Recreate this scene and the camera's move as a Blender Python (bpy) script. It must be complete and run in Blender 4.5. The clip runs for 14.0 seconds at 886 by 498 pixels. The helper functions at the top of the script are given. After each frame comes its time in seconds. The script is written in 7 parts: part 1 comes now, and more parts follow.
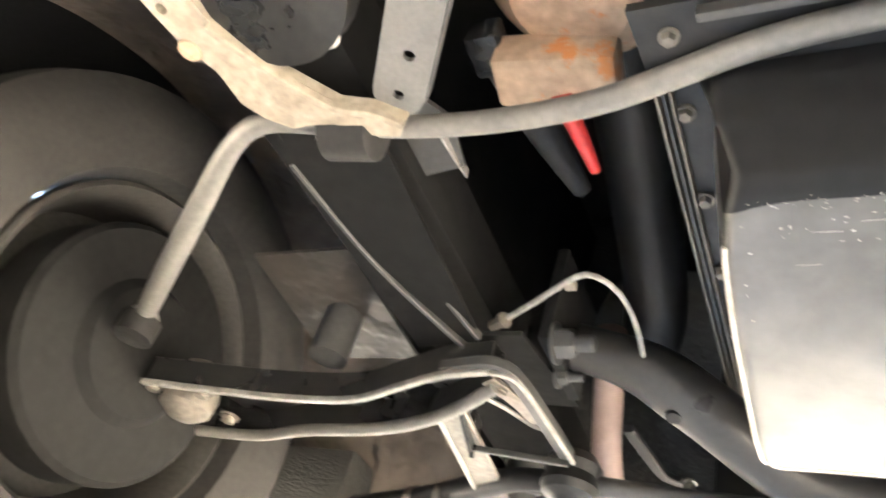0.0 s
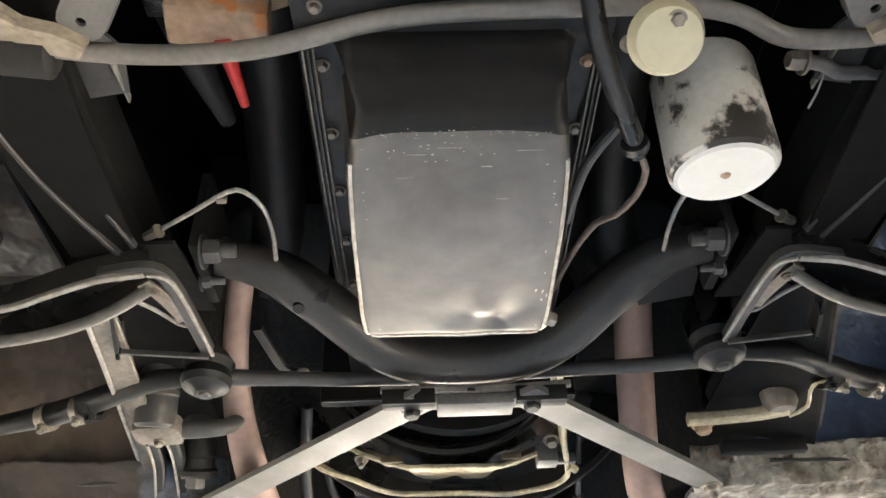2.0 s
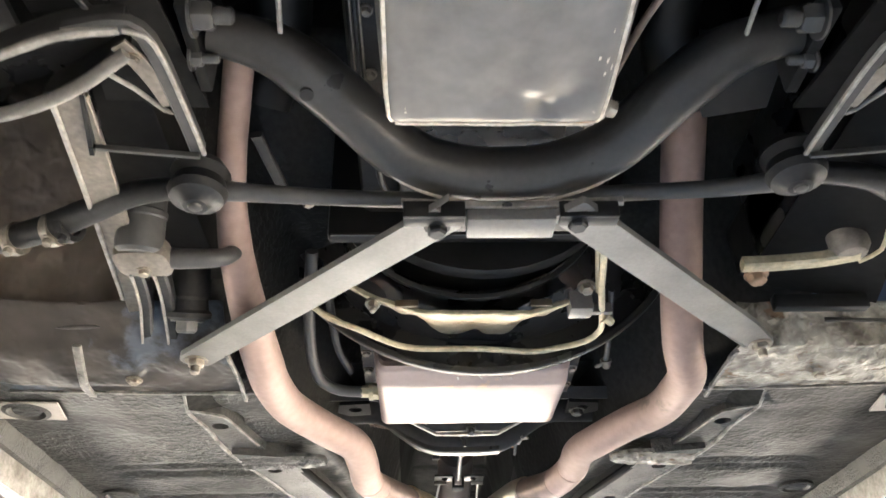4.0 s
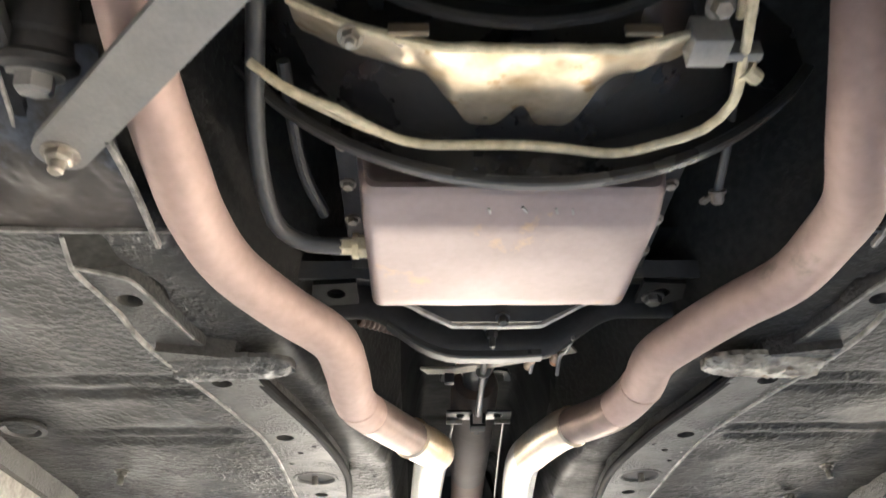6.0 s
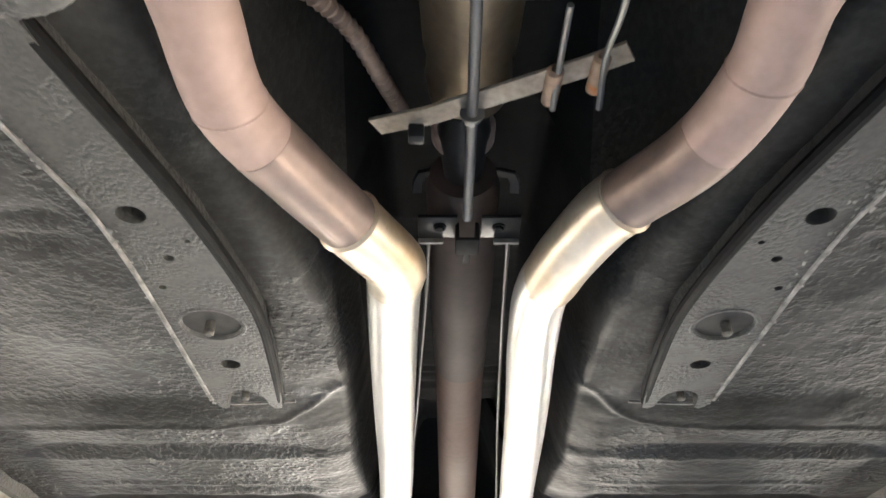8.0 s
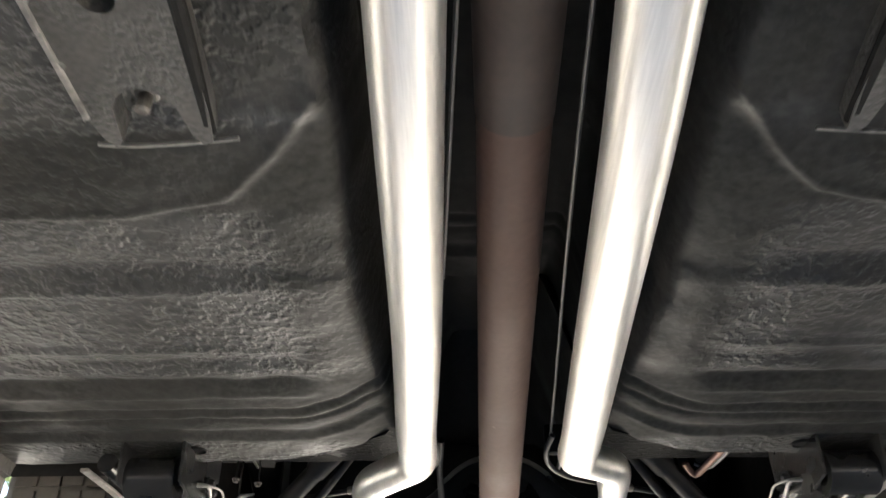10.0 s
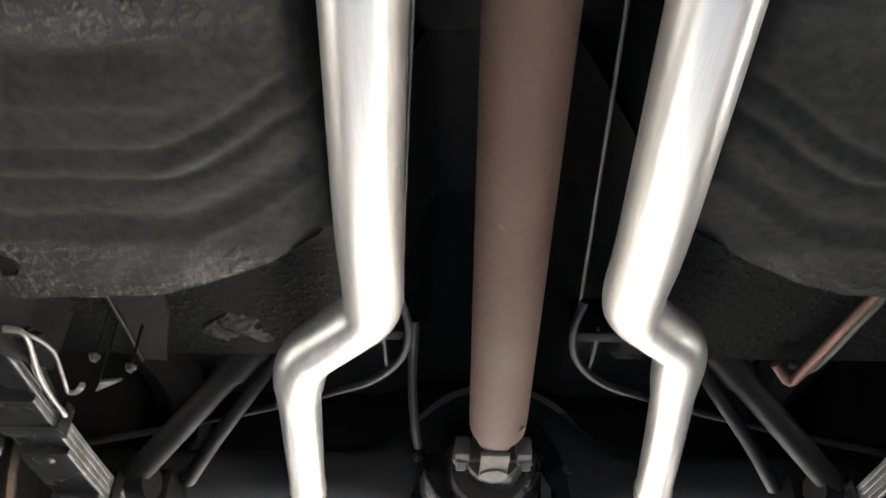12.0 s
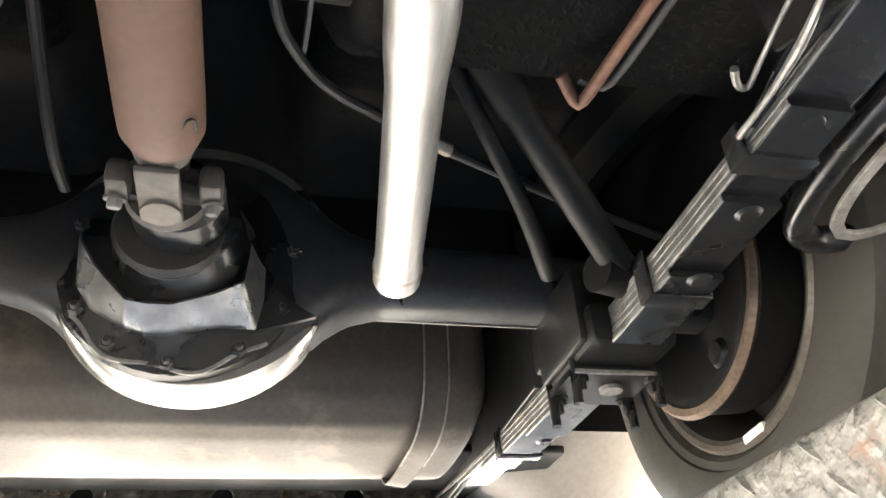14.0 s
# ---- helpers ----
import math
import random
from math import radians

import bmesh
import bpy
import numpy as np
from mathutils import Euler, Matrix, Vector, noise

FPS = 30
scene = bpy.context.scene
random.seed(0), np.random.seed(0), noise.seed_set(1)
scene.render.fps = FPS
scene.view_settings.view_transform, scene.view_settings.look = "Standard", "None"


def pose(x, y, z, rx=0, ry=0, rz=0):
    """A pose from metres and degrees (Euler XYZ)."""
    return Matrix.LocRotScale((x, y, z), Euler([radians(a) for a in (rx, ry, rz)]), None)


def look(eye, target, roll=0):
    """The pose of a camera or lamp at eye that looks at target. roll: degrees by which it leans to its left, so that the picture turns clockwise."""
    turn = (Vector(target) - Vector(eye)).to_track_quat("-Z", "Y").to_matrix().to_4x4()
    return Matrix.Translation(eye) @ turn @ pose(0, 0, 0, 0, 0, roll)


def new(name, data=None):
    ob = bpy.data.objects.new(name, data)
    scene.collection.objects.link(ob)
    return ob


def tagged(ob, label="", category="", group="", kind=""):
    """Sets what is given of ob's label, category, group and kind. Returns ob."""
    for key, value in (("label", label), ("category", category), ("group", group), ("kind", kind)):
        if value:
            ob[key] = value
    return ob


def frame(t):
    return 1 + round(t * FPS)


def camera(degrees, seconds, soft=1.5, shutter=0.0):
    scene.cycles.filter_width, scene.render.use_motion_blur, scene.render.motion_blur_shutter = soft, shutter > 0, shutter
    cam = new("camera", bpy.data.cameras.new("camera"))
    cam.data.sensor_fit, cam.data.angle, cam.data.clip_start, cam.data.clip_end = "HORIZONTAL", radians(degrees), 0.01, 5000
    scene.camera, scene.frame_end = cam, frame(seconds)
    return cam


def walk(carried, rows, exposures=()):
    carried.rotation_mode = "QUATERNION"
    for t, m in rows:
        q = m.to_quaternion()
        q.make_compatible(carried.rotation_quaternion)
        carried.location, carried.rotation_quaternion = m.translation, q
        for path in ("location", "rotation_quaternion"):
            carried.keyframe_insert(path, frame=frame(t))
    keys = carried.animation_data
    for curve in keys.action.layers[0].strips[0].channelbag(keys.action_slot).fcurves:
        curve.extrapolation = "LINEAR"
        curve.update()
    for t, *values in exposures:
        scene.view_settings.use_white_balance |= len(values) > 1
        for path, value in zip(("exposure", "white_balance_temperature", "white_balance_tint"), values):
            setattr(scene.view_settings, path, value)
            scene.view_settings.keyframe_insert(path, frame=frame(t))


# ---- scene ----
cam = camera(57.8, 14.0, shutter=0.3)
PATH = [
    (0, (-0.041, -0.319, 1.334), (-0.953, 0.998, 2.532), 19.5),
    (0.5, (-0.104, -0.361, 1.283), (-0.404, 1.234, 2.453), 3.1),
    (1, (-0.066, -0.396, 1.223), (-0.135, 1.289, 2.298), -0.4),
    (1.5, (-0.05, -0.418, 1.199), (-0.04, 1.255, 2.296), -0.5),
    (2, (-0.052, -0.419, 1.204), (0.004, 1.155, 2.437), -2.7),
    (2.5, (-0.062, -0.414, 1.198), (-0.008, 1.187, 2.395), -2.8),
    (3, (-0.082, -0.405, 1.19), (-0.012, 1.288, 2.254), -2.5),
    (3.2, (-0.089, -0.392, 1.18), (-0.014, 1.303, 2.237), -2.2),
    (5.3, (-0.074, 0.076, 1.221), (-0.035, 1.721, 2.357), -0.5),
    (5.5, (-0.076, 0.104, 1.231), (-0.036, 1.762, 2.349), -0.5),
    (6, (-0.088, 0.218, 1.226), (-0.04, 1.903, 2.301), -1.0),
    (6.5, (-0.094, 0.383, 1.229), (-0.002, 2.075, 2.291), -2.1),
    (7, (-0.076, 0.505, 1.22), (0.053, 2.205, 2.265), -2.1),
    (7.5, (-0.051, 0.642, 1.224), (0.036, 2.341, 2.276), -1.2),
    (8, (-0.033, 0.777, 1.23), (-0.017, 2.454, 2.32), -0.2),
    (8.5, (-0.041, 0.895, 1.232), (-0.062, 2.56, 2.34), -0.2),
    (9, (-0.056, 1.039, 1.227), (-0.082, 2.697, 2.345), -0.5),
    (9.2, (-0.061, 1.086, 1.223), (-0.084, 2.746, 2.338), -0.6),
    (11.3, (-0.031, 1.676, 1.239), (-0.097, 3.319, 2.377), 0.7),
    (11.5, (-0.044, 1.73, 1.243), (-0.103, 3.362, 2.397), 0.7),
    (12, (-0.05, 1.836, 1.228), (-0.058, 3.431, 2.434), 0.8),
    (12.5, (-0.036, 1.932, 1.208), (0.013, 3.533, 2.406), 0.6),
    (13, (0.018, 2.062, 1.205), (0.239, 3.665, 2.382), -2.3),
    (13.5, (0.092, 2.143, 1.215), (0.506, 3.771, 2.301), -4.6),
    (14, (0.098, 2.199, 1.205), (0.529, 3.838, 2.267), -4.0),
]
SUN, SUN_ELEV, SUN_TURN, SKY = 5.0, 50, 10, 0.07
EXPOSURES = [(0, 5.75, 6850, 10), (0.5, 5.65, 6800, 10), (1.0, 5.3, 6700, 10), (1.5, 4.8, 6700, 10), (2.0, 4.62, 6700, 10), (2.5, 5.0, 6750, 10), (3.0, 4.97, 6650, 10), (5.5, 4.45, 6450, 10), (8.0, 4.25, 6350, 10), (9.0, 3.9, 6500, 10), (11.5, 3.58, 6150, 10), (12.5, 3.74, 6150, 10), (13.0, 3.85, 6200, 10), (14, 4.32, 6400, 10)]
walk(cam, [(t, look(eye, target, roll)) for t, eye, target, roll in PATH], EXPOSURES)


# ---- world, sun, exposure ----
world = bpy.data.worlds.new("daylight")
scene.world = world
world.use_nodes = True
wn = world.node_tree.nodes
sky = wn.new("ShaderNodeTexSky")
sky.sky_type, sky.sun_disc = "NISHITA", False
sky.sun_elevation, sky.sun_rotation = radians(SUN_ELEV), radians(SUN_TURN)
world.node_tree.links.new(sky.outputs["Color"], wn["Background"].inputs["Color"])
wn["Background"].inputs["Strength"].default_value = SKY
sun = new("sun", bpy.data.lights.new("sun", "SUN"))
sun.data.energy, sun.data.angle, sun.data.color = SUN, radians(0.6), (1.0, 0.95, 0.86)
sun_dir = Vector((math.sin(radians(SUN_TURN)) * math.cos(radians(SUN_ELEV)),
                  math.cos(radians(SUN_TURN)) * math.cos(radians(SUN_ELEV)), math.sin(radians(SUN_ELEV))))
sun.matrix_world = look(sun_dir * 20, (0, 0, 0))


# ---- materials ----
def mat(name, base, rough=0.5, metal=0.0, second=None, scale=9.0, mix=0.5, bump=0.15, grain=160.0, rough2=None, stretch=(1, 1, 1), coat=0.0, spots=None, spot_scale=30.0, spot_at=0.62, grit=0.25, depth=0.003, patchy=0.6, crumb=0.0, spec=0.5, fade=""):
    """A worn surface: blotches of a second colour at one scale, fine grain and relief at another, and sharp-edged spots of a third colour."""
    m = bpy.data.materials.new(name)
    m.use_nodes = True
    n, l = m.node_tree.nodes, m.node_tree.links
    b = n["Principled BSDF"]
    co = n.new("ShaderNodeTexCoord")
    mp = n.new("ShaderNodeMapping")
    mp.inputs["Scale"].default_value = stretch
    l.new(co.outputs["Object"], mp.inputs["Vector"])
    big, fine = n.new("ShaderNodeTexNoise"), n.new("ShaderNodeTexNoise")
    for t, s, d in ((big, scale, 6.0), (fine, grain, 2.0 if crumb else 4.0)):
        t.inputs["Scale"].default_value, t.inputs["Detail"].default_value = s, d
        l.new(mp.outputs["Vector"], t.inputs["Vector"])
    ramp = n.new("ShaderNodeValToRGB")
    ramp.color_ramp.elements[0].position, ramp.color_ramp.elements[1].position = 0.5 - 0.22, 0.5 + 0.22
    second = second or tuple(c * 0.6 for c in base)
    ramp.color_ramp.elements[0].color = (*base, 1)
    ramp.color_ramp.elements[1].color = (*[a + (c - a) * mix * 2 for a, c in zip(base, second)], 1) if mix < 0.5 else (*second, 1)
    l.new(big.outputs["Fac"], ramp.inputs["Fac"])
    shade = n.new("ShaderNodeMix")
    shade.data_type, shade.blend_type = "RGBA", "MULTIPLY"
    shade.inputs["Factor"].default_value = 1.0
    gr = n.new("ShaderNodeMapRange")
    gr.inputs["From Min"].default_value, gr.inputs["From Max"].default_value = 0.3, 0.7
    gr.inputs["To Min"].default_value, gr.inputs["To Max"].default_value = 1 - grit, 1 + grit * 0.6
    l.new(fine.outputs["Fac"], gr.inputs["Value"])
    l.new(ramp.outputs["Color"], shade.inputs["A"])
    l.new(gr.outputs["Result"], shade.inputs["B"])
    colour = shade.outputs["Result"]
    if spots:
        sp = n.new("ShaderNodeTexNoise")
        sp.inputs["Scale"].default_value, sp.inputs["Detail"].default_value = spot_scale, 8.0
        sp.inputs["Roughness"].default_value = 0.65
        l.new(co.outputs["Object"], sp.inputs["Vector"])
        sr = n.new("ShaderNodeMapRange")
        sr.inputs["From Min"].default_value, sr.inputs["From Max"].default_value = spot_at, spot_at + 0.06
        l.new(sp.outputs["Fac"], sr.inputs["Value"])
        sm = n.new("ShaderNodeMix")
        sm.data_type = "RGBA"
        l.new(sr.outputs["Result"], sm.inputs["Factor"])
        l.new(colour, sm.inputs["A"])
        sm.inputs["B"].default_value = (*spots, 1)
        colour = sm.outputs["Result"]
    l.new(colour, b.inputs["Base Color"])
    b.inputs["Metallic"].default_value = metal
    b.inputs["Specular IOR Level"].default_value = spec
    b.inputs["Coat Weight"].default_value = coat
    rr = n.new("ShaderNodeMapRange")
    rr.inputs["To Min"].default_value, rr.inputs["To Max"].default_value = rough, rough2 if rough2 is not None else min(1, rough + 0.2)
    rr.inputs["From Min"].default_value, rr.inputs["From Max"].default_value = 0.3, 0.7
    l.new(big.outputs["Fac"], rr.inputs["Value"])
    l.new(rr.outputs["Result"], b.inputs["Roughness"])
    if bump:
        gate = n.new("ShaderNodeMapRange")
        gate.inputs["From Min"].default_value, gate.inputs["From Max"].default_value = 0.40, 0.62
        gate.inputs["To Min"].default_value, gate.inputs["To Max"].default_value = patchy, 1.0
        l.new(big.outputs["Fac"], gate.inputs["Value"])
        add = n.new("ShaderNodeMath")
        add.operation = "MULTIPLY"
        l.new(gate.outputs["Result"], add.inputs[0])
        if crumb:
            lump = n.new("ShaderNodeMapRange")
            lump.interpolation_type = "SMOOTHSTEP"
            lump.inputs["From Min"].default_value, lump.inputs["From Max"].default_value = crumb, crumb + 0.28
            l.new(fine.outputs["Fac"], lump.inputs["Value"])
            l.new(lump.outputs["Result"], add.inputs[1])
        else:
            l.new(fine.outputs["Fac"], add.inputs[1])
        if fade:
            at = n.new("ShaderNodeAttribute")
            at.attribute_name = fade
            thin = n.new("ShaderNodeMath")
            thin.operation = "MULTIPLY"
            l.new(add.outputs["Value"], thin.inputs[0])
            l.new(at.outputs["Fac"], thin.inputs[1])
            add = thin
            sheen = n.new("ShaderNodeMath")
            sheen.operation = "MULTIPLY"
            l.new(at.outputs["Fac"], sheen.inputs[0])
            sheen.inputs[1].default_value = spec
            l.new(sheen.outputs["Value"], b.inputs["Specular IOR Level"])
        bp = n.new("ShaderNodeBump")
        bp.inputs["Strength"].default_value, bp.inputs["Distance"].default_value = bump, depth
        l.new(add.outputs["Value"], bp.inputs["Height"])
        l.new(bp.outputs["Normal"], b.inputs["Normal"])
    return m


UNDERCOAT = mat("undercoating", (0.044, 0.043, 0.040), 0.42, second=(0.026, 0.0255, 0.024), scale=5, bump=0.75, grain=85, rough2=0.62, patchy=0.25, crumb=0.40, depth=0.0026, grit=0.15, spec=0.4)
FLOORCOAT = mat("floor_undercoating", (0.047, 0.0455, 0.042), 0.36, second=(0.026, 0.0255, 0.024), scale=6, bump=1.0, grain=105, rough2=0.62, patchy=0.15, crumb=0.40, depth=0.0052, grit=0.25, spec=0.55, fade="coat")
RAILCOAT = mat("dusty_undercoating", (0.064, 0.061, 0.056), 0.40, second=(0.042, 0.041, 0.038), scale=16, bump=0.7, grain=210, depth=0.0018, crumb=0.34, patchy=0.0, rough2=0.6, spots=(0.13, 0.123, 0.112), spot_scale=110, spot_at=0.66)
DARKFLAKE = mat("dark_flaking_coat", (0.026, 0.026, 0.027), 0.5, second=(0.009, 0.009, 0.0095), scale=45, bump=0.9, grain=120, depth=0.003, spec=0.15)
FLAKE = mat("pale_coat_flakes", (0.26, 0.25, 0.23), 0.45, second=(0.10, 0.095, 0.09), scale=120, bump=0.3)
CUPDARK = mat("smooth_shaded_cup", (0.030, 0.029, 0.027), 0.5, second=(0.020, 0.0195, 0.018), scale=20, bump=0.15, grain=60, spec=0.3)
STUDSTEEL = mat("grimy_stud_steel", (0.20, 0.185, 0.165), 0.4, 0.5, second=(0.05, 0.046, 0.041), scale=70, bump=0.3)
# Silvery colour of highlights painted on spring and hanger edges.
LEAFEDGE = mat("leaf_side_highlight", (0.34, 0.33, 0.315), 0.34, 0.6, second=(0.16, 0.155, 0.148), scale=30, bump=0.15, grain=140)
# Grey darkened to near black, so the colour carries the shade.
SHOCKGREY = mat("shaded_shock_and_hose", (0.0105, 0.0103, 0.010), 0.5, second=(0.0075, 0.0074, 0.0072), scale=12, bump=0.15, spec=0.25)
DARKCOAT = mat("rough_shaded_coat", (0.0068, 0.0069, 0.0072), 0.5, second=(0.0105, 0.0105, 0.0105), scale=6, bump=0.7, grain=95, rough2=0.66, patchy=0.0, crumb=0.46, depth=0.003, spec=0.04, spots=(0.03, 0.03, 0.031), spot_scale=60, spot_at=0.72)
LEAFBLACK = mat("gloss_black_spring_steel", (0.085, 0.085, 0.087), 0.16, 0.7, second=(0.042, 0.042, 0.043), scale=14, bump=0.14, grain=110, rough2=0.32, grit=0.15)
# Deepest black: the shade of hidden panels is put into this colour.
VOIDBLACK = mat("deep_shaded_black", (0.0065, 0.0064, 0.0062), 0.62, second=(0.011, 0.0106, 0.010), scale=10, bump=0.2, grain=70, spec=0.14)
# Near black for parts in shade and for plain black ones.
MATTBLACK = mat("matt_shaded_black", (0.0105, 0.0104, 0.0101), 0.68, second=(0.016, 0.0156, 0.015), scale=12, bump=0.2, grain=80, spec=0.15)
AXLEBLACK = mat("satin_black_axle", (0.048, 0.048, 0.0488), 0.27, second=(0.028, 0.028, 0.0285), scale=9, bump=0.08, grain=120, rough2=0.5)
# Worn lip, lightened as well for highlights along the rail edges.
RAILWORN = mat("worn_lip_and_highlight", (0.30, 0.285, 0.265), 0.42, 0.2, second=(0.06, 0.058, 0.054), scale=40, bump=1.0, grain=150, depth=0.003)
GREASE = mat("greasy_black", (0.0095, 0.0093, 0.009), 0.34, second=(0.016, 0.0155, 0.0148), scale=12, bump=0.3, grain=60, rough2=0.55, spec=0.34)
DARK = mat("black_chassis_paint", (0.0155, 0.0157, 0.016), 0.34, second=(0.023, 0.0225, 0.022), scale=11, bump=0.2, grain=120, rough2=0.55, spec=0.32)
BLACK = mat("gloss_black_paint", (0.012, 0.012, 0.013), 0.18, second=(0.025, 0.024, 0.022), scale=14, bump=0.12, grain=110, rough2=0.38)
GREYPAINT = mat("grey_chassis_paint", (0.075, 0.073, 0.070), 0.34, second=(0.045, 0.044, 0.042), scale=8, bump=0.12, grain=140, rough2=0.5, grit=0.15)
SWAYGREY = mat("dull_spring_steel", (0.24, 0.225, 0.205), 0.4, 0.3, second=(0.16, 0.15, 0.135), scale=10, bump=0.1, grit=0.15)
DARKRIM = mat("dark_dusty_rim", (0.055, 0.051, 0.046), 0.5, second=(0.036, 0.033, 0.030), scale=8, bump=0.2)
SHELLBRIGHT = mat("highlight_bright_casting", (0.60, 0.58, 0.55), 0.20, 0.85, second=(0.25, 0.24, 0.228), scale=26, bump=0.35, grain=34, rough2=0.42, grit=0.12, depth=0.004)
POLISHED = mat("polished_highlight_steel", (0.55, 0.53, 0.50), 0.16, 0.85, second=(0.40, 0.38, 0.36), scale=8, bump=0.03, grit=0.08)
YOKE = mat("dull_grey_forging", (0.13, 0.118, 0.106), 0.45, 0.3, second=(0.085, 0.076, 0.067), scale=14, bump=0.12, grain=120)
COVER = mat("stained_bare_cover", (0.62, 0.55, 0.43), 0.27, 0.8, second=(0.33, 0.25, 0.15), scale=22, bump=0.06, grain=120, grit=0.12, spots=(0.30, 0.20, 0.10), spot_scale=26, spot_at=0.60)
CROSS = mat("worn_satin_grey", (0.062, 0.0595, 0.056), 0.24, 0.25, second=(0.036, 0.0345, 0.032), scale=9, bump=0.05, grain=160, rough2=0.42, grit=0.12)
EDGE = mat("bare_edge_and_highlight", (0.42, 0.40, 0.37), 0.45, 0.4, second=(0.22, 0.2, 0.18), scale=30, bump=0.2)
BRACE = mat("brushed_grey_steel", (0.215, 0.208, 0.195), 0.36, 0.35, second=(0.15, 0.145, 0.138), scale=14, bump=0.05, grain=260, grit=0.1, spots=(0.30, 0.285, 0.26), spot_scale=40, spot_at=0.68)
PAN = mat("oil_pan_steel", (0.235, 0.222, 0.205), 0.26, 0.7, second=(0.135, 0.128, 0.118), scale=8, bump=0.10, grain=34, rough2=0.46, grit=0.22, depth=0.0016, spots=(0.40, 0.33, 0.25), spot_scale=34, spot_at=0.69)
# Bare steel of the chips, also the colour of painted highlights.
CHIP = mat("bare_chips_and_highlights", (0.68, 0.64, 0.57), 0.32, 0.45, second=(0.46, 0.39, 0.3), scale=60, bump=0.1)
TPAN = mat("transmission_pan_steel", (0.325, 0.258, 0.245), 0.38, 0.5, second=(0.25, 0.193, 0.181), scale=6, bump=0.03, grain=120, rough2=0.5, grit=0.06, spots=(0.40, 0.265, 0.17), spot_scale=9, spot_at=0.60)
HEADER = mat("heat_tinted_exhaust", (0.39, 0.272, 0.234), 0.5, 0.25, second=(0.31, 0.218, 0.188), scale=6, bump=0.06, grain=90, grit=0.1, spots=(0.20, 0.15, 0.125), spot_scale=7, spot_at=0.64)
BURNT = mat("scorched_pipe_end", (0.30, 0.215, 0.18), 0.34, 0.6, second=(0.11, 0.09, 0.08), scale=9, bump=0.05, grain=90, grit=0.1)
SLEEVING = mat("brown_ribbed_sleeve", (0.17, 0.12, 0.095), 0.5, second=(0.10, 0.07, 0.055), scale=30, bump=0.1)
TAILALLOY = mat("dull_stained_alloy", (0.26, 0.21, 0.145), 0.3, 0.7, second=(0.15, 0.115, 0.075), scale=8, bump=0.06, grain=110, grit=0.12)
SILVER = mat("aluminised_pipe", (0.82, 0.79, 0.75), 0.30, 0.85, second=(0.66, 0.63, 0.60), scale=11, bump=0.0, grain=70, rough2=0.44, stretch=(8, 0.3, 8), grit=0.08)
SLEEVE = mat("straw_tinted_pipe", (0.74, 0.69, 0.61), 0.28, 0.8, second=(0.50, 0.37, 0.23), scale=9, bump=0.04, grain=90, grit=0.1, spots=(0.22, 0.14, 0.095), spot_scale=13, spot_at=0.62)
PRIMER = mat("primer_brown_shaft", (0.142, 0.085, 0.063), 0.55, 0.0, second=(0.108, 0.063, 0.046), scale=5, bump=0.05, grain=120, grit=0.1, spots=(0.21, 0.14, 0.105), spot_scale=20, spot_at=0.68, spec=0.3)
PRIMERDARK = mat("grey_brown_shaft", (0.092, 0.064, 0.050), 0.6, 0.0, second=(0.064, 0.045, 0.035), scale=6, bump=0.06, grain=120, grit=0.1)
BEIGE = mat("dusty_beige_steel", (0.38, 0.325, 0.26), 0.5, 0.1, second=(0.25, 0.205, 0.155), scale=24, bump=0.35, grain=130)
CREAM = mat("cream_zinc", (0.62, 0.56, 0.40), 0.42, 0.35, second=(0.45, 0.38, 0.25), scale=25, bump=0.25, grain=140)
WHITE = mat("white_filter_paint", (0.80, 0.78, 0.72), 0.32, second=(0.58, 0.53, 0.44), scale=14, bump=0.04, grain=150, grit=0.08, spots=(0.045, 0.038, 0.032), spot_scale=15, spot_at=0.49)
WHITECLEAN = mat("clean_white_paint", (0.88, 0.87, 0.82), 0.3, second=(0.82, 0.80, 0.74), scale=9, bump=0.0, grit=0.03)
PUMP = mat("pale_yellow_zinc", (0.74, 0.70, 0.52), 0.3, 0.2, second=(0.62, 0.56, 0.38), scale=9, bump=0.04, grain=120, grit=0.06)
COLLAR = mat("pale_brown_collar", (0.58, 0.47, 0.39), 0.4, 0.3, second=(0.42, 0.31, 0.25), scale=30, bump=0.1)
RUST = mat("rusty_orange_casting", (0.52, 0.33, 0.21), 0.6, 0.1, second=(0.40, 0.30, 0.22), scale=16, bump=0.4, grain=90, spots=(0.5, 0.2, 0.07), spot_scale=16, spot_at=0.6)
RUSTYFLOOR = mat("flaking_floor", (0.46, 0.43, 0.37), 0.42, 0.2, second=(0.09, 0.075, 0.06), scale=34, bump=1.0, grain=60, depth=0.005, crumb=0.42, spots=(0.16, 0.10, 0.06), spot_scale=20, spot_at=0.58)
PALEPAINT = mat("pale_dusty_paint", (0.50, 0.47, 0.43), 0.4, second=(0.34, 0.30, 0.26), scale=5, bump=0.05, grain=90, grit=0.08)
# Dusty brown lightened for the light on it; bluish spots are reflected sky.
LINER = mat("dusty_lit_wheelhouse", (0.27, 0.22, 0.18), 0.5, second=(0.085, 0.072, 0.062), scale=8, bump=0.9, grain=24, depth=0.006, rough2=0.65, crumb=0.42, spots=(0.16, 0.18, 0.21), spot_scale=5, spot_at=0.60)
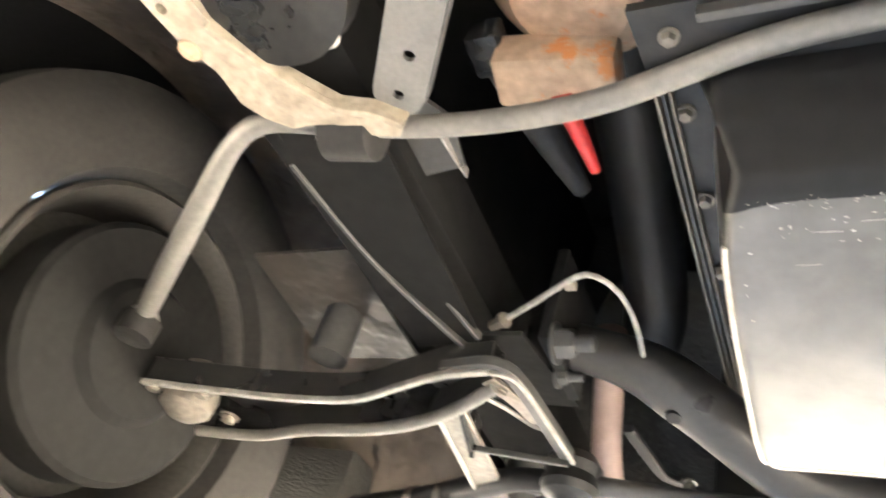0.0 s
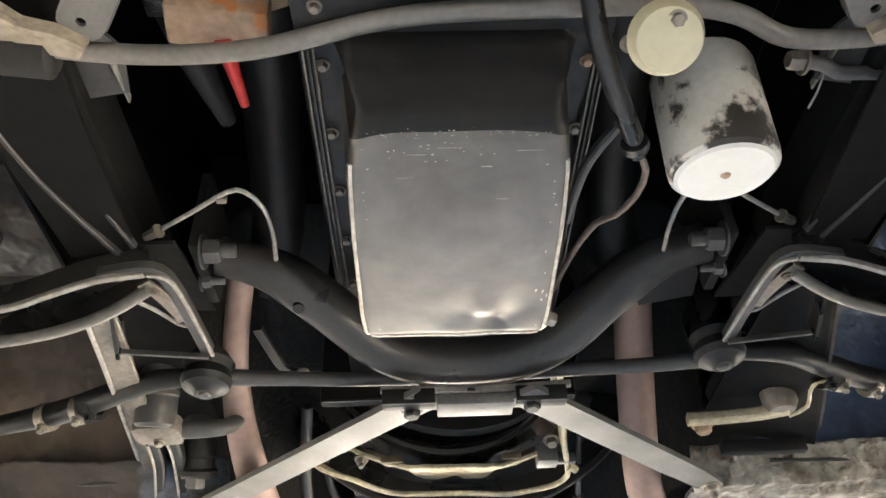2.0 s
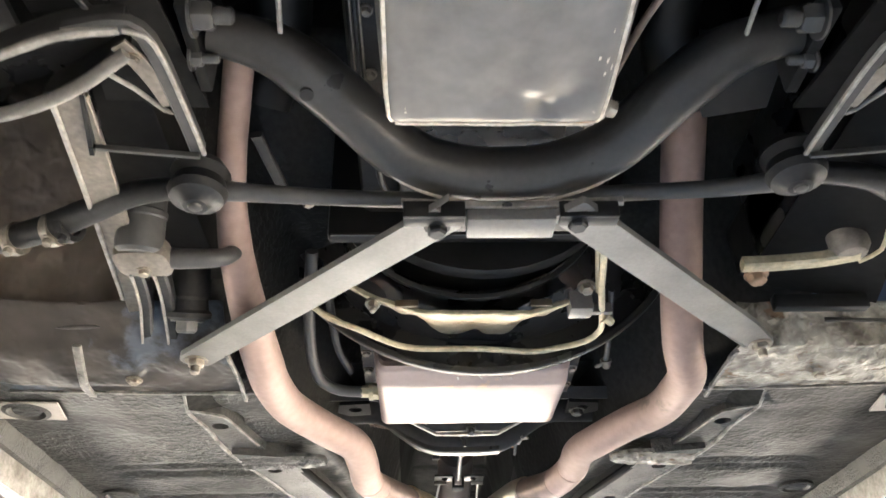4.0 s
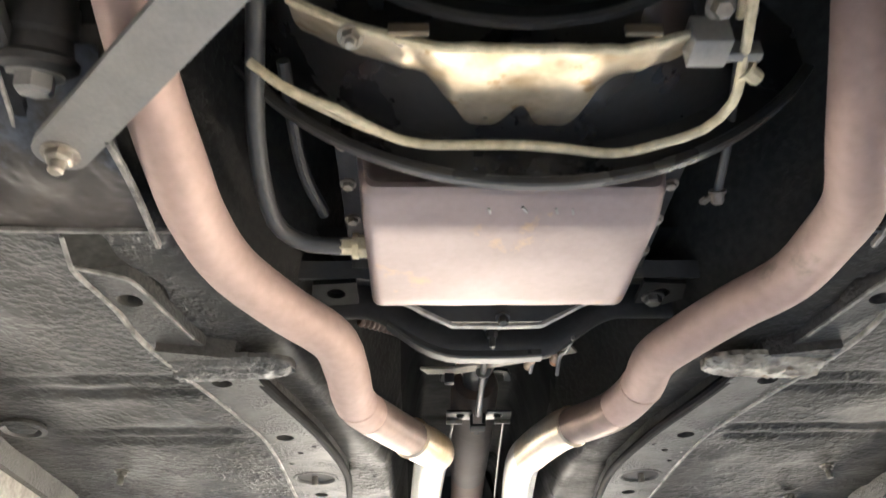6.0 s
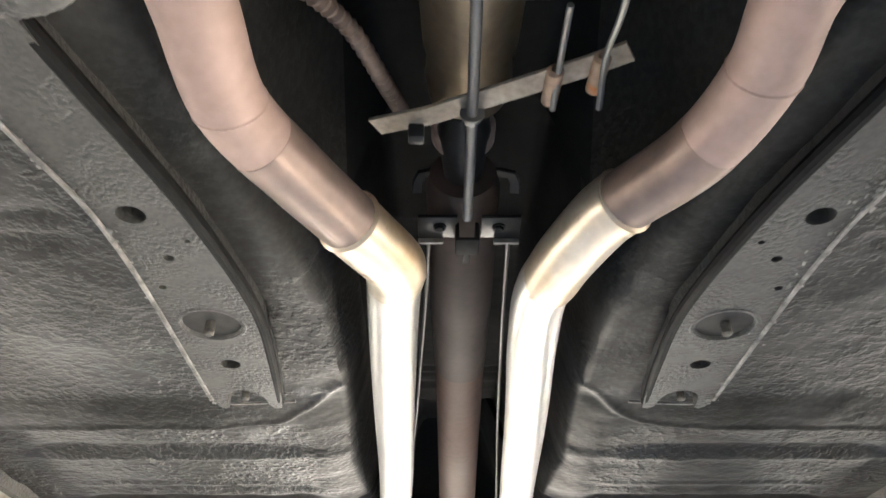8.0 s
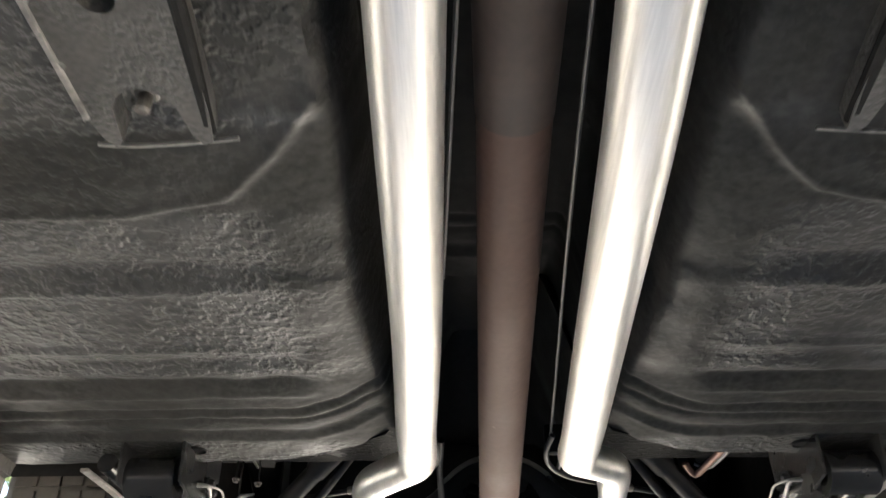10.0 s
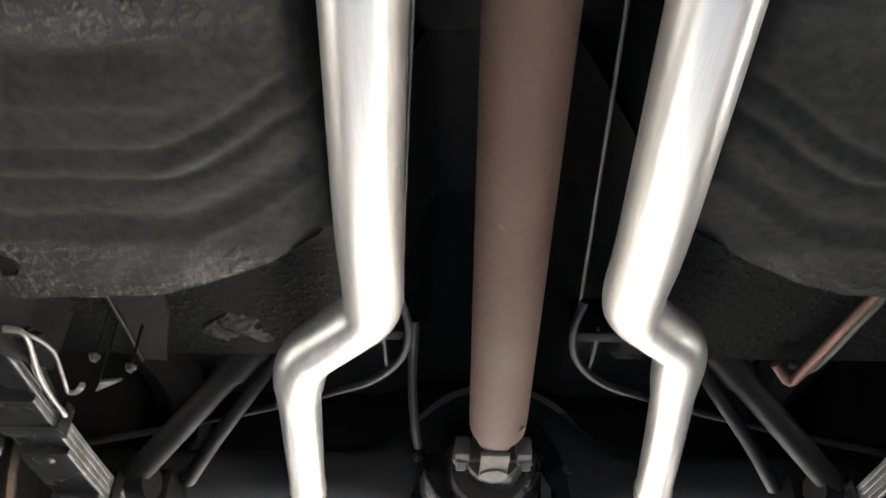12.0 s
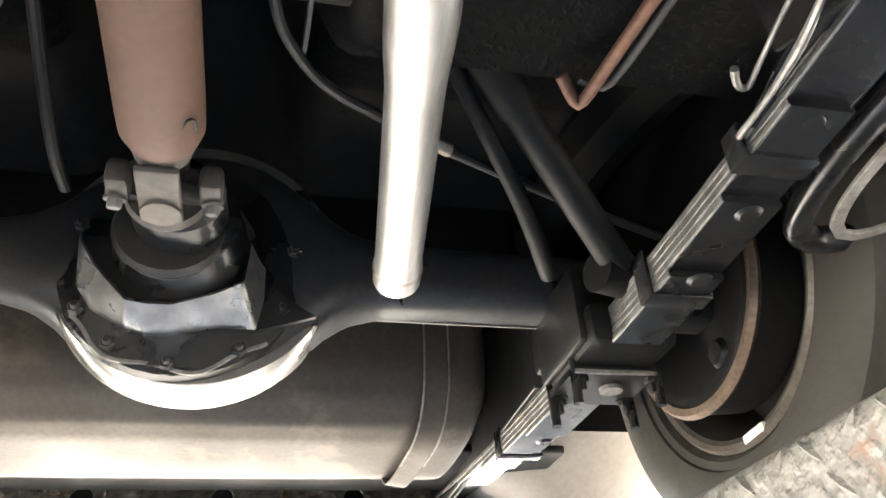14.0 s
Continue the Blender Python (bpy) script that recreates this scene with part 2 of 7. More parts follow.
# Dusty brown dimmed to suit its light, sky reflections as bluish spots.
WELL = mat("dusty_dimmed_brown", (0.068, 0.057, 0.048), 0.42, second=(0.020, 0.0185, 0.0175), scale=11, bump=0.9, grain=26, rough2=0.6, crumb=0.40, spots=(0.075, 0.088, 0.108), spot_scale=6, spot_at=0.56)
# Blue of the sky's reflection, put into the lining's colour.
BLUEWELL = mat("sky_blue_wheelhouse", (0.135, 0.185, 0.29), 0.32, second=(0.055, 0.078, 0.13), scale=9, bump=0.8, grain=40, depth=0.004, crumb=0.42)
RUBBER = mat("black_rubber", (0.014, 0.0135, 0.013), 0.5, second=(0.024, 0.022, 0.02), scale=16, bump=0.2, spec=0.35)
TYRE = mat("dusty_tyre", (0.058, 0.051, 0.043), 0.55, second=(0.036, 0.032, 0.027), scale=7, bump=0.2, grain=120, grit=0.12)
DARKTYRE = mat("dark_front_tyre", (0.036, 0.033, 0.030), 0.65, second=(0.024, 0.022, 0.020), scale=9, bump=0.2, grain=120)
RIM = mat("steel_rim", (0.26, 0.235, 0.205), 0.4, 0.4, second=(0.16, 0.135, 0.11), scale=14, bump=0.12)
LIP = mat("brown_drum_lip", (0.26, 0.19, 0.14), 0.45, 0.3, second=(0.18, 0.13, 0.095), scale=20, bump=0.15)
RED = mat("red_plastic", (0.62, 0.05, 0.045), 0.35, second=(0.5, 0.03, 0.03), bump=0.05)
COPPER = mat("copper_line", (0.24, 0.125, 0.085), 0.5, 0.35, second=(0.16, 0.09, 0.065), scale=20, bump=0.08)
BOLTS = mat("zinc_bolt", (0.42, 0.39, 0.34), 0.38, 0.7, second=(0.24, 0.2, 0.16), scale=60, bump=0.2)
PLATE = mat("galvanised_tread_plate", (0.44, 0.41, 0.365), 0.55, 0.2, second=(0.24, 0.215, 0.19), scale=40, bump=0.6, grain=90, depth=0.004, crumb=0.36, grit=0.2, spots=(0.36, 0.225, 0.17), spot_scale=16, spot_at=0.62)
TANK = mat("dusty_tank_steel", (0.135, 0.117, 0.098), 0.42, 0.15, second=(0.10, 0.082, 0.065), scale=5, bump=0.05, grain=130, grit=0.14, spots=(0.155, 0.125, 0.095), spot_scale=7, spot_at=0.60, spec=0.4)
CONCRETE = mat("yard_concrete", (0.58, 0.535, 0.47), 0.8, second=(0.44, 0.405, 0.355), scale=1.2, bump=0.5, grain=30)
LEAF = mat("leaves", (0.09, 0.13, 0.035), 0.5, second=(0.05, 0.08, 0.02), scale=3, bump=0.1)
BARK = mat("bark", (0.14, 0.11, 0.08), 0.8, second=(0.08, 0.06, 0.045), scale=12, bump=0.7)
BODY = mat("dark_body_paint", (0.012, 0.0125, 0.014), 0.5, second=(0.009, 0.0095, 0.011), scale=2, bump=0.03, spec=0.2)


# ---- mesh helpers ----
ORIGIN = {}


def finish(bm, name, material, parent=None, label="", smooth=35, at=(0, 0, 0)):
    """Links a bmesh that is in world places as one mesh object; its origin lies at its thing's base."""
    origin = ORIGIN[parent.name] if parent else Vector(at)
    bmesh.ops.recalc_face_normals(bm, faces=bm.faces)
    bmesh.ops.translate(bm, verts=bm.verts, vec=-origin)
    me = bpy.data.meshes.new(name)
    bm.to_mesh(me)
    bm.free()
    me.materials.append(material)
    me.shade_smooth()
    me.set_sharp_from_angle(angle=radians(smooth))
    ob = new(name, me)
    ORIGIN[ob.name] = origin
    if parent:
        ob.parent = parent
    else:
        ob.location = origin
    if label:
        ob["label"] = label
    return ob


def part(name, bm, material, parent, label="", smooth=35):
    return finish(bm, name, material, parent, label, smooth)


def thing(name, at, label, category, group="", kind=""):
    ob = new(name)
    ob.empty_display_size = 0.03
    ob.location = at
    ORIGIN[ob.name] = Vector(at)
    return tagged(ob, label, category, group, kind)


def solo(name, bm, material, at, label, category, group="", kind="", smooth=35):
    return tagged(finish(bm, name, material, None, "", smooth, at), label, category, group, kind)


def join(*bms):
    out = bms[0]
    for other in bms[1:]:
        me = bpy.data.meshes.new("tmp")
        other.to_mesh(me)
        other.free()
        out.from_mesh(me)
        bpy.data.meshes.remove(me)
    return out


def moved(bm, m):
    bmesh.ops.transform(bm, matrix=m, verts=bm.verts)
    return bm


def mirror(bm, s):
    if s < 0:
        bmesh.ops.transform(bm, matrix=Matrix.Diagonal((-1, 1, 1, 1)), verts=bm.verts)
        bmesh.ops.reverse_faces(bm, faces=bm.faces)
    return bm


def box(x0, x1, y0, y1, z0, z1, bevel=0.003, segs=2):
    bm = bmesh.new()
    bmesh.ops.create_cube(bm, size=1, matrix=Matrix.LocRotScale(((x0 + x1) / 2, (y0 + y1) / 2, (z0 + z1) / 2), None, (abs(x1 - x0), abs(y1 - y0), abs(z1 - z0))))
    if bevel:
        bmesh.ops.bevel(bm, geom=list(bm.edges), offset=bevel, segments=segs, profile=0.5, affect="EDGES")
    return bm


def spline(pts, step=0.012):
    """Points along a smooth curve through the given ones."""
    p = [Vector(q) for q in pts]
    if len(p) == 2:
        return p
    p = [p[0] * 2 - p[1]] + p + [p[-1] * 2 - p[-2]]
    out = []
    for a, b, c, d in zip(p, p[1:], p[2:], p[3:]):
        n = max(2, min(14, int((c - b).length / step)))
        for i in range(n):
            t = i / n
            out.append(0.5 * ((2 * b) + (c - a) * t + (2 * a - 5 * b + 4 * c - d) * t * t + (3 * b - a - 3 * c + d) * t ** 3))
    out.append(p[-2])
    return out


def loft(rings, caps=True):
    bm = bmesh.new()
    rows = [[bm.verts.new(v) for v in ring] for ring in rings]
    for a, b in zip(rows, rows[1:]):
        for i in range(len(a)):
            j = (i + 1) % len(a)
            bm.faces.new((a[i], a[j], b[j], b[i]))
    if caps:
        bm.faces.new(rows[0][::-1])
        bm.faces.new(rows[-1])
    return bm


def turning(line):
    """A turning frame along a line: place, two cross directions."""
    up = Vector((0, 0, 1)) if abs((line[1] - line[0]).normalized().z) < 0.9 else Vector((0, 1, 0))
    out = []
    for i, p in enumerate(line):
        d = (line[min(i + 1, len(line) - 1)] - line[max(i - 1, 0)]).normalized()
        side = d.cross(up).normalized()
        up = side.cross(d).normalized()
        out.append((p, side, up))
    return out


def tube(pts, r, n=16, smooth=True, hollow=0.0):
    """A round bar or pipe along points; r is a radius or a function of the way from 0 to 1."""
    line = spline(pts) if smooth else [Vector(p) for p in pts]
    fr = turning(line)
    k = len(fr) - 1
    rad = r if callable(r) else (lambda u: r)
    ring = lambda i, f: [fr[i][0] + f * (fr[i][1] * math.cos(2 * math.pi * j / n) + fr[i][2] * math.sin(2 * math.pi * j / n)) for j in range(n)]
    rings = [ring(i, rad(i / k)) for i in range(k + 1)]
    if hollow:
        rings = [ring(i, rad(i / k) - hollow) for i in range(max(0, k - 6), k + 1)] + rings[::-1]
    return loft(rings)


def strip(pts, w, h, smooth=True, across=None):
    """A bar with a w by h section along points (w across, h up)."""
    line = spline(pts) if smooth else [Vector(p) for p in pts]
    rings = []
    for p, side, up in turning(line):
        b = min(w, h) * 0.18
        rings.append([p + side * x + up * z for x, z in ((-w / 2 + b, -h / 2), (w / 2 - b, -h / 2), (w / 2, -h / 2 + b), (w / 2, h / 2 - b), (w / 2 - b, h / 2), (-w / 2 + b, h / 2), (-w / 2, h / 2 - b), (-w / 2, -h / 2 + b))])
    return loft(rings)


def lathe(profile, at, axis="Y", n=28, closed=False):
    """Turns (radius, along) pairs round an axis through at."""
    u, v, w = {"Y": (Vector((1, 0, 0)), Vector((0, 0, 1)), Vector((0, 1, 0))), "X": (Vector((0, 1, 0)), Vector((0, 0, 1)), Vector((1, 0, 0))), "Z": (Vector((1, 0, 0)), Vector((0, 1, 0)), Vector((0, 0, 1)))}[axis] if isinstance(axis, str) else axis
    c = Vector(at)
    rings = [[c + w * h + r * (u * math.cos(2 * math.pi * i / n) + v * math.sin(2 * math.pi * i / n)) for i in range(n)] for r, h in profile]
    if closed:
        rings.append(rings[0])
    bm = loft(rings, not closed)
    bmesh.ops.remove_doubles(bm, verts=bm.verts, dist=1e-6)
    return bm


def along(d):
    """Axes for lathe() whose length runs along d."""
    w = Vector(d).normalized()
    u = w.orthogonal().normalized()
    return (u, w.cross(u), w)


def bolt(at, d=(0, 0, -1), r=0.009, h=0.007, shank=0.0):
    """A hexagon head on a washer, pointing along d, with a bit of thread."""
    ax = along(d)
    bm = lathe([(0.0001, -0.001), (r * 1.35, -0.001), (r * 1.35, 0.0015), (0.0001, 0.0015)], at, ax, 18)
    head = lathe([(0.0001, 0), (r, 0), (r, h * 0.8), (r * 0.8, h), (0.0001, h)], at, ax, 6)
    parts = [bm, head]
    if shank:
        parts.append(lathe([(0.0001, h), (r * 0.55, h), (r * 0.55, h + shank), (r * 0.4, h + shank + 0.002), (0.0001, h + shank + 0.002)], at, ax, 12))
    return join(*parts)


def sheet(outline, holes=(), z=0.0, up=0.004, seg=20):
    """A flat plate in x and y with round holes (x, y, r), its lower face at z."""
    bm = bmesh.new()
    loops = [outline] + [[(x + r * math.cos(2 * math.pi * i / seg), y + r * math.sin(2 * math.pi * i / seg)) for i in range(seg)] for x, y, r in holes]
    edges = []
    for lp in loops:
        vs = [bm.verts.new((x, y, z)) for x, y in lp]
        edges += [bm.edges.new((vs[i], vs[(i + 1) % len(vs)])) for i in range(len(vs))]
    bmesh.ops.triangle_fill(bm, use_beauty=True, edges=edges)
    made = bmesh.ops.extrude_face_region(bm, geom=list(bm.faces))
    bmesh.ops.translate(bm, verts=[v for v in made["geom"] if isinstance(v, bmesh.types.BMVert)], vec=(0, 0, up))
    return bm


def plate3(pts, thick):
    """A plate with its corners at pts (one plane, in order), thickened along its normal."""
    bm = bmesh.new()
    vs = [bm.verts.new(p) for p in pts]
    f = bm.faces.new(vs)
    bm.normal_update()
    nrm = f.normal.copy()
    made = bmesh.ops.extrude_face_region(bm, geom=[f])
    bmesh.ops.translate(bm, verts=[v for v in made["geom"] if isinstance(v, bmesh.types.BMVert)], vec=nrm * thick)
    return bm


def grid(nu, nv, f, thick=None):
    """A surface of f(u, v), u and v from 0 to 1, thickened by the vector thick."""
    bm = bmesh.new()
    vs = [[bm.verts.new(f(i / nu, j / nv)) for j in range(nv + 1)] for i in range(nu + 1)]
    for i in range(nu):
        for j in range(nv):
            bm.faces.new((vs[i][j], vs[i + 1][j], vs[i + 1][j + 1], vs[i][j + 1]))
    if thick:
        made = bmesh.ops.extrude_face_region(bm, geom=list(bm.faces))
        bmesh.ops.translate(bm, verts=[v for v in made["geom"] if isinstance(v, bmesh.types.BMVert)], vec=thick)
    return bm


def step(a, b, v):
    t = min(1.0, max(0.0, (v - a) / (b - a)))
    return t * t * (3 - 2 * t)


def lerp_table(table, v):
    for (a, p), (b, q) in zip(table, table[1:]):
        if v <= b:
            return p + (q - p) * max(0.0, (v - a) / (b - a))
    return table[-1][1]


# ---- ground, lift ----
ground = grid(40, 40, lambda u, v: (-60 + 120 * u, -60 + 120 * v, 0.0), (0, 0, -0.2))
solo("ground", ground, CONCRETE, (0, 0, 0), "pale sunlit concrete yard under the lift", "ground", kind="structure")

# Unseen wall, added to keep sky light off the front.
solo("wall_sky_blocker", box(-7, 7, -3.4, -3.2, 0, 4.2, 0.01), mat("dim_sky_blocker", (0.10, 0.095, 0.09), 0.8, second=(0.07, 0.066, 0.062), scale=2, bump=0.3), (0, -3.3, 0), "unseen dim wall added to block the sky ahead of the car", "wall", kind="structure")

# Unseen roof on posts, added to cut the light around the car.
shade_roof = thing("sky_blocker_roof", (0, 0.6, 0), "plain dark unseen roof added to shade the lift", "roof", kind="structure")
part("roof_sheet", box(-2.0, 2.0, -3.2, 7.2, 3.4, 3.46, 0.01), DARK, shade_roof)
for cx in (-1.9, 1.9):
    for cy in (-3.0, 7.1):
        part("roof_post", box(cx - 0.06, cx + 0.06, cy - 0.06, cy + 0.06, 0, 3.4, 0.006), DARK, shade_roof)

RUN_IN, RUN_OUT, RUN_TOP = 0.44, 0.98, 1.37


def runway(s):
    t = thing("lift_runway", (s * 0.7, 1.6, 0), "galvanised steel lift runway with raised tread bars, carrying the wheels", "lift runway", "lift runways")
    prof = [(RUN_IN, 1.20), (RUN_IN, RUN_TOP - 0.02)] + [(RUN_IN + 0.02 - 0.02 * math.cos(a), RUN_TOP - 0.02 + 0.02 * math.sin(a)) for a in (0.4, 0.8, 1.2)] + [(RUN_IN + 0.02, RUN_TOP), (RUN_OUT - 0.02, RUN_TOP), (RUN_OUT, RUN_TOP - 0.02), (RUN_OUT, 1.20)]
    part("deck", loft([[(s * x, y, z) for x, z in prof] for y in (-1.0, 0.5, 2.0, 3.0, 4.4)]), PLATE, t)
    for y in (-0.9, 4.3):
        part("post", box(s * 0.66, s * 0.76, y - 0.05, y + 0.05, 0, 1.2, 0.006), DARK, t, "dark steel post")
    # raised lens-shaped bars of the tread plate on the inner side
    bm = bmesh.new()
    row = 0
    z = 1.352
    while z > 1.21:
        k = 0
        y = 2.44 + (0.019 if row % 2 else 0.0)
        while y < 3.25:
            a = radians(45 if (k + row) % 2 else -45)
            n = 8
            top = []
            for e in (-1, 1):
                top.append([(y + (math.cos(a) * u * 0.014 - math.sin(a) * e * 0.0034 * (1 - u * u)), z + (math.sin(a) * u * 0.014 + math.cos(a) * e * 0.0034 * (1 - u * u))) for u in [-1 + 2 * i / n for i in range(n + 1)]])
            mid = [bm.verts.new((s * (RUN_IN - 0.0028 * (1 - (-1 + 2 * i / n) ** 2)), (top[0][i][0] + top[1][i][0]) / 2, (top[0][i][1] + top[1][i][1]) / 2)) for i in range(n + 1)]
            for side in top:
                low = [bm.verts.new((s * (RUN_IN + 0.0004), p, q)) for p, q in side]
                for i in range(n):
                    bm.faces.new((low[i], low[i + 1], mid[i + 1], mid[i]))
            y += 0.038
            k += 1
        z -= 0.026
        row += 1
    tagged(part("tread_pattern", bm, PLATE, t, "raised tread bars"), kind="stuff")


for s in (-1, 1):
    runway(s)

# ---- floor pan, tunnel, sills, outer body ----
TUNNEL = [(0.5, 0.42), (0.75, 0.37), (0.9, 0.31), (1.0, 0.265), (1.3, 0.205), (1.5, 0.155), (1.75, 0.15), (2.0, 0.165), (2.2, 0.15), (2.46, 0.14)]


def floor_z(x, y):
    ax = abs(x)
    z = 1.634 + 0.9 * max(0.0, 0.74 - y) ** 1.15
    # pressed beads across the floor
    side = step(0.215, 0.25, ax) * (1 - step(0.60, 0.64, ax))
    for yb, w, d in ((1.16, 0.012, 0.006), (1.20, 0.012, 0.006), (1.345, 0.011, 0.006), (1.385, 0.011, 0.006), (1.922, 0.016, 0.0055), (1.957, 0.007, -0.0025), (2.080, 0.008, -0.003), (2.112, 0.014, 0.004), (2.165, 0.013, 0.006), (2.200, 0.009, -0.003)):
        gate = side if yb > 1.5 else step(0.345, 0.37, ax) * (1 - step(0.60, 0.64, ax))
        z += d * gate * math.exp(-((y - yb) / w) ** 2)
    # two ridges that follow the tunnel's foot, and the rounded rear lip
    yr = y + 0.07 * (1 - step(0.13, 0.27, ax))
    for yb, w, d in ((2.252, 0.007, 0.0040), (2.267, 0.006, -0.0012), (2.282, 0.006, 0.0036), (2.328, 0.013, 0.0042), (2.350, 0.007, -0.0012)):
        z += d * math.exp(-((yr - yb) / w) ** 2)
    # the seat pan behind the rails: a slight fall, then a crisp edge that bends forward along the tunnel
    z -= 0.011 * step(1.70, 1.80, y) * step(0.14, 0.2, ax)
    edge_y = lerp_table([(0.13, 1.685), (0.196, 1.766), (0.241, 1.812), (0.325, 1.832), (0.72, 1.838)], ax)
    z += 0.0045 * step(edge_y, edge_y + 0.010, y) * (1 - step(1.93, 1.955, y)) - 0.003 * math.exp(-((y - edge_y + 0.003) / 0.007) ** 2)
    tw = lerp_table(TUNNEL, y)
    z += 0.24 * step(0.0, 0.065 if y > 1.45 else 0.10, tw - ax)
    z += 0.0022 * noise.noise((x * 22, y * 22, 0.3)) + 0.0012 * noise.noise((x * 60, y * 60, 3.3))
    # room above the drain holes of the frame rails
    for hx, hy, hr in ((0.262, 1.506, 0.052), (0.330, 1.12, 0.035), (0.283, 1.313, 0.035), (0.263, 1.60, 0.035), (0.385, 0.935, 0.035)):
        z += 0.05 * (1 - step(hr * 0.7, hr, math.hypot(ax - hx, y - hy)))
    return z


def floor_edge(u):
    x = -0.71 + 1.42 * u
    return lerp_table([(0.12, 2.333), (0.15, 2.347), (0.20, 2.382), (0.25, 2.410), (0.30, 2.430), (0.40, 2.438), (0.72, 2.440)], abs(x)) - 0.010 * step(0.1, 0.2, x)


def floor_point(u, v):
    # finer rows behind the rails, where the ridges are
    k = v * 0.65 / 0.4 if v < 0.4 else 0.65 + (v - 0.4) * 0.35 / 0.6
    x, y = -0.71 + 1.42 * u, 0.52 + k * (floor_edge(u) - 0.52)
    return (x, y, floor_z(x, y))


pan_sheet = grid(170, 300, floor_point)
# the toe boards end where the wheelhouses begin
bmesh.ops.delete(pan_sheet, geom=[f for f in pan_sheet.faces if abs(f.calc_center_median().x) > 0.43 and f.calc_center_median().y < 0.69], context="FACES")
made = bmesh.ops.extrude_face_region(pan_sheet, geom=list(pan_sheet.faces))
bmesh.ops.translate(pan_sheet, verts=[q for q in made["geom"] if isinstance(q, bmesh.types.BMVert)], vec=(0, 0, 0.004))
floor = solo("floor", pan_sheet, FLOORCOAT, (0, 1.5, 1.63), "black undercoated floor pan with pressed beads", "car floor", kind="structure", smooth=60)


# the roof of the tunnel is smooth, its shade painted on in near black
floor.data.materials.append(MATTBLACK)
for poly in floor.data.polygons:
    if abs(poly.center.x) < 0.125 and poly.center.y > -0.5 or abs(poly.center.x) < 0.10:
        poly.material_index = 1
# the coarse coat thins out towards the tunnel, more so at the back
coat = floor.data.attributes.new("coat", "FLOAT", "POINT")
for q in floor.data.vertices:
    x, y = abs(q.co.x), q.co.y + 1.5
    foot = lerp_table(TUNNEL, y) + 0.02 + 0.068 * step(1.72, 1.78, y) + 0.03 * noise.noise((x * 14, y * 14, 5))
    low = 0.2
    if y < 1.72:
        foot = max(foot, lerp_table([(0.9, 0.36), (1.05, 0.32), (1.3, 0.27), (1.5, 0.245), (1.72, 0.245)], y) + 0.02 * noise.noise((x * 14, y * 14, 5)))
        low = 0.30 + 0.25 * max(0.0, noise.noise((x * 9, y * 9, 2)))
    worn = low + (1 - low) * step(foot - 0.05, foot + 0.02, x)
    worn *= 1 - 0.75 * step(1.725, 1.745, y) * (1 - step(1.825, 1.845, y))
    worn *= 1 - 0.88 * step(2.13, 2.17, y) * (1 - 0.5 * step(2.35, 2.37, y))
    if q.co.x > 0:
        worn *= 0.40 + 0.15 * step(1.70, 1.76, y)
    else:
        worn *= 1 - 0.55 * step(1.02, 1.16, y) * (1 - step(1.40, 1.54, y))
    coat.data[q.index].value = worn * (0.85 + 0.5 * noise.noise((x * 7, y * 7, 9)))


def riser(u, v):
    x = -0.71 + 1.42 * u
    y0 = floor_edge(u)
    p = [(y0 - 0.002, 1.627), (y0 + 0.012, 1.66), (y0 + 0.05, 1.695), (2.68, 1.705), (2.72, 1.78), (2.80, 1.86), (3.05, 1.90), (3.2, 1.86), (3.66, 1.84), (3.70, 1.84)]
    hump = 0.26 * step(0.0, 0.10, 0.155 - abs(x)) * (1 - step(0.55, 0.8, v))
    t = v * (len(p) - 1)
    i = min(int(t), len(p) - 2)
    y, z = [p[i][k] + (p[i + 1][k] - p[i][k]) * (t - i) for k in (0, 1)]
    return (x, y, z + hump + 0.003 * noise.noise((x * 15, y * 15, z * 9)))


# The shade of the recess behind the lip is painted into this coat.
rear_floor = solo("rear_floor", grid(110, 45, riser, (0, 0.003, 0.006)), DARKCOAT, (0, 2.9, 1.7), "kicked-up rear floor above the axle, coloured near black for shade", "car floor", kind="structure", smooth=50)
# Tunnel end and rear part get a second near black for shade.
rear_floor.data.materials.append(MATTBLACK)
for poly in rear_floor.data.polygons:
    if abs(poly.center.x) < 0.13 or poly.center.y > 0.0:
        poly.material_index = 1

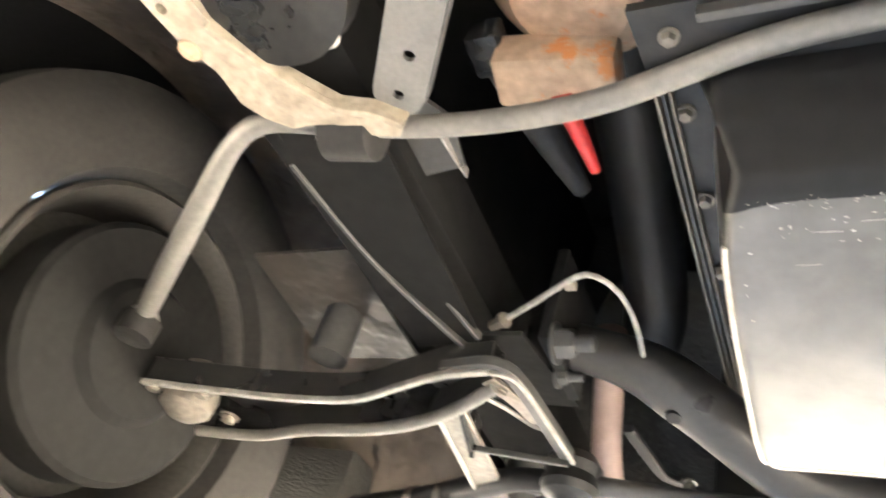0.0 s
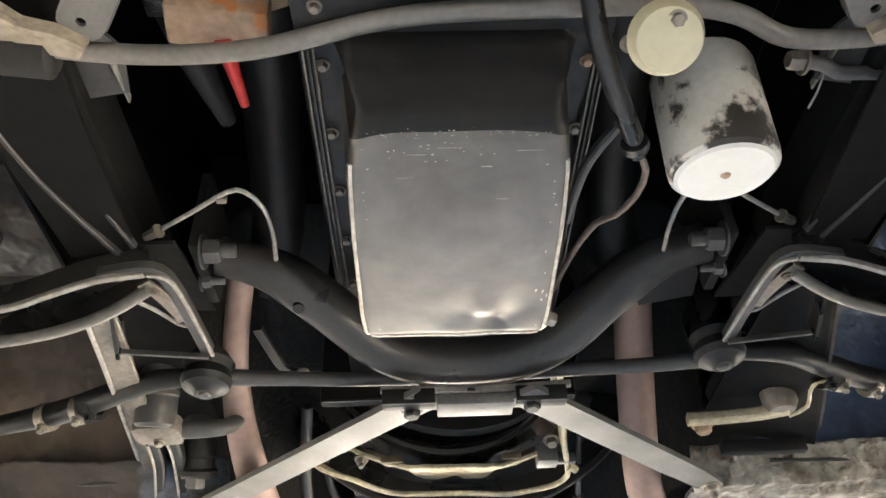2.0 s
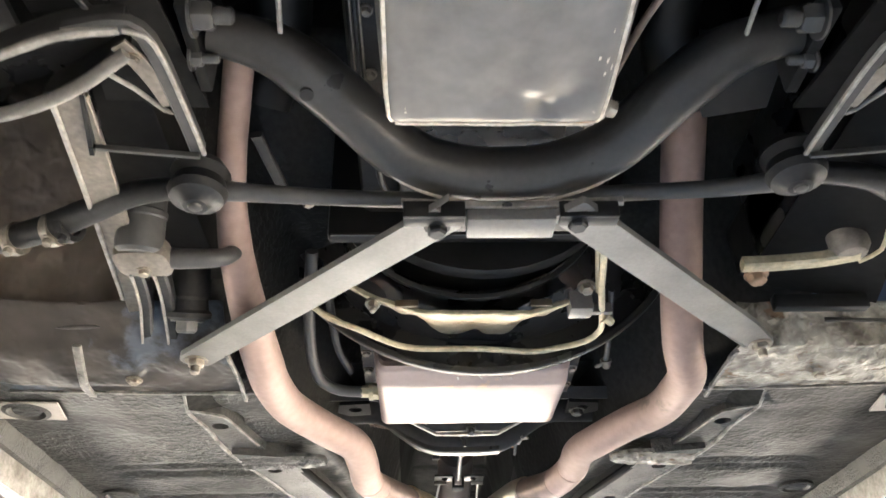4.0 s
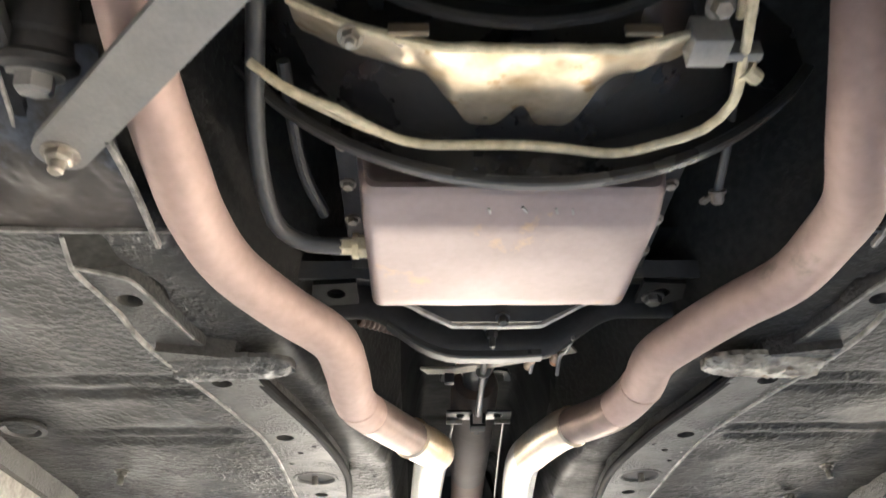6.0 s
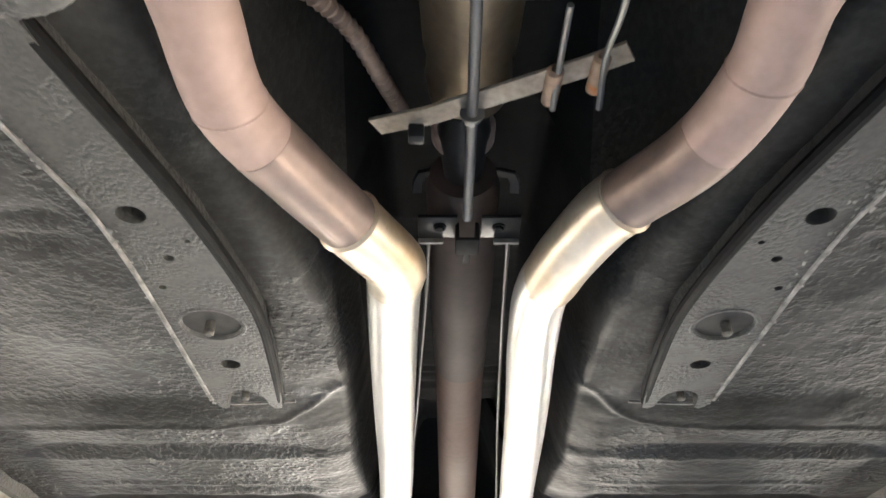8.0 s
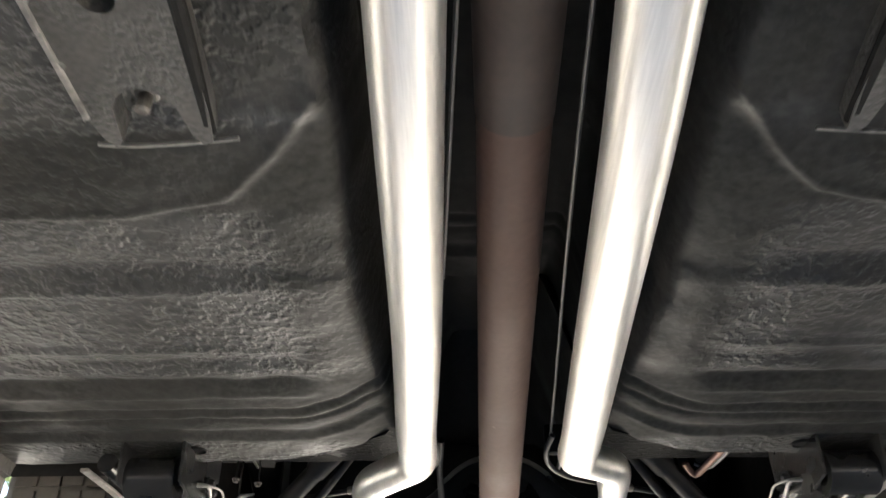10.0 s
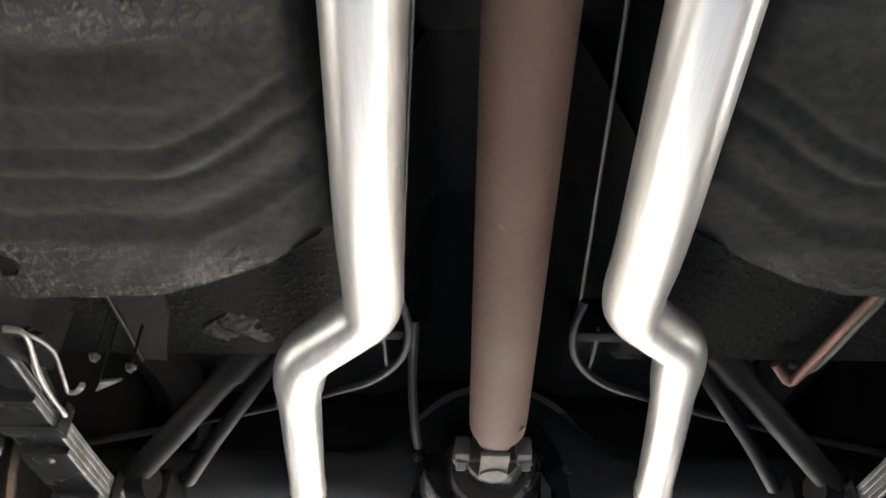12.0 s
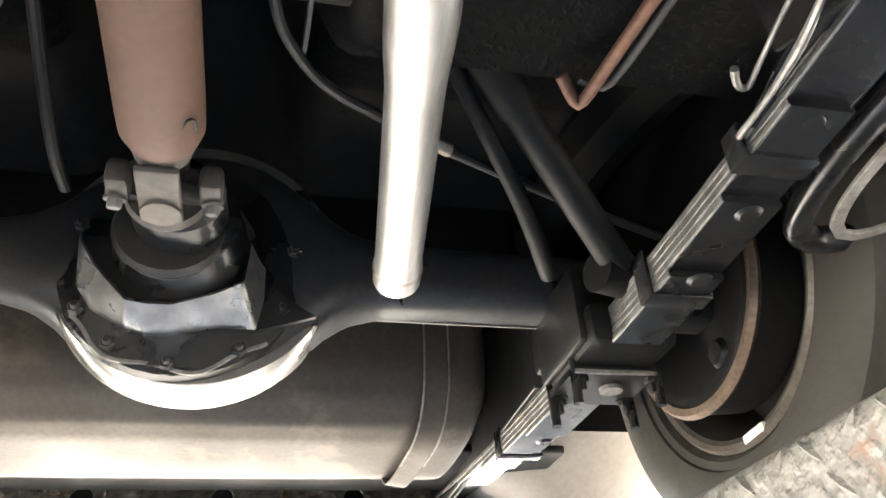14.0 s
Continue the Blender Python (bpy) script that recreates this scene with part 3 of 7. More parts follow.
for s in (-1, 1):
    sill = thing("sill", (s * 0.70, 1.5, 1.56), "grey undercoated rocker sill with a bright pinch flange", "sill", "sills", "structure")
    part("box_section", loft([[(s * x, y, z) for x, z in ((0.705, 1.64), (0.712, 1.605), (0.735, 1.595), (0.82, 1.60), (0.86, 1.65), (0.86, 1.78), (0.705, 1.78))] for y in (0.60, 1.2, 1.8, 2.44)]), RAILCOAT, sill)
    part("pinch_flange", box(s * 0.716, s * 0.722, 0.62, 2.44, 1.558, 1.60, 0.001), EDGE, sill, "bare bright flange edge")
    # a patch of grey undercoat with a drain plug near each sill
    for y in (0.885, 1.32, 2.06):
        plug = thing("drain_plug", (s * 0.655, y, 1.63), "round rubber drain plug in the floor", "drain plug", "drain plugs")
        part("rim", lathe([(0.030, 0.004), (0.034, -0.006), (0.027, -0.008), (0.022, 0.0), (0.0001, 0.0)], (s * 0.655, y, 1.634), "Z", 24), RAILCOAT, plug)
        if y < 1:
            part("plate", sheet([(s * (0.655 + a), y + b) for a, b in ((-0.055, -0.030), (0.045, -0.035), (0.050, 0.025), (-0.045, 0.034))], [(s * 0.655, y, 0.034)], 1.6285, 0.003), PALEPAINT, plug, "pale bare patch of steel")
        part("cap", lathe([(0.0001, -0.003), (0.019, -0.003), (0.021, 0.001), (0.0001, 0.001)], (s * 0.655, y, 1.631), "Z", 24), UNDERCOAT, plug)
    # A black disc stands in for the dark hole through the lip.
    for y in (2.388,):
        fp = thing("floor_hole_disc", (s * 0.424, y, 1.62), "black disc painted as a hole in the rear lip of the floor", "plug", "floor plugs")
        part("plug", lathe([(0.0001, -0.001), (0.010, -0.001), (0.0125, -0.003), (0.0145, 0.0), (0.0145, 0.004), (0.0001, 0.004)], (s * 0.424, y, floor_z(s * 0.424, y)), "Z", 20), VOIDBLACK, fp)
    for xx, y in ((0.575, 1.512), (0.583, 1.69), (0.263, 1.506), (0.264, 1.690)):
        stud = thing("floor_stud", (s * xx, y, 1.62), "small steel seat stud with a nut under the floor", "stud", "floor studs")
        zs = 1.6215 if y == 1.506 else 1.627
        part("nut", bolt((s * xx, y, zs), r=0.0092, h=0.007), STUDSTEEL, stud)
        part("thread", lathe([(0.0001, 0), (0.0052, 0), (0.0052, -0.014), (0.0036, -0.016), (0.0001, -0.016)], (s * xx, y, zs - 0.006), "Z", 10), STUDSTEEL, stud)

# outer body: sides with wheel arches, and what closes the bay above
for s in (-1, 1):
    arch = [(y0 + 0.31 * math.cos(a), 1.66 + 0.30 * math.sin(a)) for y0, a0, a1 in ((0.2, math.pi, 0.0), (3.0, math.pi, 0.0)) for a in [a0 + (a1 - a0) * i / 14 for i in range(15)]]
    prof = [(-0.75, 1.62)] + arch[:15] + arch[15:] + [(3.95, 1.66), (3.95, 2.25), (-0.75, 2.25)]
    prof = [(y, max(z, 1.62)) for y, z in prof]
    bm = bmesh.new()
    vs = [bm.verts.new((s * 0.92, y, z)) for y, z in prof]
    f = bm.faces.new(vs)
    made = bmesh.ops.extrude_face_region(bm, geom=[f])
    bmesh.ops.translate(bm, verts=[v for v in made["geom"] if isinstance(v, bmesh.types.BMVert)], vec=(s * 0.02, 0, 0))
    solo("wall_body_side", bm, BODY, (s * 0.92, 1.6, 1.62), "dark painted body side with wheel arches", "car body", kind="structure")
solo("wall_body_top", box(-0.94, 0.94, -0.75, 3.95, 2.25, 2.27, 0), DARK, (0, 1.6, 2.25), "dark underside of the upper body", "car body", kind="structure")
solo("wall_body_rear", box(-0.88, 0.88, 3.93, 3.95, 1.66, 2.25, 0), BODY, (0, 3.94, 1.66), "dark rear panel", "car body", kind="structure")
solo("wall_body_front", box(-0.88, 0.88, -0.77, -0.75, 1.75, 2.25, 0), BODY, (0, -0.75, 1.75), "dark front panel", "car body", kind="structure")

# front wheelhouses and aprons
for s in (-1, 1):
    def well(u, v, s=s):
        x = 0.42 + 0.45 * u
        a = -0.02 + 3.3 * v
        return (s * x, 0.20 + 0.47 * math.cos(a) + 0.02 * u + 0.004 * noise.noise((x * 12, v * 9, s)), 1.66 + 0.42 * math.sin(a) + 0.004 * noise.noise((x * 9, v * 12, 4)))
    wh = thing("wheelhouse", (s * 0.6, 0.6, 1.6), "dusty brown undercoated wheelhouse lining" if s < 0 else "textured wheelhouse lining, coloured blue for reflected sky", "wheelhouse", "wheelhouses")
    part("liner", grid(26, 60, well, (0, 0.004, 0.003)), LINER if s < 0 else BLUEWELL, wh, "", 60)
    part("seam", strip([(s * 0.44, 0.672, 1.657), (s * 0.60, 0.676, 1.655), (s * 0.80, 0.69, 1.655)], 0.012, 0.006), RAILCOAT, wh)
    apron = thing("apron", (s * 0.42, 0.2, 1.7), "dark inner apron with a frame rail along its foot", "apron", "aprons")
    # Apron panel, rail and web are coloured near black for their shade.
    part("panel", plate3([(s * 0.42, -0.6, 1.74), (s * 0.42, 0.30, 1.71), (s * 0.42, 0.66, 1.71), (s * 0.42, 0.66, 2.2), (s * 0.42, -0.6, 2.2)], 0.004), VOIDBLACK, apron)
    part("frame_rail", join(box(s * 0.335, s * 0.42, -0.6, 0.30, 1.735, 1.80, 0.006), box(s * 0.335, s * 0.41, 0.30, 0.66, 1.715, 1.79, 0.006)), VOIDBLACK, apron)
    if s < 0:
        part("brown_plate", plate3([(-0.424, 0.13, 1.752), (-0.56, 0.13, 1.75), (-0.56, 0.29, 1.74), (-0.424, 0.29, 1.742)], 0.004), WELL, apron, "dusty brown plate beside the apron")
        part("flange", strip([(s * 0.380, 0.268, 1.668), (s * 0.385, 0.32, 1.668), (s * 0.402, 0.45, 1.67), (s * 0.425, 0.62, 1.67), (s * 0.43, 0.70, 1.66)], 0.032, 0.006), RIM, apron, "dull worn flange")
        part("flange_edge", strip([(s * 0.395, 0.272, 1.664), (s * 0.401, 0.32, 1.665), (s * 0.419, 0.45, 1.667), (s * 0.442, 0.62, 1.667)], 0.005, 0.005), EDGE, apron, "bright worn edge")
    # Grey strips stand in for the lit edges of the brace.
    for q in (((0.419, -0.001, 1.72), (0.39, 0.10, 1.705), (0.335, 0.205, 1.685)), ((0.385, 0.02, 1.725), (0.36, 0.10, 1.712), (0.325, 0.185, 1.69))):
        part("brace_edge", strip([(s * x, y, z) for x, y, z in q], 0.005, 0.008), GREYPAINT, apron)
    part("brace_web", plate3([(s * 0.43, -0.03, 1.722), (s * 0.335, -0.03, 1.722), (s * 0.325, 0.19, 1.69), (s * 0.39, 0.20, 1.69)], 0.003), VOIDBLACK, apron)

# firewall behind the engine
solo("wall_firewall", grid(30, 8, lambda u, v: (-0.43 + 0.86 * u, 0.60 + 0.03 * v, 1.72 + 0.53 * v + (0.30 * step(0.0, 0.10, 0.40 - abs(-0.43 + 0.86 * u))) * (1 - v)), (0, 0.004, 0)), UNDERCOAT, (0, 0.6, 1.75), "black firewall above the tunnel mouth", "firewall", kind="structure")

# ---- frame rails under the floor ----
def frame_rail(s):
    t = thing("frame_rail", (s * 0.3, 1.3, 1.612), "dusty undercoated frame rail with drain holes on the floor", "frame rail", "frame rails")
    out = [(0.385, 1.03), (0.334, 1.218), (0.308, 1.365), (0.3065, 1.705), (0.303, 1.724), (0.297, 1.731), (0.291, 1.727)]
    out += [(0.2645 + 0.0235 * math.cos(a), 1.703 + 0.029 * math.sin(a)) for a in [-0.0 - math.pi * i / 8 for i in range(9)]]
    out += [(0.239, 1.722), (0.233, 1.731), (0.226, 1.728), (0.222, 1.70), (0.214, 1.60), (0.21, 1.47), (0.235, 1.31), (0.272, 1.17), (0.302, 1.05)]
    holes = [(0.330, 1.12, 0.0125), (0.283, 1.313, 0.0125), (0.27, 1.379, 0.005), (0.263, 1.60, 0.0115), (0.262, 1.506, 0.030), (0.247, 1.352, 0.003), (0.29, 1.43, 0.004)]
    part("web", mirror(sheet(out, holes, 1.611, 0.03), s), RAILCOAT, t)
    front = [(0.416, 0.862), (0.416, 0.882), (0.389, 1.03), (0.366, 1.085), (0.322, 1.085), (0.337, 1.030), (0.352, 0.965), (0.366, 0.900), (0.374, 0.884), (0.400, 0.872)]
    part("front_web", mirror(sheet(front, [(0.385, 0.935, 0.013), (0.357, 1.045, 0.006)], 1.622, 0.03), s), RAILCOAT, t)
    part("front_side", mirror(plate3([(0.340, 0.84, 1.650), (0.282, 1.06, 1.650), (0.262, 1.10, 1.70), (0.30, 0.85, 1.70)], 0.004), s), GREASE, t)
    part("front_slope", mirror(plate3([(0.414, 0.822, 1.630), (0.356, 0.822, 1.645), (0.366, 0.888, 1.640), (0.400, 0.872, 1.624), (0.416, 0.864, 1.623)], 0.003), s), FLOORCOAT, t, "smooth dark front slope")
    part("channel", mirror(plate3([(0.366, 0.880, 1.6475), (0.340, 0.840, 1.6475), (0.282, 1.035, 1.6475), (0.288, 1.085, 1.6475), (0.330, 1.085, 1.6475)], 0.003), s), FLOORCOAT, t, "recessed dark channel")
    part("channel_edge", mirror(strip([(0.345, 0.836, 1.645), (0.316, 0.94, 1.645), (0.285, 1.04, 1.645)], 0.003, 0.004), s), GREASE, t)
    part("pocket_edge", mirror(strip([(0.415, 0.868, 1.6205), (0.399, 0.875, 1.6205), (0.376, 0.887, 1.6205), (0.367, 0.902, 1.6205), (0.353, 0.965, 1.6205), (0.341, 1.018, 1.6205)], 0.004, 0.004), s), RAILWORN, t, "bright flaking edge")
    lip = mirror(strip([(0.413, 0.826, 1.629), (0.417, 0.862, 1.622), (0.417, 0.882, 1.621), (0.404, 0.95, 1.621), (0.388, 1.03, 1.6125), (0.335, 1.218, 1.6115), (0.309, 1.365, 1.6115), (0.307, 1.70, 1.6115)], 0.0045, 0.006), s)
    part("lip", lip, RAILWORN, t, "bright worn lip")
    # loose flakes of pale coat along the outer edge
    random.seed(31 if s > 0 else 32)
    flakes = bmesh.new()
    run = spline([(0.388, 1.03, 1.610), (0.335, 1.218, 1.6095), (0.309, 1.365, 1.6095), (0.3065, 1.70, 1.6095)], 0.004)
    for k in range(130 if s > 0 else 80):
        q = Vector(random.choice(run))
        if s < 0 and q.y < 1.3 and random.random() < 0.6:
            continue
        r = random.uniform(0.0008, 0.0032)
        q += Vector((random.gauss(-0.004, 0.006) if s > 0 else random.gauss(-0.001, 0.003), 0, 0))
        a0 = random.uniform(0, 6.3)
        flakes.faces.new([flakes.verts.new((s * (q.x + r * random.uniform(0.5, 1.2) * math.cos(a0 + b)), q.y + 1.6 * r * random.uniform(0.5, 1.2) * math.sin(a0 + b), q.z + random.uniform(-0.0012, 0.0008))) for b in (0, 1.2, 2.5, 3.8, 5.0)])
    tagged(part("flaking_coat", flakes, FLAKE, t, "small pale flakes of old coat"), kind="stuff")
    # The shadow line inside the rail, drawn as a near-black strip.
    part("rib", mirror(tube([(0.300, 1.09, 1.622), (0.272, 1.17, 1.615), (0.235, 1.31, 1.613), (0.212, 1.47, 1.613), (0.216, 1.60, 1.6135), (0.228, 1.722, 1.616)], lambda u: 0.0075 - 0.0025 * u, 10), s), VOIDBLACK, t, "dark strip painted as the shadow along the inner wall")
    part("end_flange", mirror(strip([(0.318, 1.742, 1.6235), (0.29, 1.744, 1.623), (0.25, 1.7425, 1.6235), (0.212, 1.739, 1.624)], 0.003, 0.003), s), RAILWORN, t, "flaking end flange")
    def band(u, v, s=s):
        w = 0.031 * (1 - (2 * max(u, 0.5) - 1) ** 2.6) ** 0.5 + 0.001
        e = 2 * v - 1
        x, y = 0.378 - 0.142 * u, 1.081 + w * e + 0.010 * (0.5 - u)
        lump = noise.noise((x * 60, y * 60, s)) + 0.6 * noise.noise((x * 130, y * 130, s + 4))
        return (x, y, 1.6125 - 0.005 * (1 - e * e) ** 0.7 - 0.0036 * lump * (1 - e * e) - 0.003 * max(0.0, noise.noise((x * 210, y * 210, s + 8))))

    part("patch", mirror(grid(44, 18, band, (0, 0, 0.006)), s), RAILCOAT if s < 0 else RUSTYFLOOR, t, "lumpy seam-sealed band" if s < 0 else "seam-sealed band with flaking paint", 60)
    part("cup", mirror(lathe([(0.0290, 0.004), (0.0296, 0.0), (0.0315, -0.0022), (0.0345, -0.0022), (0.0375, 0.001)], (0.262, 1.506, 1.612), "Z", 28, True), s), RAILCOAT, t)
    # The cup's colour is darkened for the shade in the recess.
    part("cup_floor", mirror(lathe([(0.0335, 0.002), (0.028, 0.006), (0.017, 0.009), (0.013, 0.012), (0.012, 0.026), (0.0001, 0.028)], (0.262, 1.506, 1.612), "Z", 28), s), CUPDARK, t, "dished cup, darkened for the shade inside it")


for s in (-1, 1):
    frame_rail(s)

# torque boxes at the floor's front edge; the one with flaking paint is the brighter
for s in (-1, 1):
    t = thing("torque_box", (s * 0.45, 0.75, 1.63), "dusty brown torque box at the front of the floor" if s < 0 else "torque box with flaking grey paint and rust", "torque box", "torque boxes")
    def tb(u, v, s=s):
        x, y = 0.327 + 0.378 * u, 0.66 + 0.15 * v
        z = 1.6255 + (0.05 * (1 - step(0.0, 0.14, v)) if s > 0 else 0.045 * (1 - v) ** 3) - 0.006 * step(0.3, 0.35, u) * (1 - step(0.9, 0.95, u)) * step(0.25, 0.3, v) * (1 - step(0.8, 0.85, v))
        return (s * x, y - 0.015 * step(0.5, 1.0, u) - (0.02 * (1 - v) if s < 0 else 0), z + 0.004 * noise.noise((x * 30, y * 30, s)) + 0.004 * noise.noise((x * 11, y * 11, s + 3)))
    part("panel", grid(44, 30, tb, (0, 0, 0.004)), WELL if s < 0 else RUSTYFLOOR, t, "", 60)
    part("rear_lip", mirror(strip([(0.30, 0.811, 1.624), (0.42, 0.809, 1.6235), (0.53, 0.803, 1.624), (0.64, 0.797, 1.624)], 0.004, 0.005), s), RAILWORN, t, "worn rear lip")
    part("inner_lip", mirror(strip([(0.326, 0.69, 1.6245), (0.324, 0.75, 1.6225), (0.327, 0.832, 1.6215)], 0.005, 0.006), s), RAILWORN, t, "pale inner lip")
    if s < 0:
        part("torn_flap", strip([(-0.500, 0.655, 1.622), (-0.505, 0.69, 1.610), (-0.514, 0.735, 1.604), (-0.522, 0.785, 1.612)], 0.010, 0.006), RAILWORN, t, "torn bright flap")
    part("bolt_head", mirror(bolt((0.46, 0.755, 1.620), r=0.008, h=0.006), s), BOLTS, t)


# ---- engine and front suspension ----
PX = -0.02  # the engine sits a little off the middle
eng = thing("engine", (PX, 0.2, 1.72), "black grimy engine block above its oil pan", "engine")
part("block", join(box(PX - 0.13, PX + 0.13, -0.06, 0.55, 1.735, 2.02, 0.012), box(PX - 0.10, PX + 0.10, -0.16, -0.06, 1.78, 2.0, 0.012)), GREASE, eng)
part("rear_plate", box(PX - 0.17, PX + 0.17, 0.535, 0.553, 1.70, 1.95, 0.006), GREASE, eng)
part("plate_edge", strip([(PX - 0.165, 0.533, 1.701), (PX + 0.165, 0.533, 1.701)], 0.003, 0.003, False), CROSS, eng)
part("pan_rail", tube([(PX - 0.10, 0.40, 1.722), (PX - 0.105, 0.45, 1.722), (PX - 0.085, 0.492, 1.722), (PX, 0.50, 1.722), (PX + 0.085, 0.49, 1.722), (PX + 0.115, 0.45, 1.722), (PX + 0.108, 0.40, 1.722)], 0.004, 8), CROSS, eng, "dull rear pan rail")
for bx, by in ((-0.075, 0.507), (-0.025, 0.512), (0.05, 0.508), (0.11, 0.47)):
    part("rail_bolt", bolt((PX + bx, by, 1.724), r=0.006, h=0.007), BOLTS, eng)
part("sump_tail", box(PX - 0.085, PX + 0.085, 0.28, 0.485, 1.712, 1.735, 0.006), BLACK, eng, "gloss black rear sump section")
for s in (-1, 1):
    part("exhaust_manifold", tube([(PX + s * 0.17, 0.0, 1.86), (PX + s * 0.19, 0.2, 1.86), (PX + s * 0.21, 0.36, 1.85), (PX + s * 0.235, 0.42, 1.80)], 0.032, 14), GREASE, eng)

pan = thing("oil_pan", (PX, 0.1, 1.63), "scuffed dark steel oil pan with a dented rear corner", "oil pan")


def pan_surface(u, v):
    """The sump from its front wall over the bottom to the rear wall."""
    prof = [(-0.030, 1.725, 0.090), (-0.026, 1.712, 0.089), (-0.018, 1.69, 0.088), (-0.004, 1.662, 0.079), (0.004, 1.652, 0.081), (0.014, 1.6455, 0.085), (0.040, 1.6395, 0.089), (0.075, 1.6335, 0.090), (0.12, 1.6295, 0.091), (0.225, 1.628, 0.092), (0.256, 1.6283, 0.0905), (0.264, 1.631, 0.0872), (0.268, 1.64, 0.085), (0.272, 1.725, 0.085)]
    t = u * (len(prof) - 1)
    i = min(int(t), len(prof) - 2)
    y, z, w = [prof[i][k] + (prof[i + 1][k] - prof[i][k]) * (t - i) for k in range(3)]
    # across: flange, wall, rounded corner, bottom, corner, wall
    q = v * 2 - 1
    e = abs(q)
    flat = 0.74
    if e < flat:
        x, lift = w * 0.90 * e / flat, 0.0
    elif e < 0.88:
        a = (e - flat) / (0.88 - flat) * math.pi / 2
        x, lift = w * 0.90 + w * 0.10 * math.sin(a), 0.010 * (1 - math.cos(a))
    else:
        k = (e - 0.88) / 0.12
        x, lift = w + 0.008 * k, 0.010 + k * max(0.0, 1.715 - z)
    x = math.copysign(x, q)
    zz = min(1.725, z + lift)
    d = math.exp(-(((x - 0.042) / 0.030) ** 2 + ((y - 0.232) / 0.020) ** 2))
    zz += 0.0045 * d * math.sin(x * 95 + y * 40) + 0.0065 * d * step(-0.6, 0.6, math.sin(x * 60 - y * 75 + 12.3))
    zz += 0.0008 * noise.noise((x * 25, y * 25, 0))
    return (PX + x, y, zz)


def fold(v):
    """Where the lighter bottom colour begins, rounded off towards both sides."""
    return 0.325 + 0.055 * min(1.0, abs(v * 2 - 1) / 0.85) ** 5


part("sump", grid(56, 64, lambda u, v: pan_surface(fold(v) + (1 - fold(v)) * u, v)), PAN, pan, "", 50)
part("front_wall", grid(24, 64, lambda u, v: pan_surface(fold(v) * u, v)), GREASE, pan, "black front wall", 50)
fl = [(PX - 0.128, -0.075), (PX + 0.125, -0.075), (PX + 0.125, -0.01), (PX + 0.108, 0.05), (PX + 0.106, 0.40), (PX - 0.112, 0.40), (PX - 0.122, 0.0)]
part("flange", sheet(fl, (), 1.7255, 0.008), DARK, pan, "dark flange with a bolted lip")
for s in (-1, 1):
    for k in range(3):
        part("flange_rib", box(PX + s * (0.112 + k * 0.004), PX + s * (0.1135 + k * 0.004), -0.02, 0.39, 1.719 - 0.001 * k, 1.7255, 0), RIM if k != 1 else CROSS, pan)
    for y in (-0.055, 0.0, 0.075, 0.15, 0.225, 0.30, 0.37):
        part("bolt", bolt((PX + s * 0.1075, y, 1.725), r=0.0046, h=0.006), RUST if (s > 0 and y == 0.0) else RIM, pan)
part("front_rib", box(PX - 0.09, PX + 0.09, -0.072, -0.066, 1.716, 1.7255, 0.001), GREYPAINT, pan)
part("drain_bolt", bolt((PX + 0.092, 0.255, 1.642), d=(1, 0.3, -0.2), r=0.008, h=0.01), BOLTS, pan)
# bright strips along the sump's edges, painted as the light they catch
for v in (0.098, 0.902):
    part("edge_highlight", tube([Vector(pan_surface(0.44 + 0.39 * i / 12, v)) + Vector((0, 0, 0.0006)) for i in range(13)], 0.0024, 6, False), CHIP, pan, "bright strip painted as the edge's highlight")
part("edge_highlight", tube([Vector(pan_surface(0.838, 0.11 + 0.78 * i / 24)) + Vector((0, 0, 0.0006)) for i in range(25)], 0.0024, 6, False), CHIP, pan, "bright strip painted as the edge's highlight")
# small bare chips, thickest along the front edge of the sump and down both rear corners
random.seed(3)
chips = bmesh.new()
for k in range(90):
    if k < 46:
        u, v = random.gauss(0.335, 0.012), 0.5 + 0.36 * random.uniform(-1, 1)
    elif k < 66:
        u, v = random.uniform(0.42, 0.75), random.choice((0.155, 0.845)) + random.gauss(0, 0.012)
    else:
        u, v = random.gauss(0.40, 0.02), random.gauss(0.4, 0.12)
    du, dv = random.uniform(0.001, 0.0035), random.uniform(0.002, 0.009)
    ring = [chips.verts.new(Vector(pan_surface(u + du * random.uniform(0.4, 1) * math.sin(a), v + dv * random.uniform(0.4, 1) * math.cos(a))) + Vector((0, -0.0004, -0.0006))) for a in [i * 1.0472 for i in range(6)]]
    chips.faces.new(ring)
for u, v, du, dv in ((0.405, 0.76, 0.0009, 0.055), (0.447, 0.60, 0.0016, 0.022), (0.395, 0.46, 0.0007, 0.05), (0.412, 0.34, 0.0007, 0.04), (0.47, 0.30, 0.0006, 0.03), (0.52, 0.66, 0.0006, 0.025)):
    chips.faces.new([chips.verts.new(Vector(pan_surface(u + du * math.sin(a) * random.uniform(0.3, 1), v + dv * math.cos(a))) + Vector((0, -0.0003, -0.0006))) for a in [i * 0.5236 for i in range(12)]])
part("rust_patch", grid(8, 8, lambda u, v: tuple(Vector(pan_surface(0.79 + 0.035 * u + 0.006 * math.sin(v * 9), 0.815 + 0.06 * v + 0.012 * math.sin(u * 7))) + Vector((0, 0, -0.0006)))), RUST, pan, "small rust patch at the dented corner")
tagged(part("paint_chips", chips, CHIP, pan, "small bare chips"), kind="stuff")

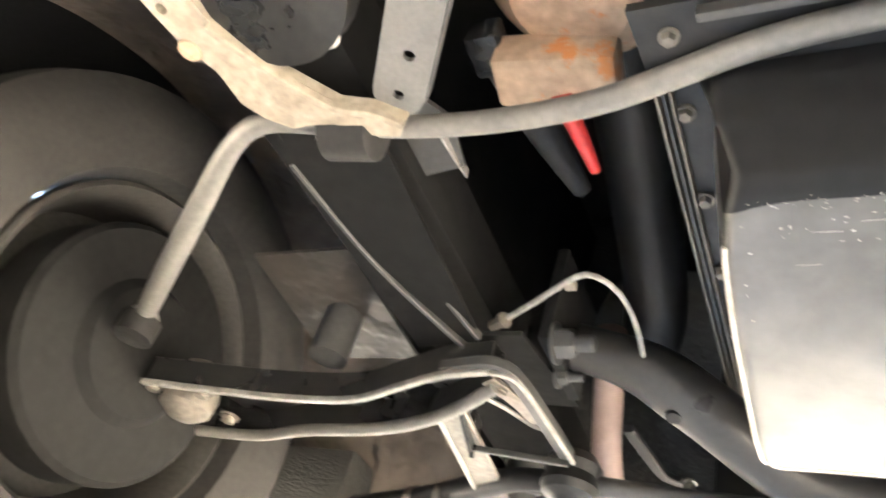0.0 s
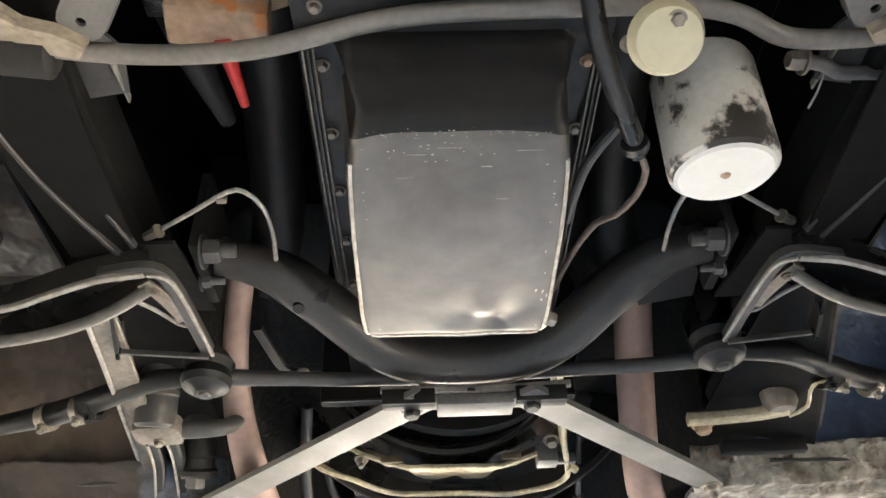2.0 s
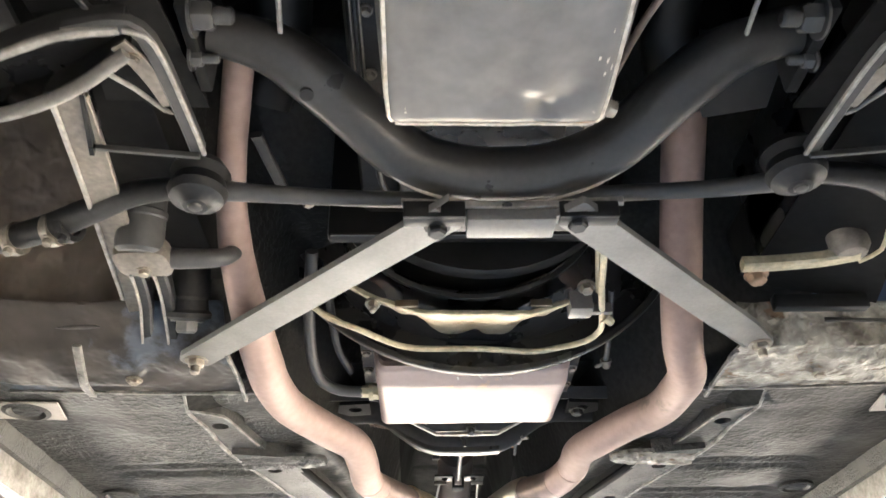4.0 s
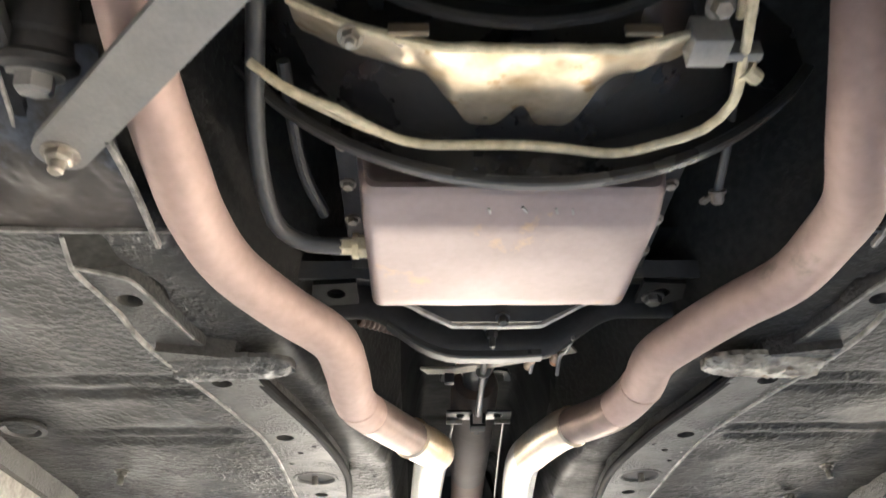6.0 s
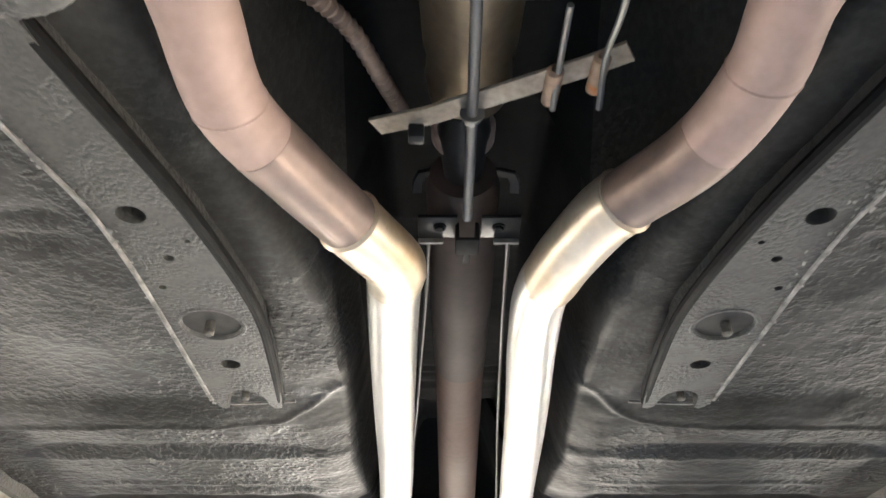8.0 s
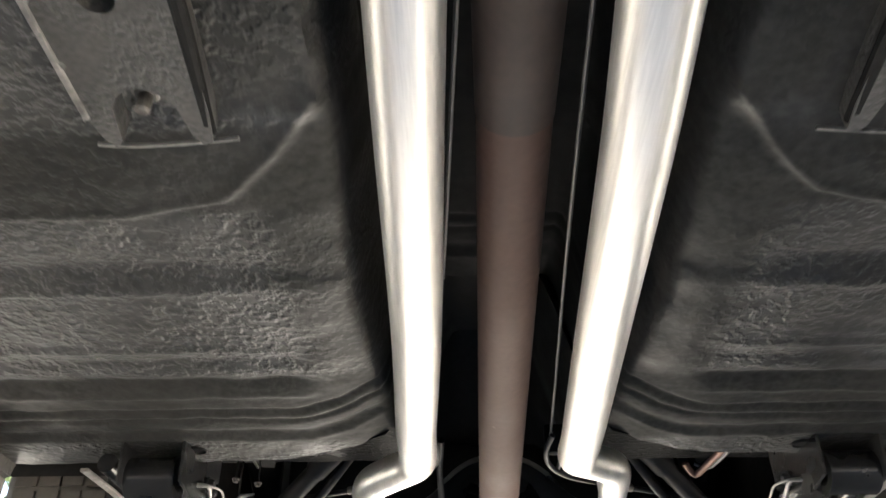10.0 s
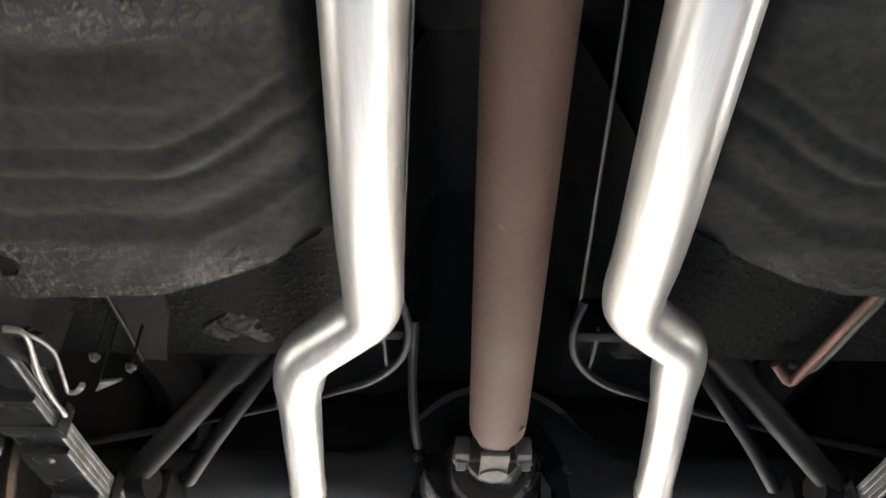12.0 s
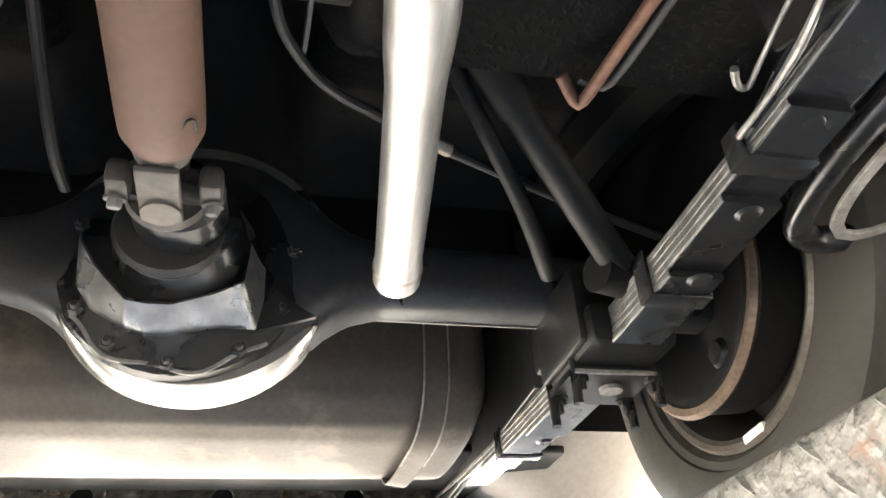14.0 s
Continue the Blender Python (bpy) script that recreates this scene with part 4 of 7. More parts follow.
cm = thing("crossmember", (0, 0.3, 1.65), "dark grey bowed tubular engine crossmember", "crossmember")
cpts = [(-0.262, 0.249, 1.725), (-0.235, 0.254, 1.72), (-0.2, 0.266, 1.712), (-0.155, 0.299, 1.694), (-0.1, 0.349, 1.672), (-0.05, 0.37, 1.665), (0, 0.374, 1.664), (0.05, 0.368, 1.666), (0.1, 0.344, 1.674), (0.15, 0.294, 1.696), (0.19, 0.262, 1.712), (0.225, 0.25, 1.72), (0.25, 0.246, 1.725)]
part("tube", tube(cpts, lambda u: 0.0215 + 0.0055 * step(0.03, 0.16, min(u, 1 - u)), 22), CROSS, cm)
# The worn seam's pale colour also stands in for the tube's highlight.
part("seam", strip([(x, y + 0.0125, z - 0.0238) for x, y, z in cpts[3:-3]], 0.004, 0.006), CHIP, cm, "worn seam, brightened for the highlight along the tube")
part("drain_hole", lathe([(0.0001, -0.0008), (0.0062, -0.0008), (0.0062, 0.004), (0.0001, 0.004)], (-0.1805, 0.2765, 1.6775), along((0.1, -0.3, -1)), 14), RUBBER, cm, "dark drain hole")
for s in (-1, 1):
    x0 = -0.275 if s < 0 else 0.262
    part("end_plate", box(x0 - 0.006, x0 + 0.006, 0.20, 0.30, 1.70, 1.80, 0.003), MATTBLACK, cm)
    part("nut", bolt((x0 - s * 0.006, 0.216, 1.706), d=(-s, 0, 0), r=0.0135, h=0.018, shank=0.014), GREYPAINT, cm)
    part("stud", bolt((x0 + s * 0.004, 0.258, 1.70), d=(-s, 0, 0), r=0.008, h=0.010, shank=0.012), GREYPAINT, cm)
    if s > 0:
        part("gusset", mirror(plate3([(0.17, 0.30, 1.735), (0.262, 0.262, 1.745), (0.262, 0.345, 1.725), (0.20, 0.355, 1.72)], 0.004), s), GREASE, cm)
plt = thing("brace_bracket", (0, 0.39, 1.62), "bare steel bracket plate bolted behind the crossmember", "bracket")
part("plate", box(-0.095, 0.105, 0.374, 0.412, 1.622, 1.630, 0.002), DARK, plt)
part("spacer", box(-0.038, 0.046, 0.372, 0.404, 1.609, 1.6225, 0.002), BRACE, plt, "bright bare steel spacer")
part("lip", strip([(-0.10, 0.372, 1.629), (0.0, 0.375, 1.627), (0.11, 0.370, 1.629)], 0.006, 0.008), EDGE, plt)
for x0, x1 in ((-0.098, -0.040), (0.048, 0.104)):
    part("clamp", join(box(x0, x1, 0.367, 0.383, 1.608, 1.6125, 0.002), box(x0, x1, 0.365, 0.369, 1.608, 1.626, 0.001)), GREASE, plt, "black clamp strip over the brace end")
for x in (-0.085, 0.0, 0.085):
    part("rivet", lathe([(0.0001, -0.002), (0.004, -0.002), (0.005, 0), (0.0001, 0)], (x, 0.372, 1.626), "Z", 12), RUBBER, plt)

for s in (-1, 1):
    a = Vector((s * 0.066, 0.384 if s < 0 else 0.374, 1.617))
    b = Vector((-0.367, 0.704, 1.628) if s < 0 else (0.345, 0.662, 1.624))
    t = thing("diagonal_brace", a, "light grey flat steel brace, bolted at both ends", "brace", "diagonal braces")
    d = (b - a).normalized()
    side = d.cross(Vector((0, 0, 1))).normalized()
    w, n = 0.021, 10
    L = (b - a).length
    if s < 0:
        outl = [(-0.035, -w * 0.9), (L, -w)] + [(L + w * math.sin(q), -w * math.cos(q)) for q in [math.pi * i / n for i in range(1, n)]] + [(L, w), (-0.010, w), (-0.016, w * 0.8), (-0.016, -w * 0.85)]
    else:
        outl = [(-0.016, -w * 0.85), (-0.010, -w), (L - 0.09, -w), (L - 0.05, -w * 0.85), (L + 0.012, -w * 0.7), (L + 0.018, 0), (L + 0.006, w * 0.7), (L - 0.06, w * 1.0), (L - 0.10, w), (-0.012, w * 0.9), (-0.016, w * 0.8)]
    bm = sheet(outl, (), -0.004, 0.008)
    m = Matrix((tuple(d), tuple(side), tuple(d.cross(side)))).transposed().to_4x4()
    bar = moved(bm, Matrix.Translation(a) @ m)
    part("bar", bar, BRACE, t)
    edge = strip([a + side * (-s) * 0.0205 + Vector((0, 0, 0.008)), b + side * (-s) * 0.0205 + Vector((0, 0, 0.008))], 0.003, 0.02, False)
    part("flange", edge, GREYPAINT, t)
    part("bolt", bolt(a + Vector((0, 0.004, -0.004)), r=0.0095, h=0.011), DARK, t, "dark greasy bolt")
    part("bolt", bolt(b + Vector((0, 0, -0.004)), r=0.011, h=0.009, shank=0.008), BOLTS, t)

# lower control arms with their inner brackets
for s in (-1, 1):
    t = thing("control_arm", (s * 0.45, 0.25, 1.65), "black stamped lower control arm with bright worn flanges", "control arm", "control arms")
    fr = [(0.312, 0.190, 1.660), (0.355, 0.192, 1.656), (0.40, 0.206, 1.652), (0.46, 0.228, 1.650), (0.54, 0.227, 1.648), (0.62, 0.215, 1.646), (0.70, 0.20, 1.644)]
    rr = [(0.312, 0.213, 1.660), (0.36, 0.246, 1.656), (0.41, 0.268, 1.652), (0.47, 0.283, 1.650), (0.55, 0.290, 1.648), (0.62, 0.305, 1.646), (0.70, 0.30, 1.644)]
    part("front_lip", mirror(strip(fr, 0.007, 0.006), s), EDGE, t, "bright worn lip")
    part("rear_lip", mirror(tube(rr, 0.0062, 12), s), SWAYGREY, t, "dusty rounded lip")
    part("front_wall", mirror(strip([(x, y + 0.002, z + 0.016) for x, y, z in fr], 0.003, 0.03), s), BLACK, t)
    part("rear_wall", mirror(strip([(x, y - 0.002, z + 0.018) for x, y, z in rr], 0.003, 0.03), s), BLACK, t)
    a, b = spline(fr), spline(rr)
    n = 30
    pick = lambda l, u: l[min(len(l) - 1, int(u * (len(l) - 1)))]
    part("web", mirror(grid(n, 6, lambda u, v: pick(a, u).lerp(pick(b, u), v) + Vector((0, 0, 0.03))), s), BLACK, t)
    part("ball_joint", mirror(join(lathe([(0.0001, -0.012), (0.015, -0.01), (0.028, 0.0), (0.03, 0.02), (0.02, 0.05), (0.0001, 0.06)], (0.675, 0.245, 1.64), "Z", 20), bolt((0.64, 0.225, 1.65), r=0.008), bolt((0.64, 0.275, 1.65), r=0.008), bolt((0.70, 0.215, 1.65), r=0.008)), s), RIM, t, "dull steel ball joint with bolts")
    t2 = thing("arm_bracket", (s * 0.31, 0.25, 1.65), "black welded pivot bracket of the control arm", "bracket", "arm brackets")
    rim = [(0.352, 0.196, 1.655), (0.312, 0.188, 1.655), (0.296, 0.194, 1.655), (0.289, 0.22, 1.655), (0.284, 0.30, 1.655), (0.283, 0.335, 1.655)]
    part("rim", mirror(strip([(x + 0.003, y, z + 0.01) for x, y, z in rim], 0.014, 0.012), s), GREYPAINT, t2)
    part("rim_edge", mirror(strip([(x - 0.004, y, z + 0.002) for x, y, z in rim[1:]], 0.004, 0.004), s), EDGE, t2)
    part("lower_edge", mirror(strip([(0.283, 0.336, 1.656), (0.376, 0.331, 1.662)], 0.004, 0.006, False), s), GREYPAINT, t2)
    part("web", mirror(plate3([(0.352, 0.19, 1.70), (0.29, 0.19, 1.70), (0.283, 0.336, 1.72), (0.378, 0.332, 1.72)], 0.004), s), MATTBLACK, t2)
    part("side", mirror(plate3([(0.376, 0.331, 1.652), (0.378, 0.332, 1.69), (0.365, 0.25, 1.69), (0.362, 0.25, 1.665)], 0.004), s), BLACK, t2)
    part("inner_tab", mirror(join(strip([(0.318, 0.206, 1.662), (0.309, 0.222, 1.662), (0.300, 0.250, 1.663), (0.295, 0.276, 1.664)], 0.016, 0.004), bolt((0.309, 0.219, 1.659), r=0.004, h=0.004)), s), RIM, t2, "rust-flecked inner tab")
    part("rod", mirror(tube([(0.352, 0.238, 1.672), (0.322, 0.262, 1.668), (0.303, 0.283, 1.664), (0.292, 0.284, 1.662)], 0.0022, 8), s), EDGE, t2, "thin bright wire")

# steering linkage
link = thing("centre_link", (0, 0.42, 1.66), "black steering centre link with ball studs", "steering link")
part("rod", tube([(-0.30, 0.405, 1.670), (-0.22, 0.417, 1.672), (-0.12, 0.425, 1.672), (0, 0.425, 1.672), (0.12, 0.414, 1.671), (0.22, 0.402, 1.668), (0.284, 0.383, 1.664)], lambda u: 0.0085 + 0.003 * abs(2 * u - 1) ** 6, 14), GREYPAINT, link)
for x, y in ((-0.30, 0.397), (0.284, 0.368)):
    j = part("ball_stud", lathe([(0.0001, -0.018), (0.012, -0.017), (0.017, -0.011), (0.026, -0.008), (0.0295, 0.0), (0.026, 0.012), (0.030, 0.022), (0.022, 0.034), (0.0001, 0.036)], (x, y, 1.660), "Z", 24), DARK, link, "greasy rubber-booted ball stud")
    part("cap", lathe([(0.0001, -0.003), (0.006, -0.002), (0.008, 0.001), (0.0001, 0.001)], (x, y, 1.6425), "Z", 14), CROSS, j)
for s in (-1, 1):
    x0, y0 = ((-0.32, 0.40), (0.305, 0.375))[s > 0]
    t = thing("tie_rod", (x0, y0, 1.66), "black tie rod with a clamped adjuster sleeve", "tie rod", "tie rods")
    pts = [(s * abs(x0), y0, 1.668), (s * 0.37, y0 + 0.015, 1.672), (s * 0.43, y0 + 0.05, 1.674), (s * 0.50, y0 + 0.085, 1.672), (s * 0.62, y0 + 0.12, 1.668)]
    part("rod", tube(pts, lambda u: 0.011 + 0.004 * math.sin(u * math.pi) , 14), DARK, t)
    for u in (0.44, 0.5, 0.66):
        p = Vector((s * (abs(x0) + u * 0.30), y0 + 0.02 + 0.11 * u, 1.670))
        part("clamp", join(lathe([(0.012, -0.005), (0.0185, -0.005), (0.0185, 0.005), (0.012, 0.005)], p, along((s, 0.4, 0)), 16, True), bolt(p + Vector((0, -0.006, -0.017)), d=(0, -0.3, -1), r=0.005, h=0.008)), BOLTS if u > 0.45 else DARK, t)

pit = thing("idler_arm", (-0.37, 0.48, 1.66), "grey cast idler arm and its bracket", "idler arm")
part("hub", lathe([(0.0001, -0.004), (0.020, -0.004), (0.0245, 0.0), (0.0255, 0.006), (0.0245, 0.034), (0.026, 0.036), (0.026, 0.042), (0.024, 0.044), (0.023, 0.075), (0.0001, 0.078)], (-0.384, 0.492, 1.655), along((0.05, -0.35, 1)), 26), GREYPAINT, pit)
part("foot", loft([[(-0.384 + w * math.copysign(abs(math.cos(a)) ** 0.5, math.cos(a)), 0.512 + d * math.copysign(abs(math.sin(a)) ** 0.5, math.sin(a)), z) for a in [2 * math.pi * k / 24 for k in range(24)]] for w, d, z in ((0.022, 0.018, 1.646), (0.029, 0.025, 1.648), (0.030, 0.027, 1.655), (0.029, 0.026, 1.668), (0.024, 0.022, 1.672))]), RIM, pit, "bright worn lower edge")
part("arm", tube([(-0.372, 0.516, 1.660), (-0.345, 0.518, 1.660), (-0.318, 0.521, 1.662), (-0.300, 0.527, 1.668), (-0.294, 0.548, 1.69)], lambda u: 0.0125 - 0.003 * u, 16), GREYPAINT, pit)
for q in ((-0.396, -0.400, -0.409, -0.426, -0.433), (-0.371, -0.374, -0.382, -0.394, -0.400)):
    part("leg", strip(list(zip(q, (0.525, 0.56, 0.61, 0.68, 0.72), (1.656, 1.657, 1.658, 1.654, 1.645))), 0.013, 0.018), DARK, pit)
    part("leg_edge", strip(list(zip([v - 0.006 for v in q], (0.530, 0.56, 0.61, 0.68, 0.715), (1.646, 1.647, 1.648, 1.644, 1.637))), 0.003, 0.004), EDGE, pit)
part("bolt", bolt((-0.384, 0.520, 1.646), r=0.006, h=0.007), BOLTS, pit)
cyl = thing("bump_stop", (-0.368, 0.65, 1.64), "black rubber bump stop with a steel nut under it", "bump stop")
part("body", lathe([(0.0001, -0.004), (0.020, -0.004), (0.028, 0.0), (0.0285, 0.006), (0.024, 0.010), (0.023, 0.022), (0.026, 0.026), (0.0255, 0.046), (0.023, 0.050), (0.023, 0.10), (0.0001, 0.10)], (-0.368, 0.644, 1.654), along((0.08, -0.55, 1)), 26), RUBBER, cyl)
part("nut", bolt((-0.369, 0.646, 1.650), d=(-0.05, 0.45, -1), r=0.0145, h=0.015), BRACE, cyl)
pr = thing("pitman_arm", (0.36, 0.50, 1.66), "cream zinc steering arm under the gear box", "steering arm")
part("arm", strip([(0.292, 0.545, 1.665), (0.33, 0.54, 1.664), (0.38, 0.528, 1.662), (0.415, 0.515, 1.662)], 0.018, 0.014), CREAM, pr)
part("hub", lathe([(0.0001, -0.012), (0.016, -0.01), (0.022, 0.0), (0.022, 0.035), (0.0001, 0.04)], (0.405, 0.512, 1.667), "Z", 18), RIM, pr)
part("clip", tube([(0.418, 0.525, 1.656), (0.432, 0.50, 1.656), (0.425, 0.455, 1.662), (0.46, 0.445, 1.664)], 0.0025, 8), CREAM, pr)
part("bolt", bolt((0.325, 0.585, 1.675), r=0.011, h=0.012), RUST, pr)
gear = thing("steering_gear", (0.40, 0.5, 1.7), "black steering gear housing on the frame", "steering gear")
part("housing", box(0.335, 0.415, 0.40, 0.60, 1.702, 1.86, 0.012), BLACK, gear)
part("side_panel", plate3([(0.387, 0.279, 1.668), (0.48, 0.58, 1.665), (0.43, 0.58, 1.75), (0.40, 0.279, 1.75)], 0.004), VOIDBLACK, gear)
part("bottom_panel", plate3([(0.335, 0.285, 1.70), (0.390, 0.281, 1.672), (0.482, 0.582, 1.668), (0.50, 0.645, 1.668), (0.335, 0.645, 1.70)], 0.003), VOIDBLACK, gear)
part("foot", box(0.36, 0.48, 0.625, 0.64, 1.652, 1.672, 0.003), DARK, gear)

# sway bar, its brackets and what hangs at the very front
sway = thing("sway_bar", (0, -0.05, 1.66), "dull grey steel front sway bar", "sway bar")
half = [(0.68, 0.145, 1.683), (0.60, 0.082, 1.69), (0.52, 0.02, 1.70), (0.458, -0.028, 1.712), (0.42, -0.043, 1.718), (0.37, -0.033, 1.72), (0.31, -0.021, 1.72), (0.245, -0.016, 1.72), (0.178, -0.020, 1.72)]
part("bar", tube([(-x, y, z) for x, y, z in half] + [(-0.128, -0.032, 1.72), (-0.084, -0.044, 1.72), (-0.031, -0.051, 1.72), (0.06, -0.054, 1.72), (0.15, -0.054, 1.72), (0.20, -0.044, 1.72)] + [(x, y - 0.006 * (x < 0.3), z) for x, y, z in half[-2::-1]], lambda u: 0.0082 + 0.0026 * step(0.55, 0.8, abs(2 * u - 1)) + 0.006 * (abs(2 * u - 1) > 0.985), 16), SWAYGREY, sway)
for s in (-1, 1):
    part("end_link", mirror(join(lathe([(0.0001, -0.012), (0.02, -0.01), (0.02, 0.012), (0.0001, 0.014)], (0.675, 0.142, 1.668), "Z", 18)), s), RUBBER, sway)
    t = thing("sway_bar_bracket", (s * 0.29, -0.1, 1.65), "dusty beige steel bracket with a rubber bushing", "bracket", "sway bar brackets")
    ol = [(0.444, -0.20), (0.429, -0.125), (0.416, -0.098), (0.414, -0.070), (0.403, -0.055), (0.386, -0.043), (0.372, -0.044), (0.352, -0.042), (0.336, -0.030), (0.309, -0.024), (0.298, -0.037), (0.318, -0.052), (0.34, -0.059), (0.366, -0.088), (0.396, -0.133), (0.408, -0.20)]
    part("plate", mirror(sheet(ol, [(0.425, -0.15, 0.004)], 1.706, 0.008), s), BEIGE, t)
    part("rear_lip", mirror(strip([(0.300, -0.036, 1.706), (0.32, -0.050, 1.706), (0.343, -0.058, 1.706), (0.37, -0.09, 1.706), (0.398, -0.133, 1.706)], 0.005, 0.012), s), BEIGE, t)
    part("bushing", mirror(lathe([(0.0001, -0.022), (0.016, -0.022), (0.022, -0.018), (0.022, 0.018), (0.016, 0.022), (0.0001, 0.022)], (0.352, -0.024, 1.720), along((1, -0.15, 0)), 20), s), RUBBER, t)
    part("rust_mark", mirror(lathe([(0.0001, -0.001), (0.008, -0.001), (0.009, 0.001), (0.0001, 0.001)], (0.425, -0.118, 1.7055), "Z", 14), s), RUST, t)
    t = thing("radiator_support_bar", (s * 0.22, -0.2, 1.65), "grey flat steel support bar with round holes", "support bar", "support bars")
    d = Vector((-0.05, -0.075, 0)).normalized()
    o = Vector((0.300, -0.052, 1.716))
    k = Vector((d.y, -d.x, 0))
    w, L = 0.0175, 0.22
    oo = [(L, -w), (L, w), (0, w)] + [(-w * math.sin(q), w * math.cos(q)) for q in [math.pi * i / 8 for i in range(1, 8)]] + [(0, -w)]
    bm = sheet(oo, [(0.0, 0.0, 0.004), (0.034, 0.002, 0.0042), (0.12, 0, 0.006)], -0.002, 0.004)
    m = Matrix((tuple(d), tuple(k), (0, 0, d.x * k.y - d.y * k.x))).transposed().to_4x4()
    part("bar", mirror(moved(bm, Matrix.Translation(o) @ m), s), BRACE, t)
    part("flange", mirror(strip([o + k * w + Vector((0, 0, 0.008)), o + d * L + k * w + Vector((0, 0, 0.008))], 0.003, 0.016, False), s), GREYPAINT, t)
    rp = thing("frame_plate", (s * 0.28, 0.0, 1.7), "dark frame horn plate with a hole and a bright edge", "frame plate", "frame plates")
    part("plate", mirror(sheet([(0.42, -0.02), (0.305, -0.02), (0.292, 0.0), (0.30, 0.045), (0.36, 0.055), (0.42, 0.03)], [(0.318, 0.008, 0.0055)], 1.748, 0.004), s), GREYPAINT, rp)
    part("edge", mirror(strip([(0.302, -0.002, 1.742), (0.303, 0.03, 1.748), (0.306, 0.06, 1.757)], 0.002, 0.008), s), EDGE, rp)

horn = thing("damper_pulley", (-0.30, -0.19, 1.68), "black rubber-edged pulley with a bright nut", "pulley")
part("wheel", lathe([(0.0001, -0.012), (0.022, -0.012), (0.03, -0.004), (0.046, -0.004), (0.05, 0.006), (0.044, 0.016), (0.05, 0.03), (0.0001, 0.034)], (-0.352, -0.135, 1.745), along((0.1, -0.2, -1)), 28), BLACK, horn)
part("nut", bolt((-0.340, -0.098, 1.728), d=(0, 0.2, -1), r=0.009, h=0.01), WHITECLEAN, horn)
alt = thing("alternator", (-0.20, -0.08, 1.74), "rust-tinted cast housing with a brown terminal block", "alternator")
part("housing", lathe([(0.0001, -0.02), (0.04, -0.018), (0.062, 0.0), (0.066, 0.03), (0.06, 0.06), (0.0001, 0.06)], (-0.195, -0.055, 1.80), along((0.15, -0.1, 1)), 28), RUST, alt)
part("block", moved(box(-0.042, 0.042, -0.02, 0.02, -0.016, 0.016, 0.004), pose(-0.215, -0.010, 1.775, 0, 0, 8)), RUST, alt, "brown terminal block")
part("foot", box(-0.275, -0.25, -0.045, -0.01, 1.775, 1.80, 0.004), BLACK, alt)
red = thing("red_lever", (-0.20, 0.03, 1.77), "red plastic tube beside a dark hose", "tube")
part("tube", tube([(-0.212, 0.000, 1.757), (-0.209, 0.035, 1.758), (-0.207, 0.072, 1.760)], lambda u: 0.0075 - 0.003 * u, 12), RED, red)
part("hose", tube([(-0.255, -0.01, 1.80), (-0.25, 0.05, 1.795), (-0.235, 0.12, 1.79)], lambda u: 0.022 - 0.014 * u, 14), RUBBER, red, "dark tapering hose")

filt = thing("oil_filter", (0.20, 0.05, 1.66), "white spin-on oil filter smeared with black oil", "oil filter")
fa = Vector((0.206, 0.072, 1.662))
fd = Vector((0.0, -0.16, 1)).normalized()
part("can", lathe([(0.0001, 0.002), (0.010, 0.002), (0.011, 0.0), (0.041, 0.0), (0.046, 0.004), (0.047, 0.012), (0.0465, 0.105), (0.044, 0.112), (0.0001, 0.112)], fa, along(fd), 36), WHITE, filt)
part("end", lathe([(0.0001, -0.002), (0.0395, -0.002), (0.0425, 0.0006), (0.0001, 0.001)], fa, along(fd), 32), WHITECLEAN, filt, "clean white domed end")
part("dimple", lathe([(0.0001, -0.004), (0.003, -0.0038), (0.0045, -0.002), (0.0001, -0.001)], fa, along(fd), 12), RUST, filt)
cap = thing("fuel_pump", (0.12, -0.07, 1.68), "cream zinc fuel pump cover with a bolt on top", "fuel pump")
part("cover", lathe([(0.0001, -0.008), (0.019, -0.007), (0.0255, -0.001), (0.0275, 0.006), (0.023, 0.02), (0.0001, 0.022)], (0.126, -0.062, 1.672), along((-0.1, -0.55, -1)), 30), PUMP, cap)
for q in range(3):
    part("screw", bolt((0.126 + 0.025 * math.cos(q * 2.1 + 0.6), -0.062 + 0.022 * math.sin(q * 2.1 + 0.6), 1.672 + 0.010 * math.sin(q * 2.1 + 0.6)), d=(-0.1, -0.55, -1), r=0.005), BOLTS, cap)
part("neck", lathe([(0.0001, 0), (0.008, 0), (0.008, 0.02), (0.0001, 0.02)], (0.122, -0.10, 1.685), along((0, -0.5, 0.2)), 14), BOLTS, cap)
hose = thing("fuel_hose", (0.11, 0, 1.69), "black braided hose running into a steel line", "hose")
part("hose", tube([(0.070, -0.10, 1.70), (0.080, -0.06, 1.69), (0.098, -0.015, 1.684), (0.122, 0.035, 1.678), (0.132, 0.060, 1.675)], 0.0085, 14), BLACK, hose)
part("clamp", lathe([(0.007, -0.004), (0.0115, -0.004), (0.0115, 0.004), (0.007, 0.004)], (0.128, 0.050, 1.676), along((0.4, 1, 0)), 16, True), DARK, hose)
part("line", tube([(0.132, 0.058, 1.675), (0.143, 0.08, 1.675), (0.142, 0.115, 1.678), (0.128, 0.145, 1.68), (0.113, 0.158, 1.682), (0.10, 0.21, 1.69), (0.09, 0.29, 1.70)], 0.0033, 10), SLEEVING, hose, "dull brown line")
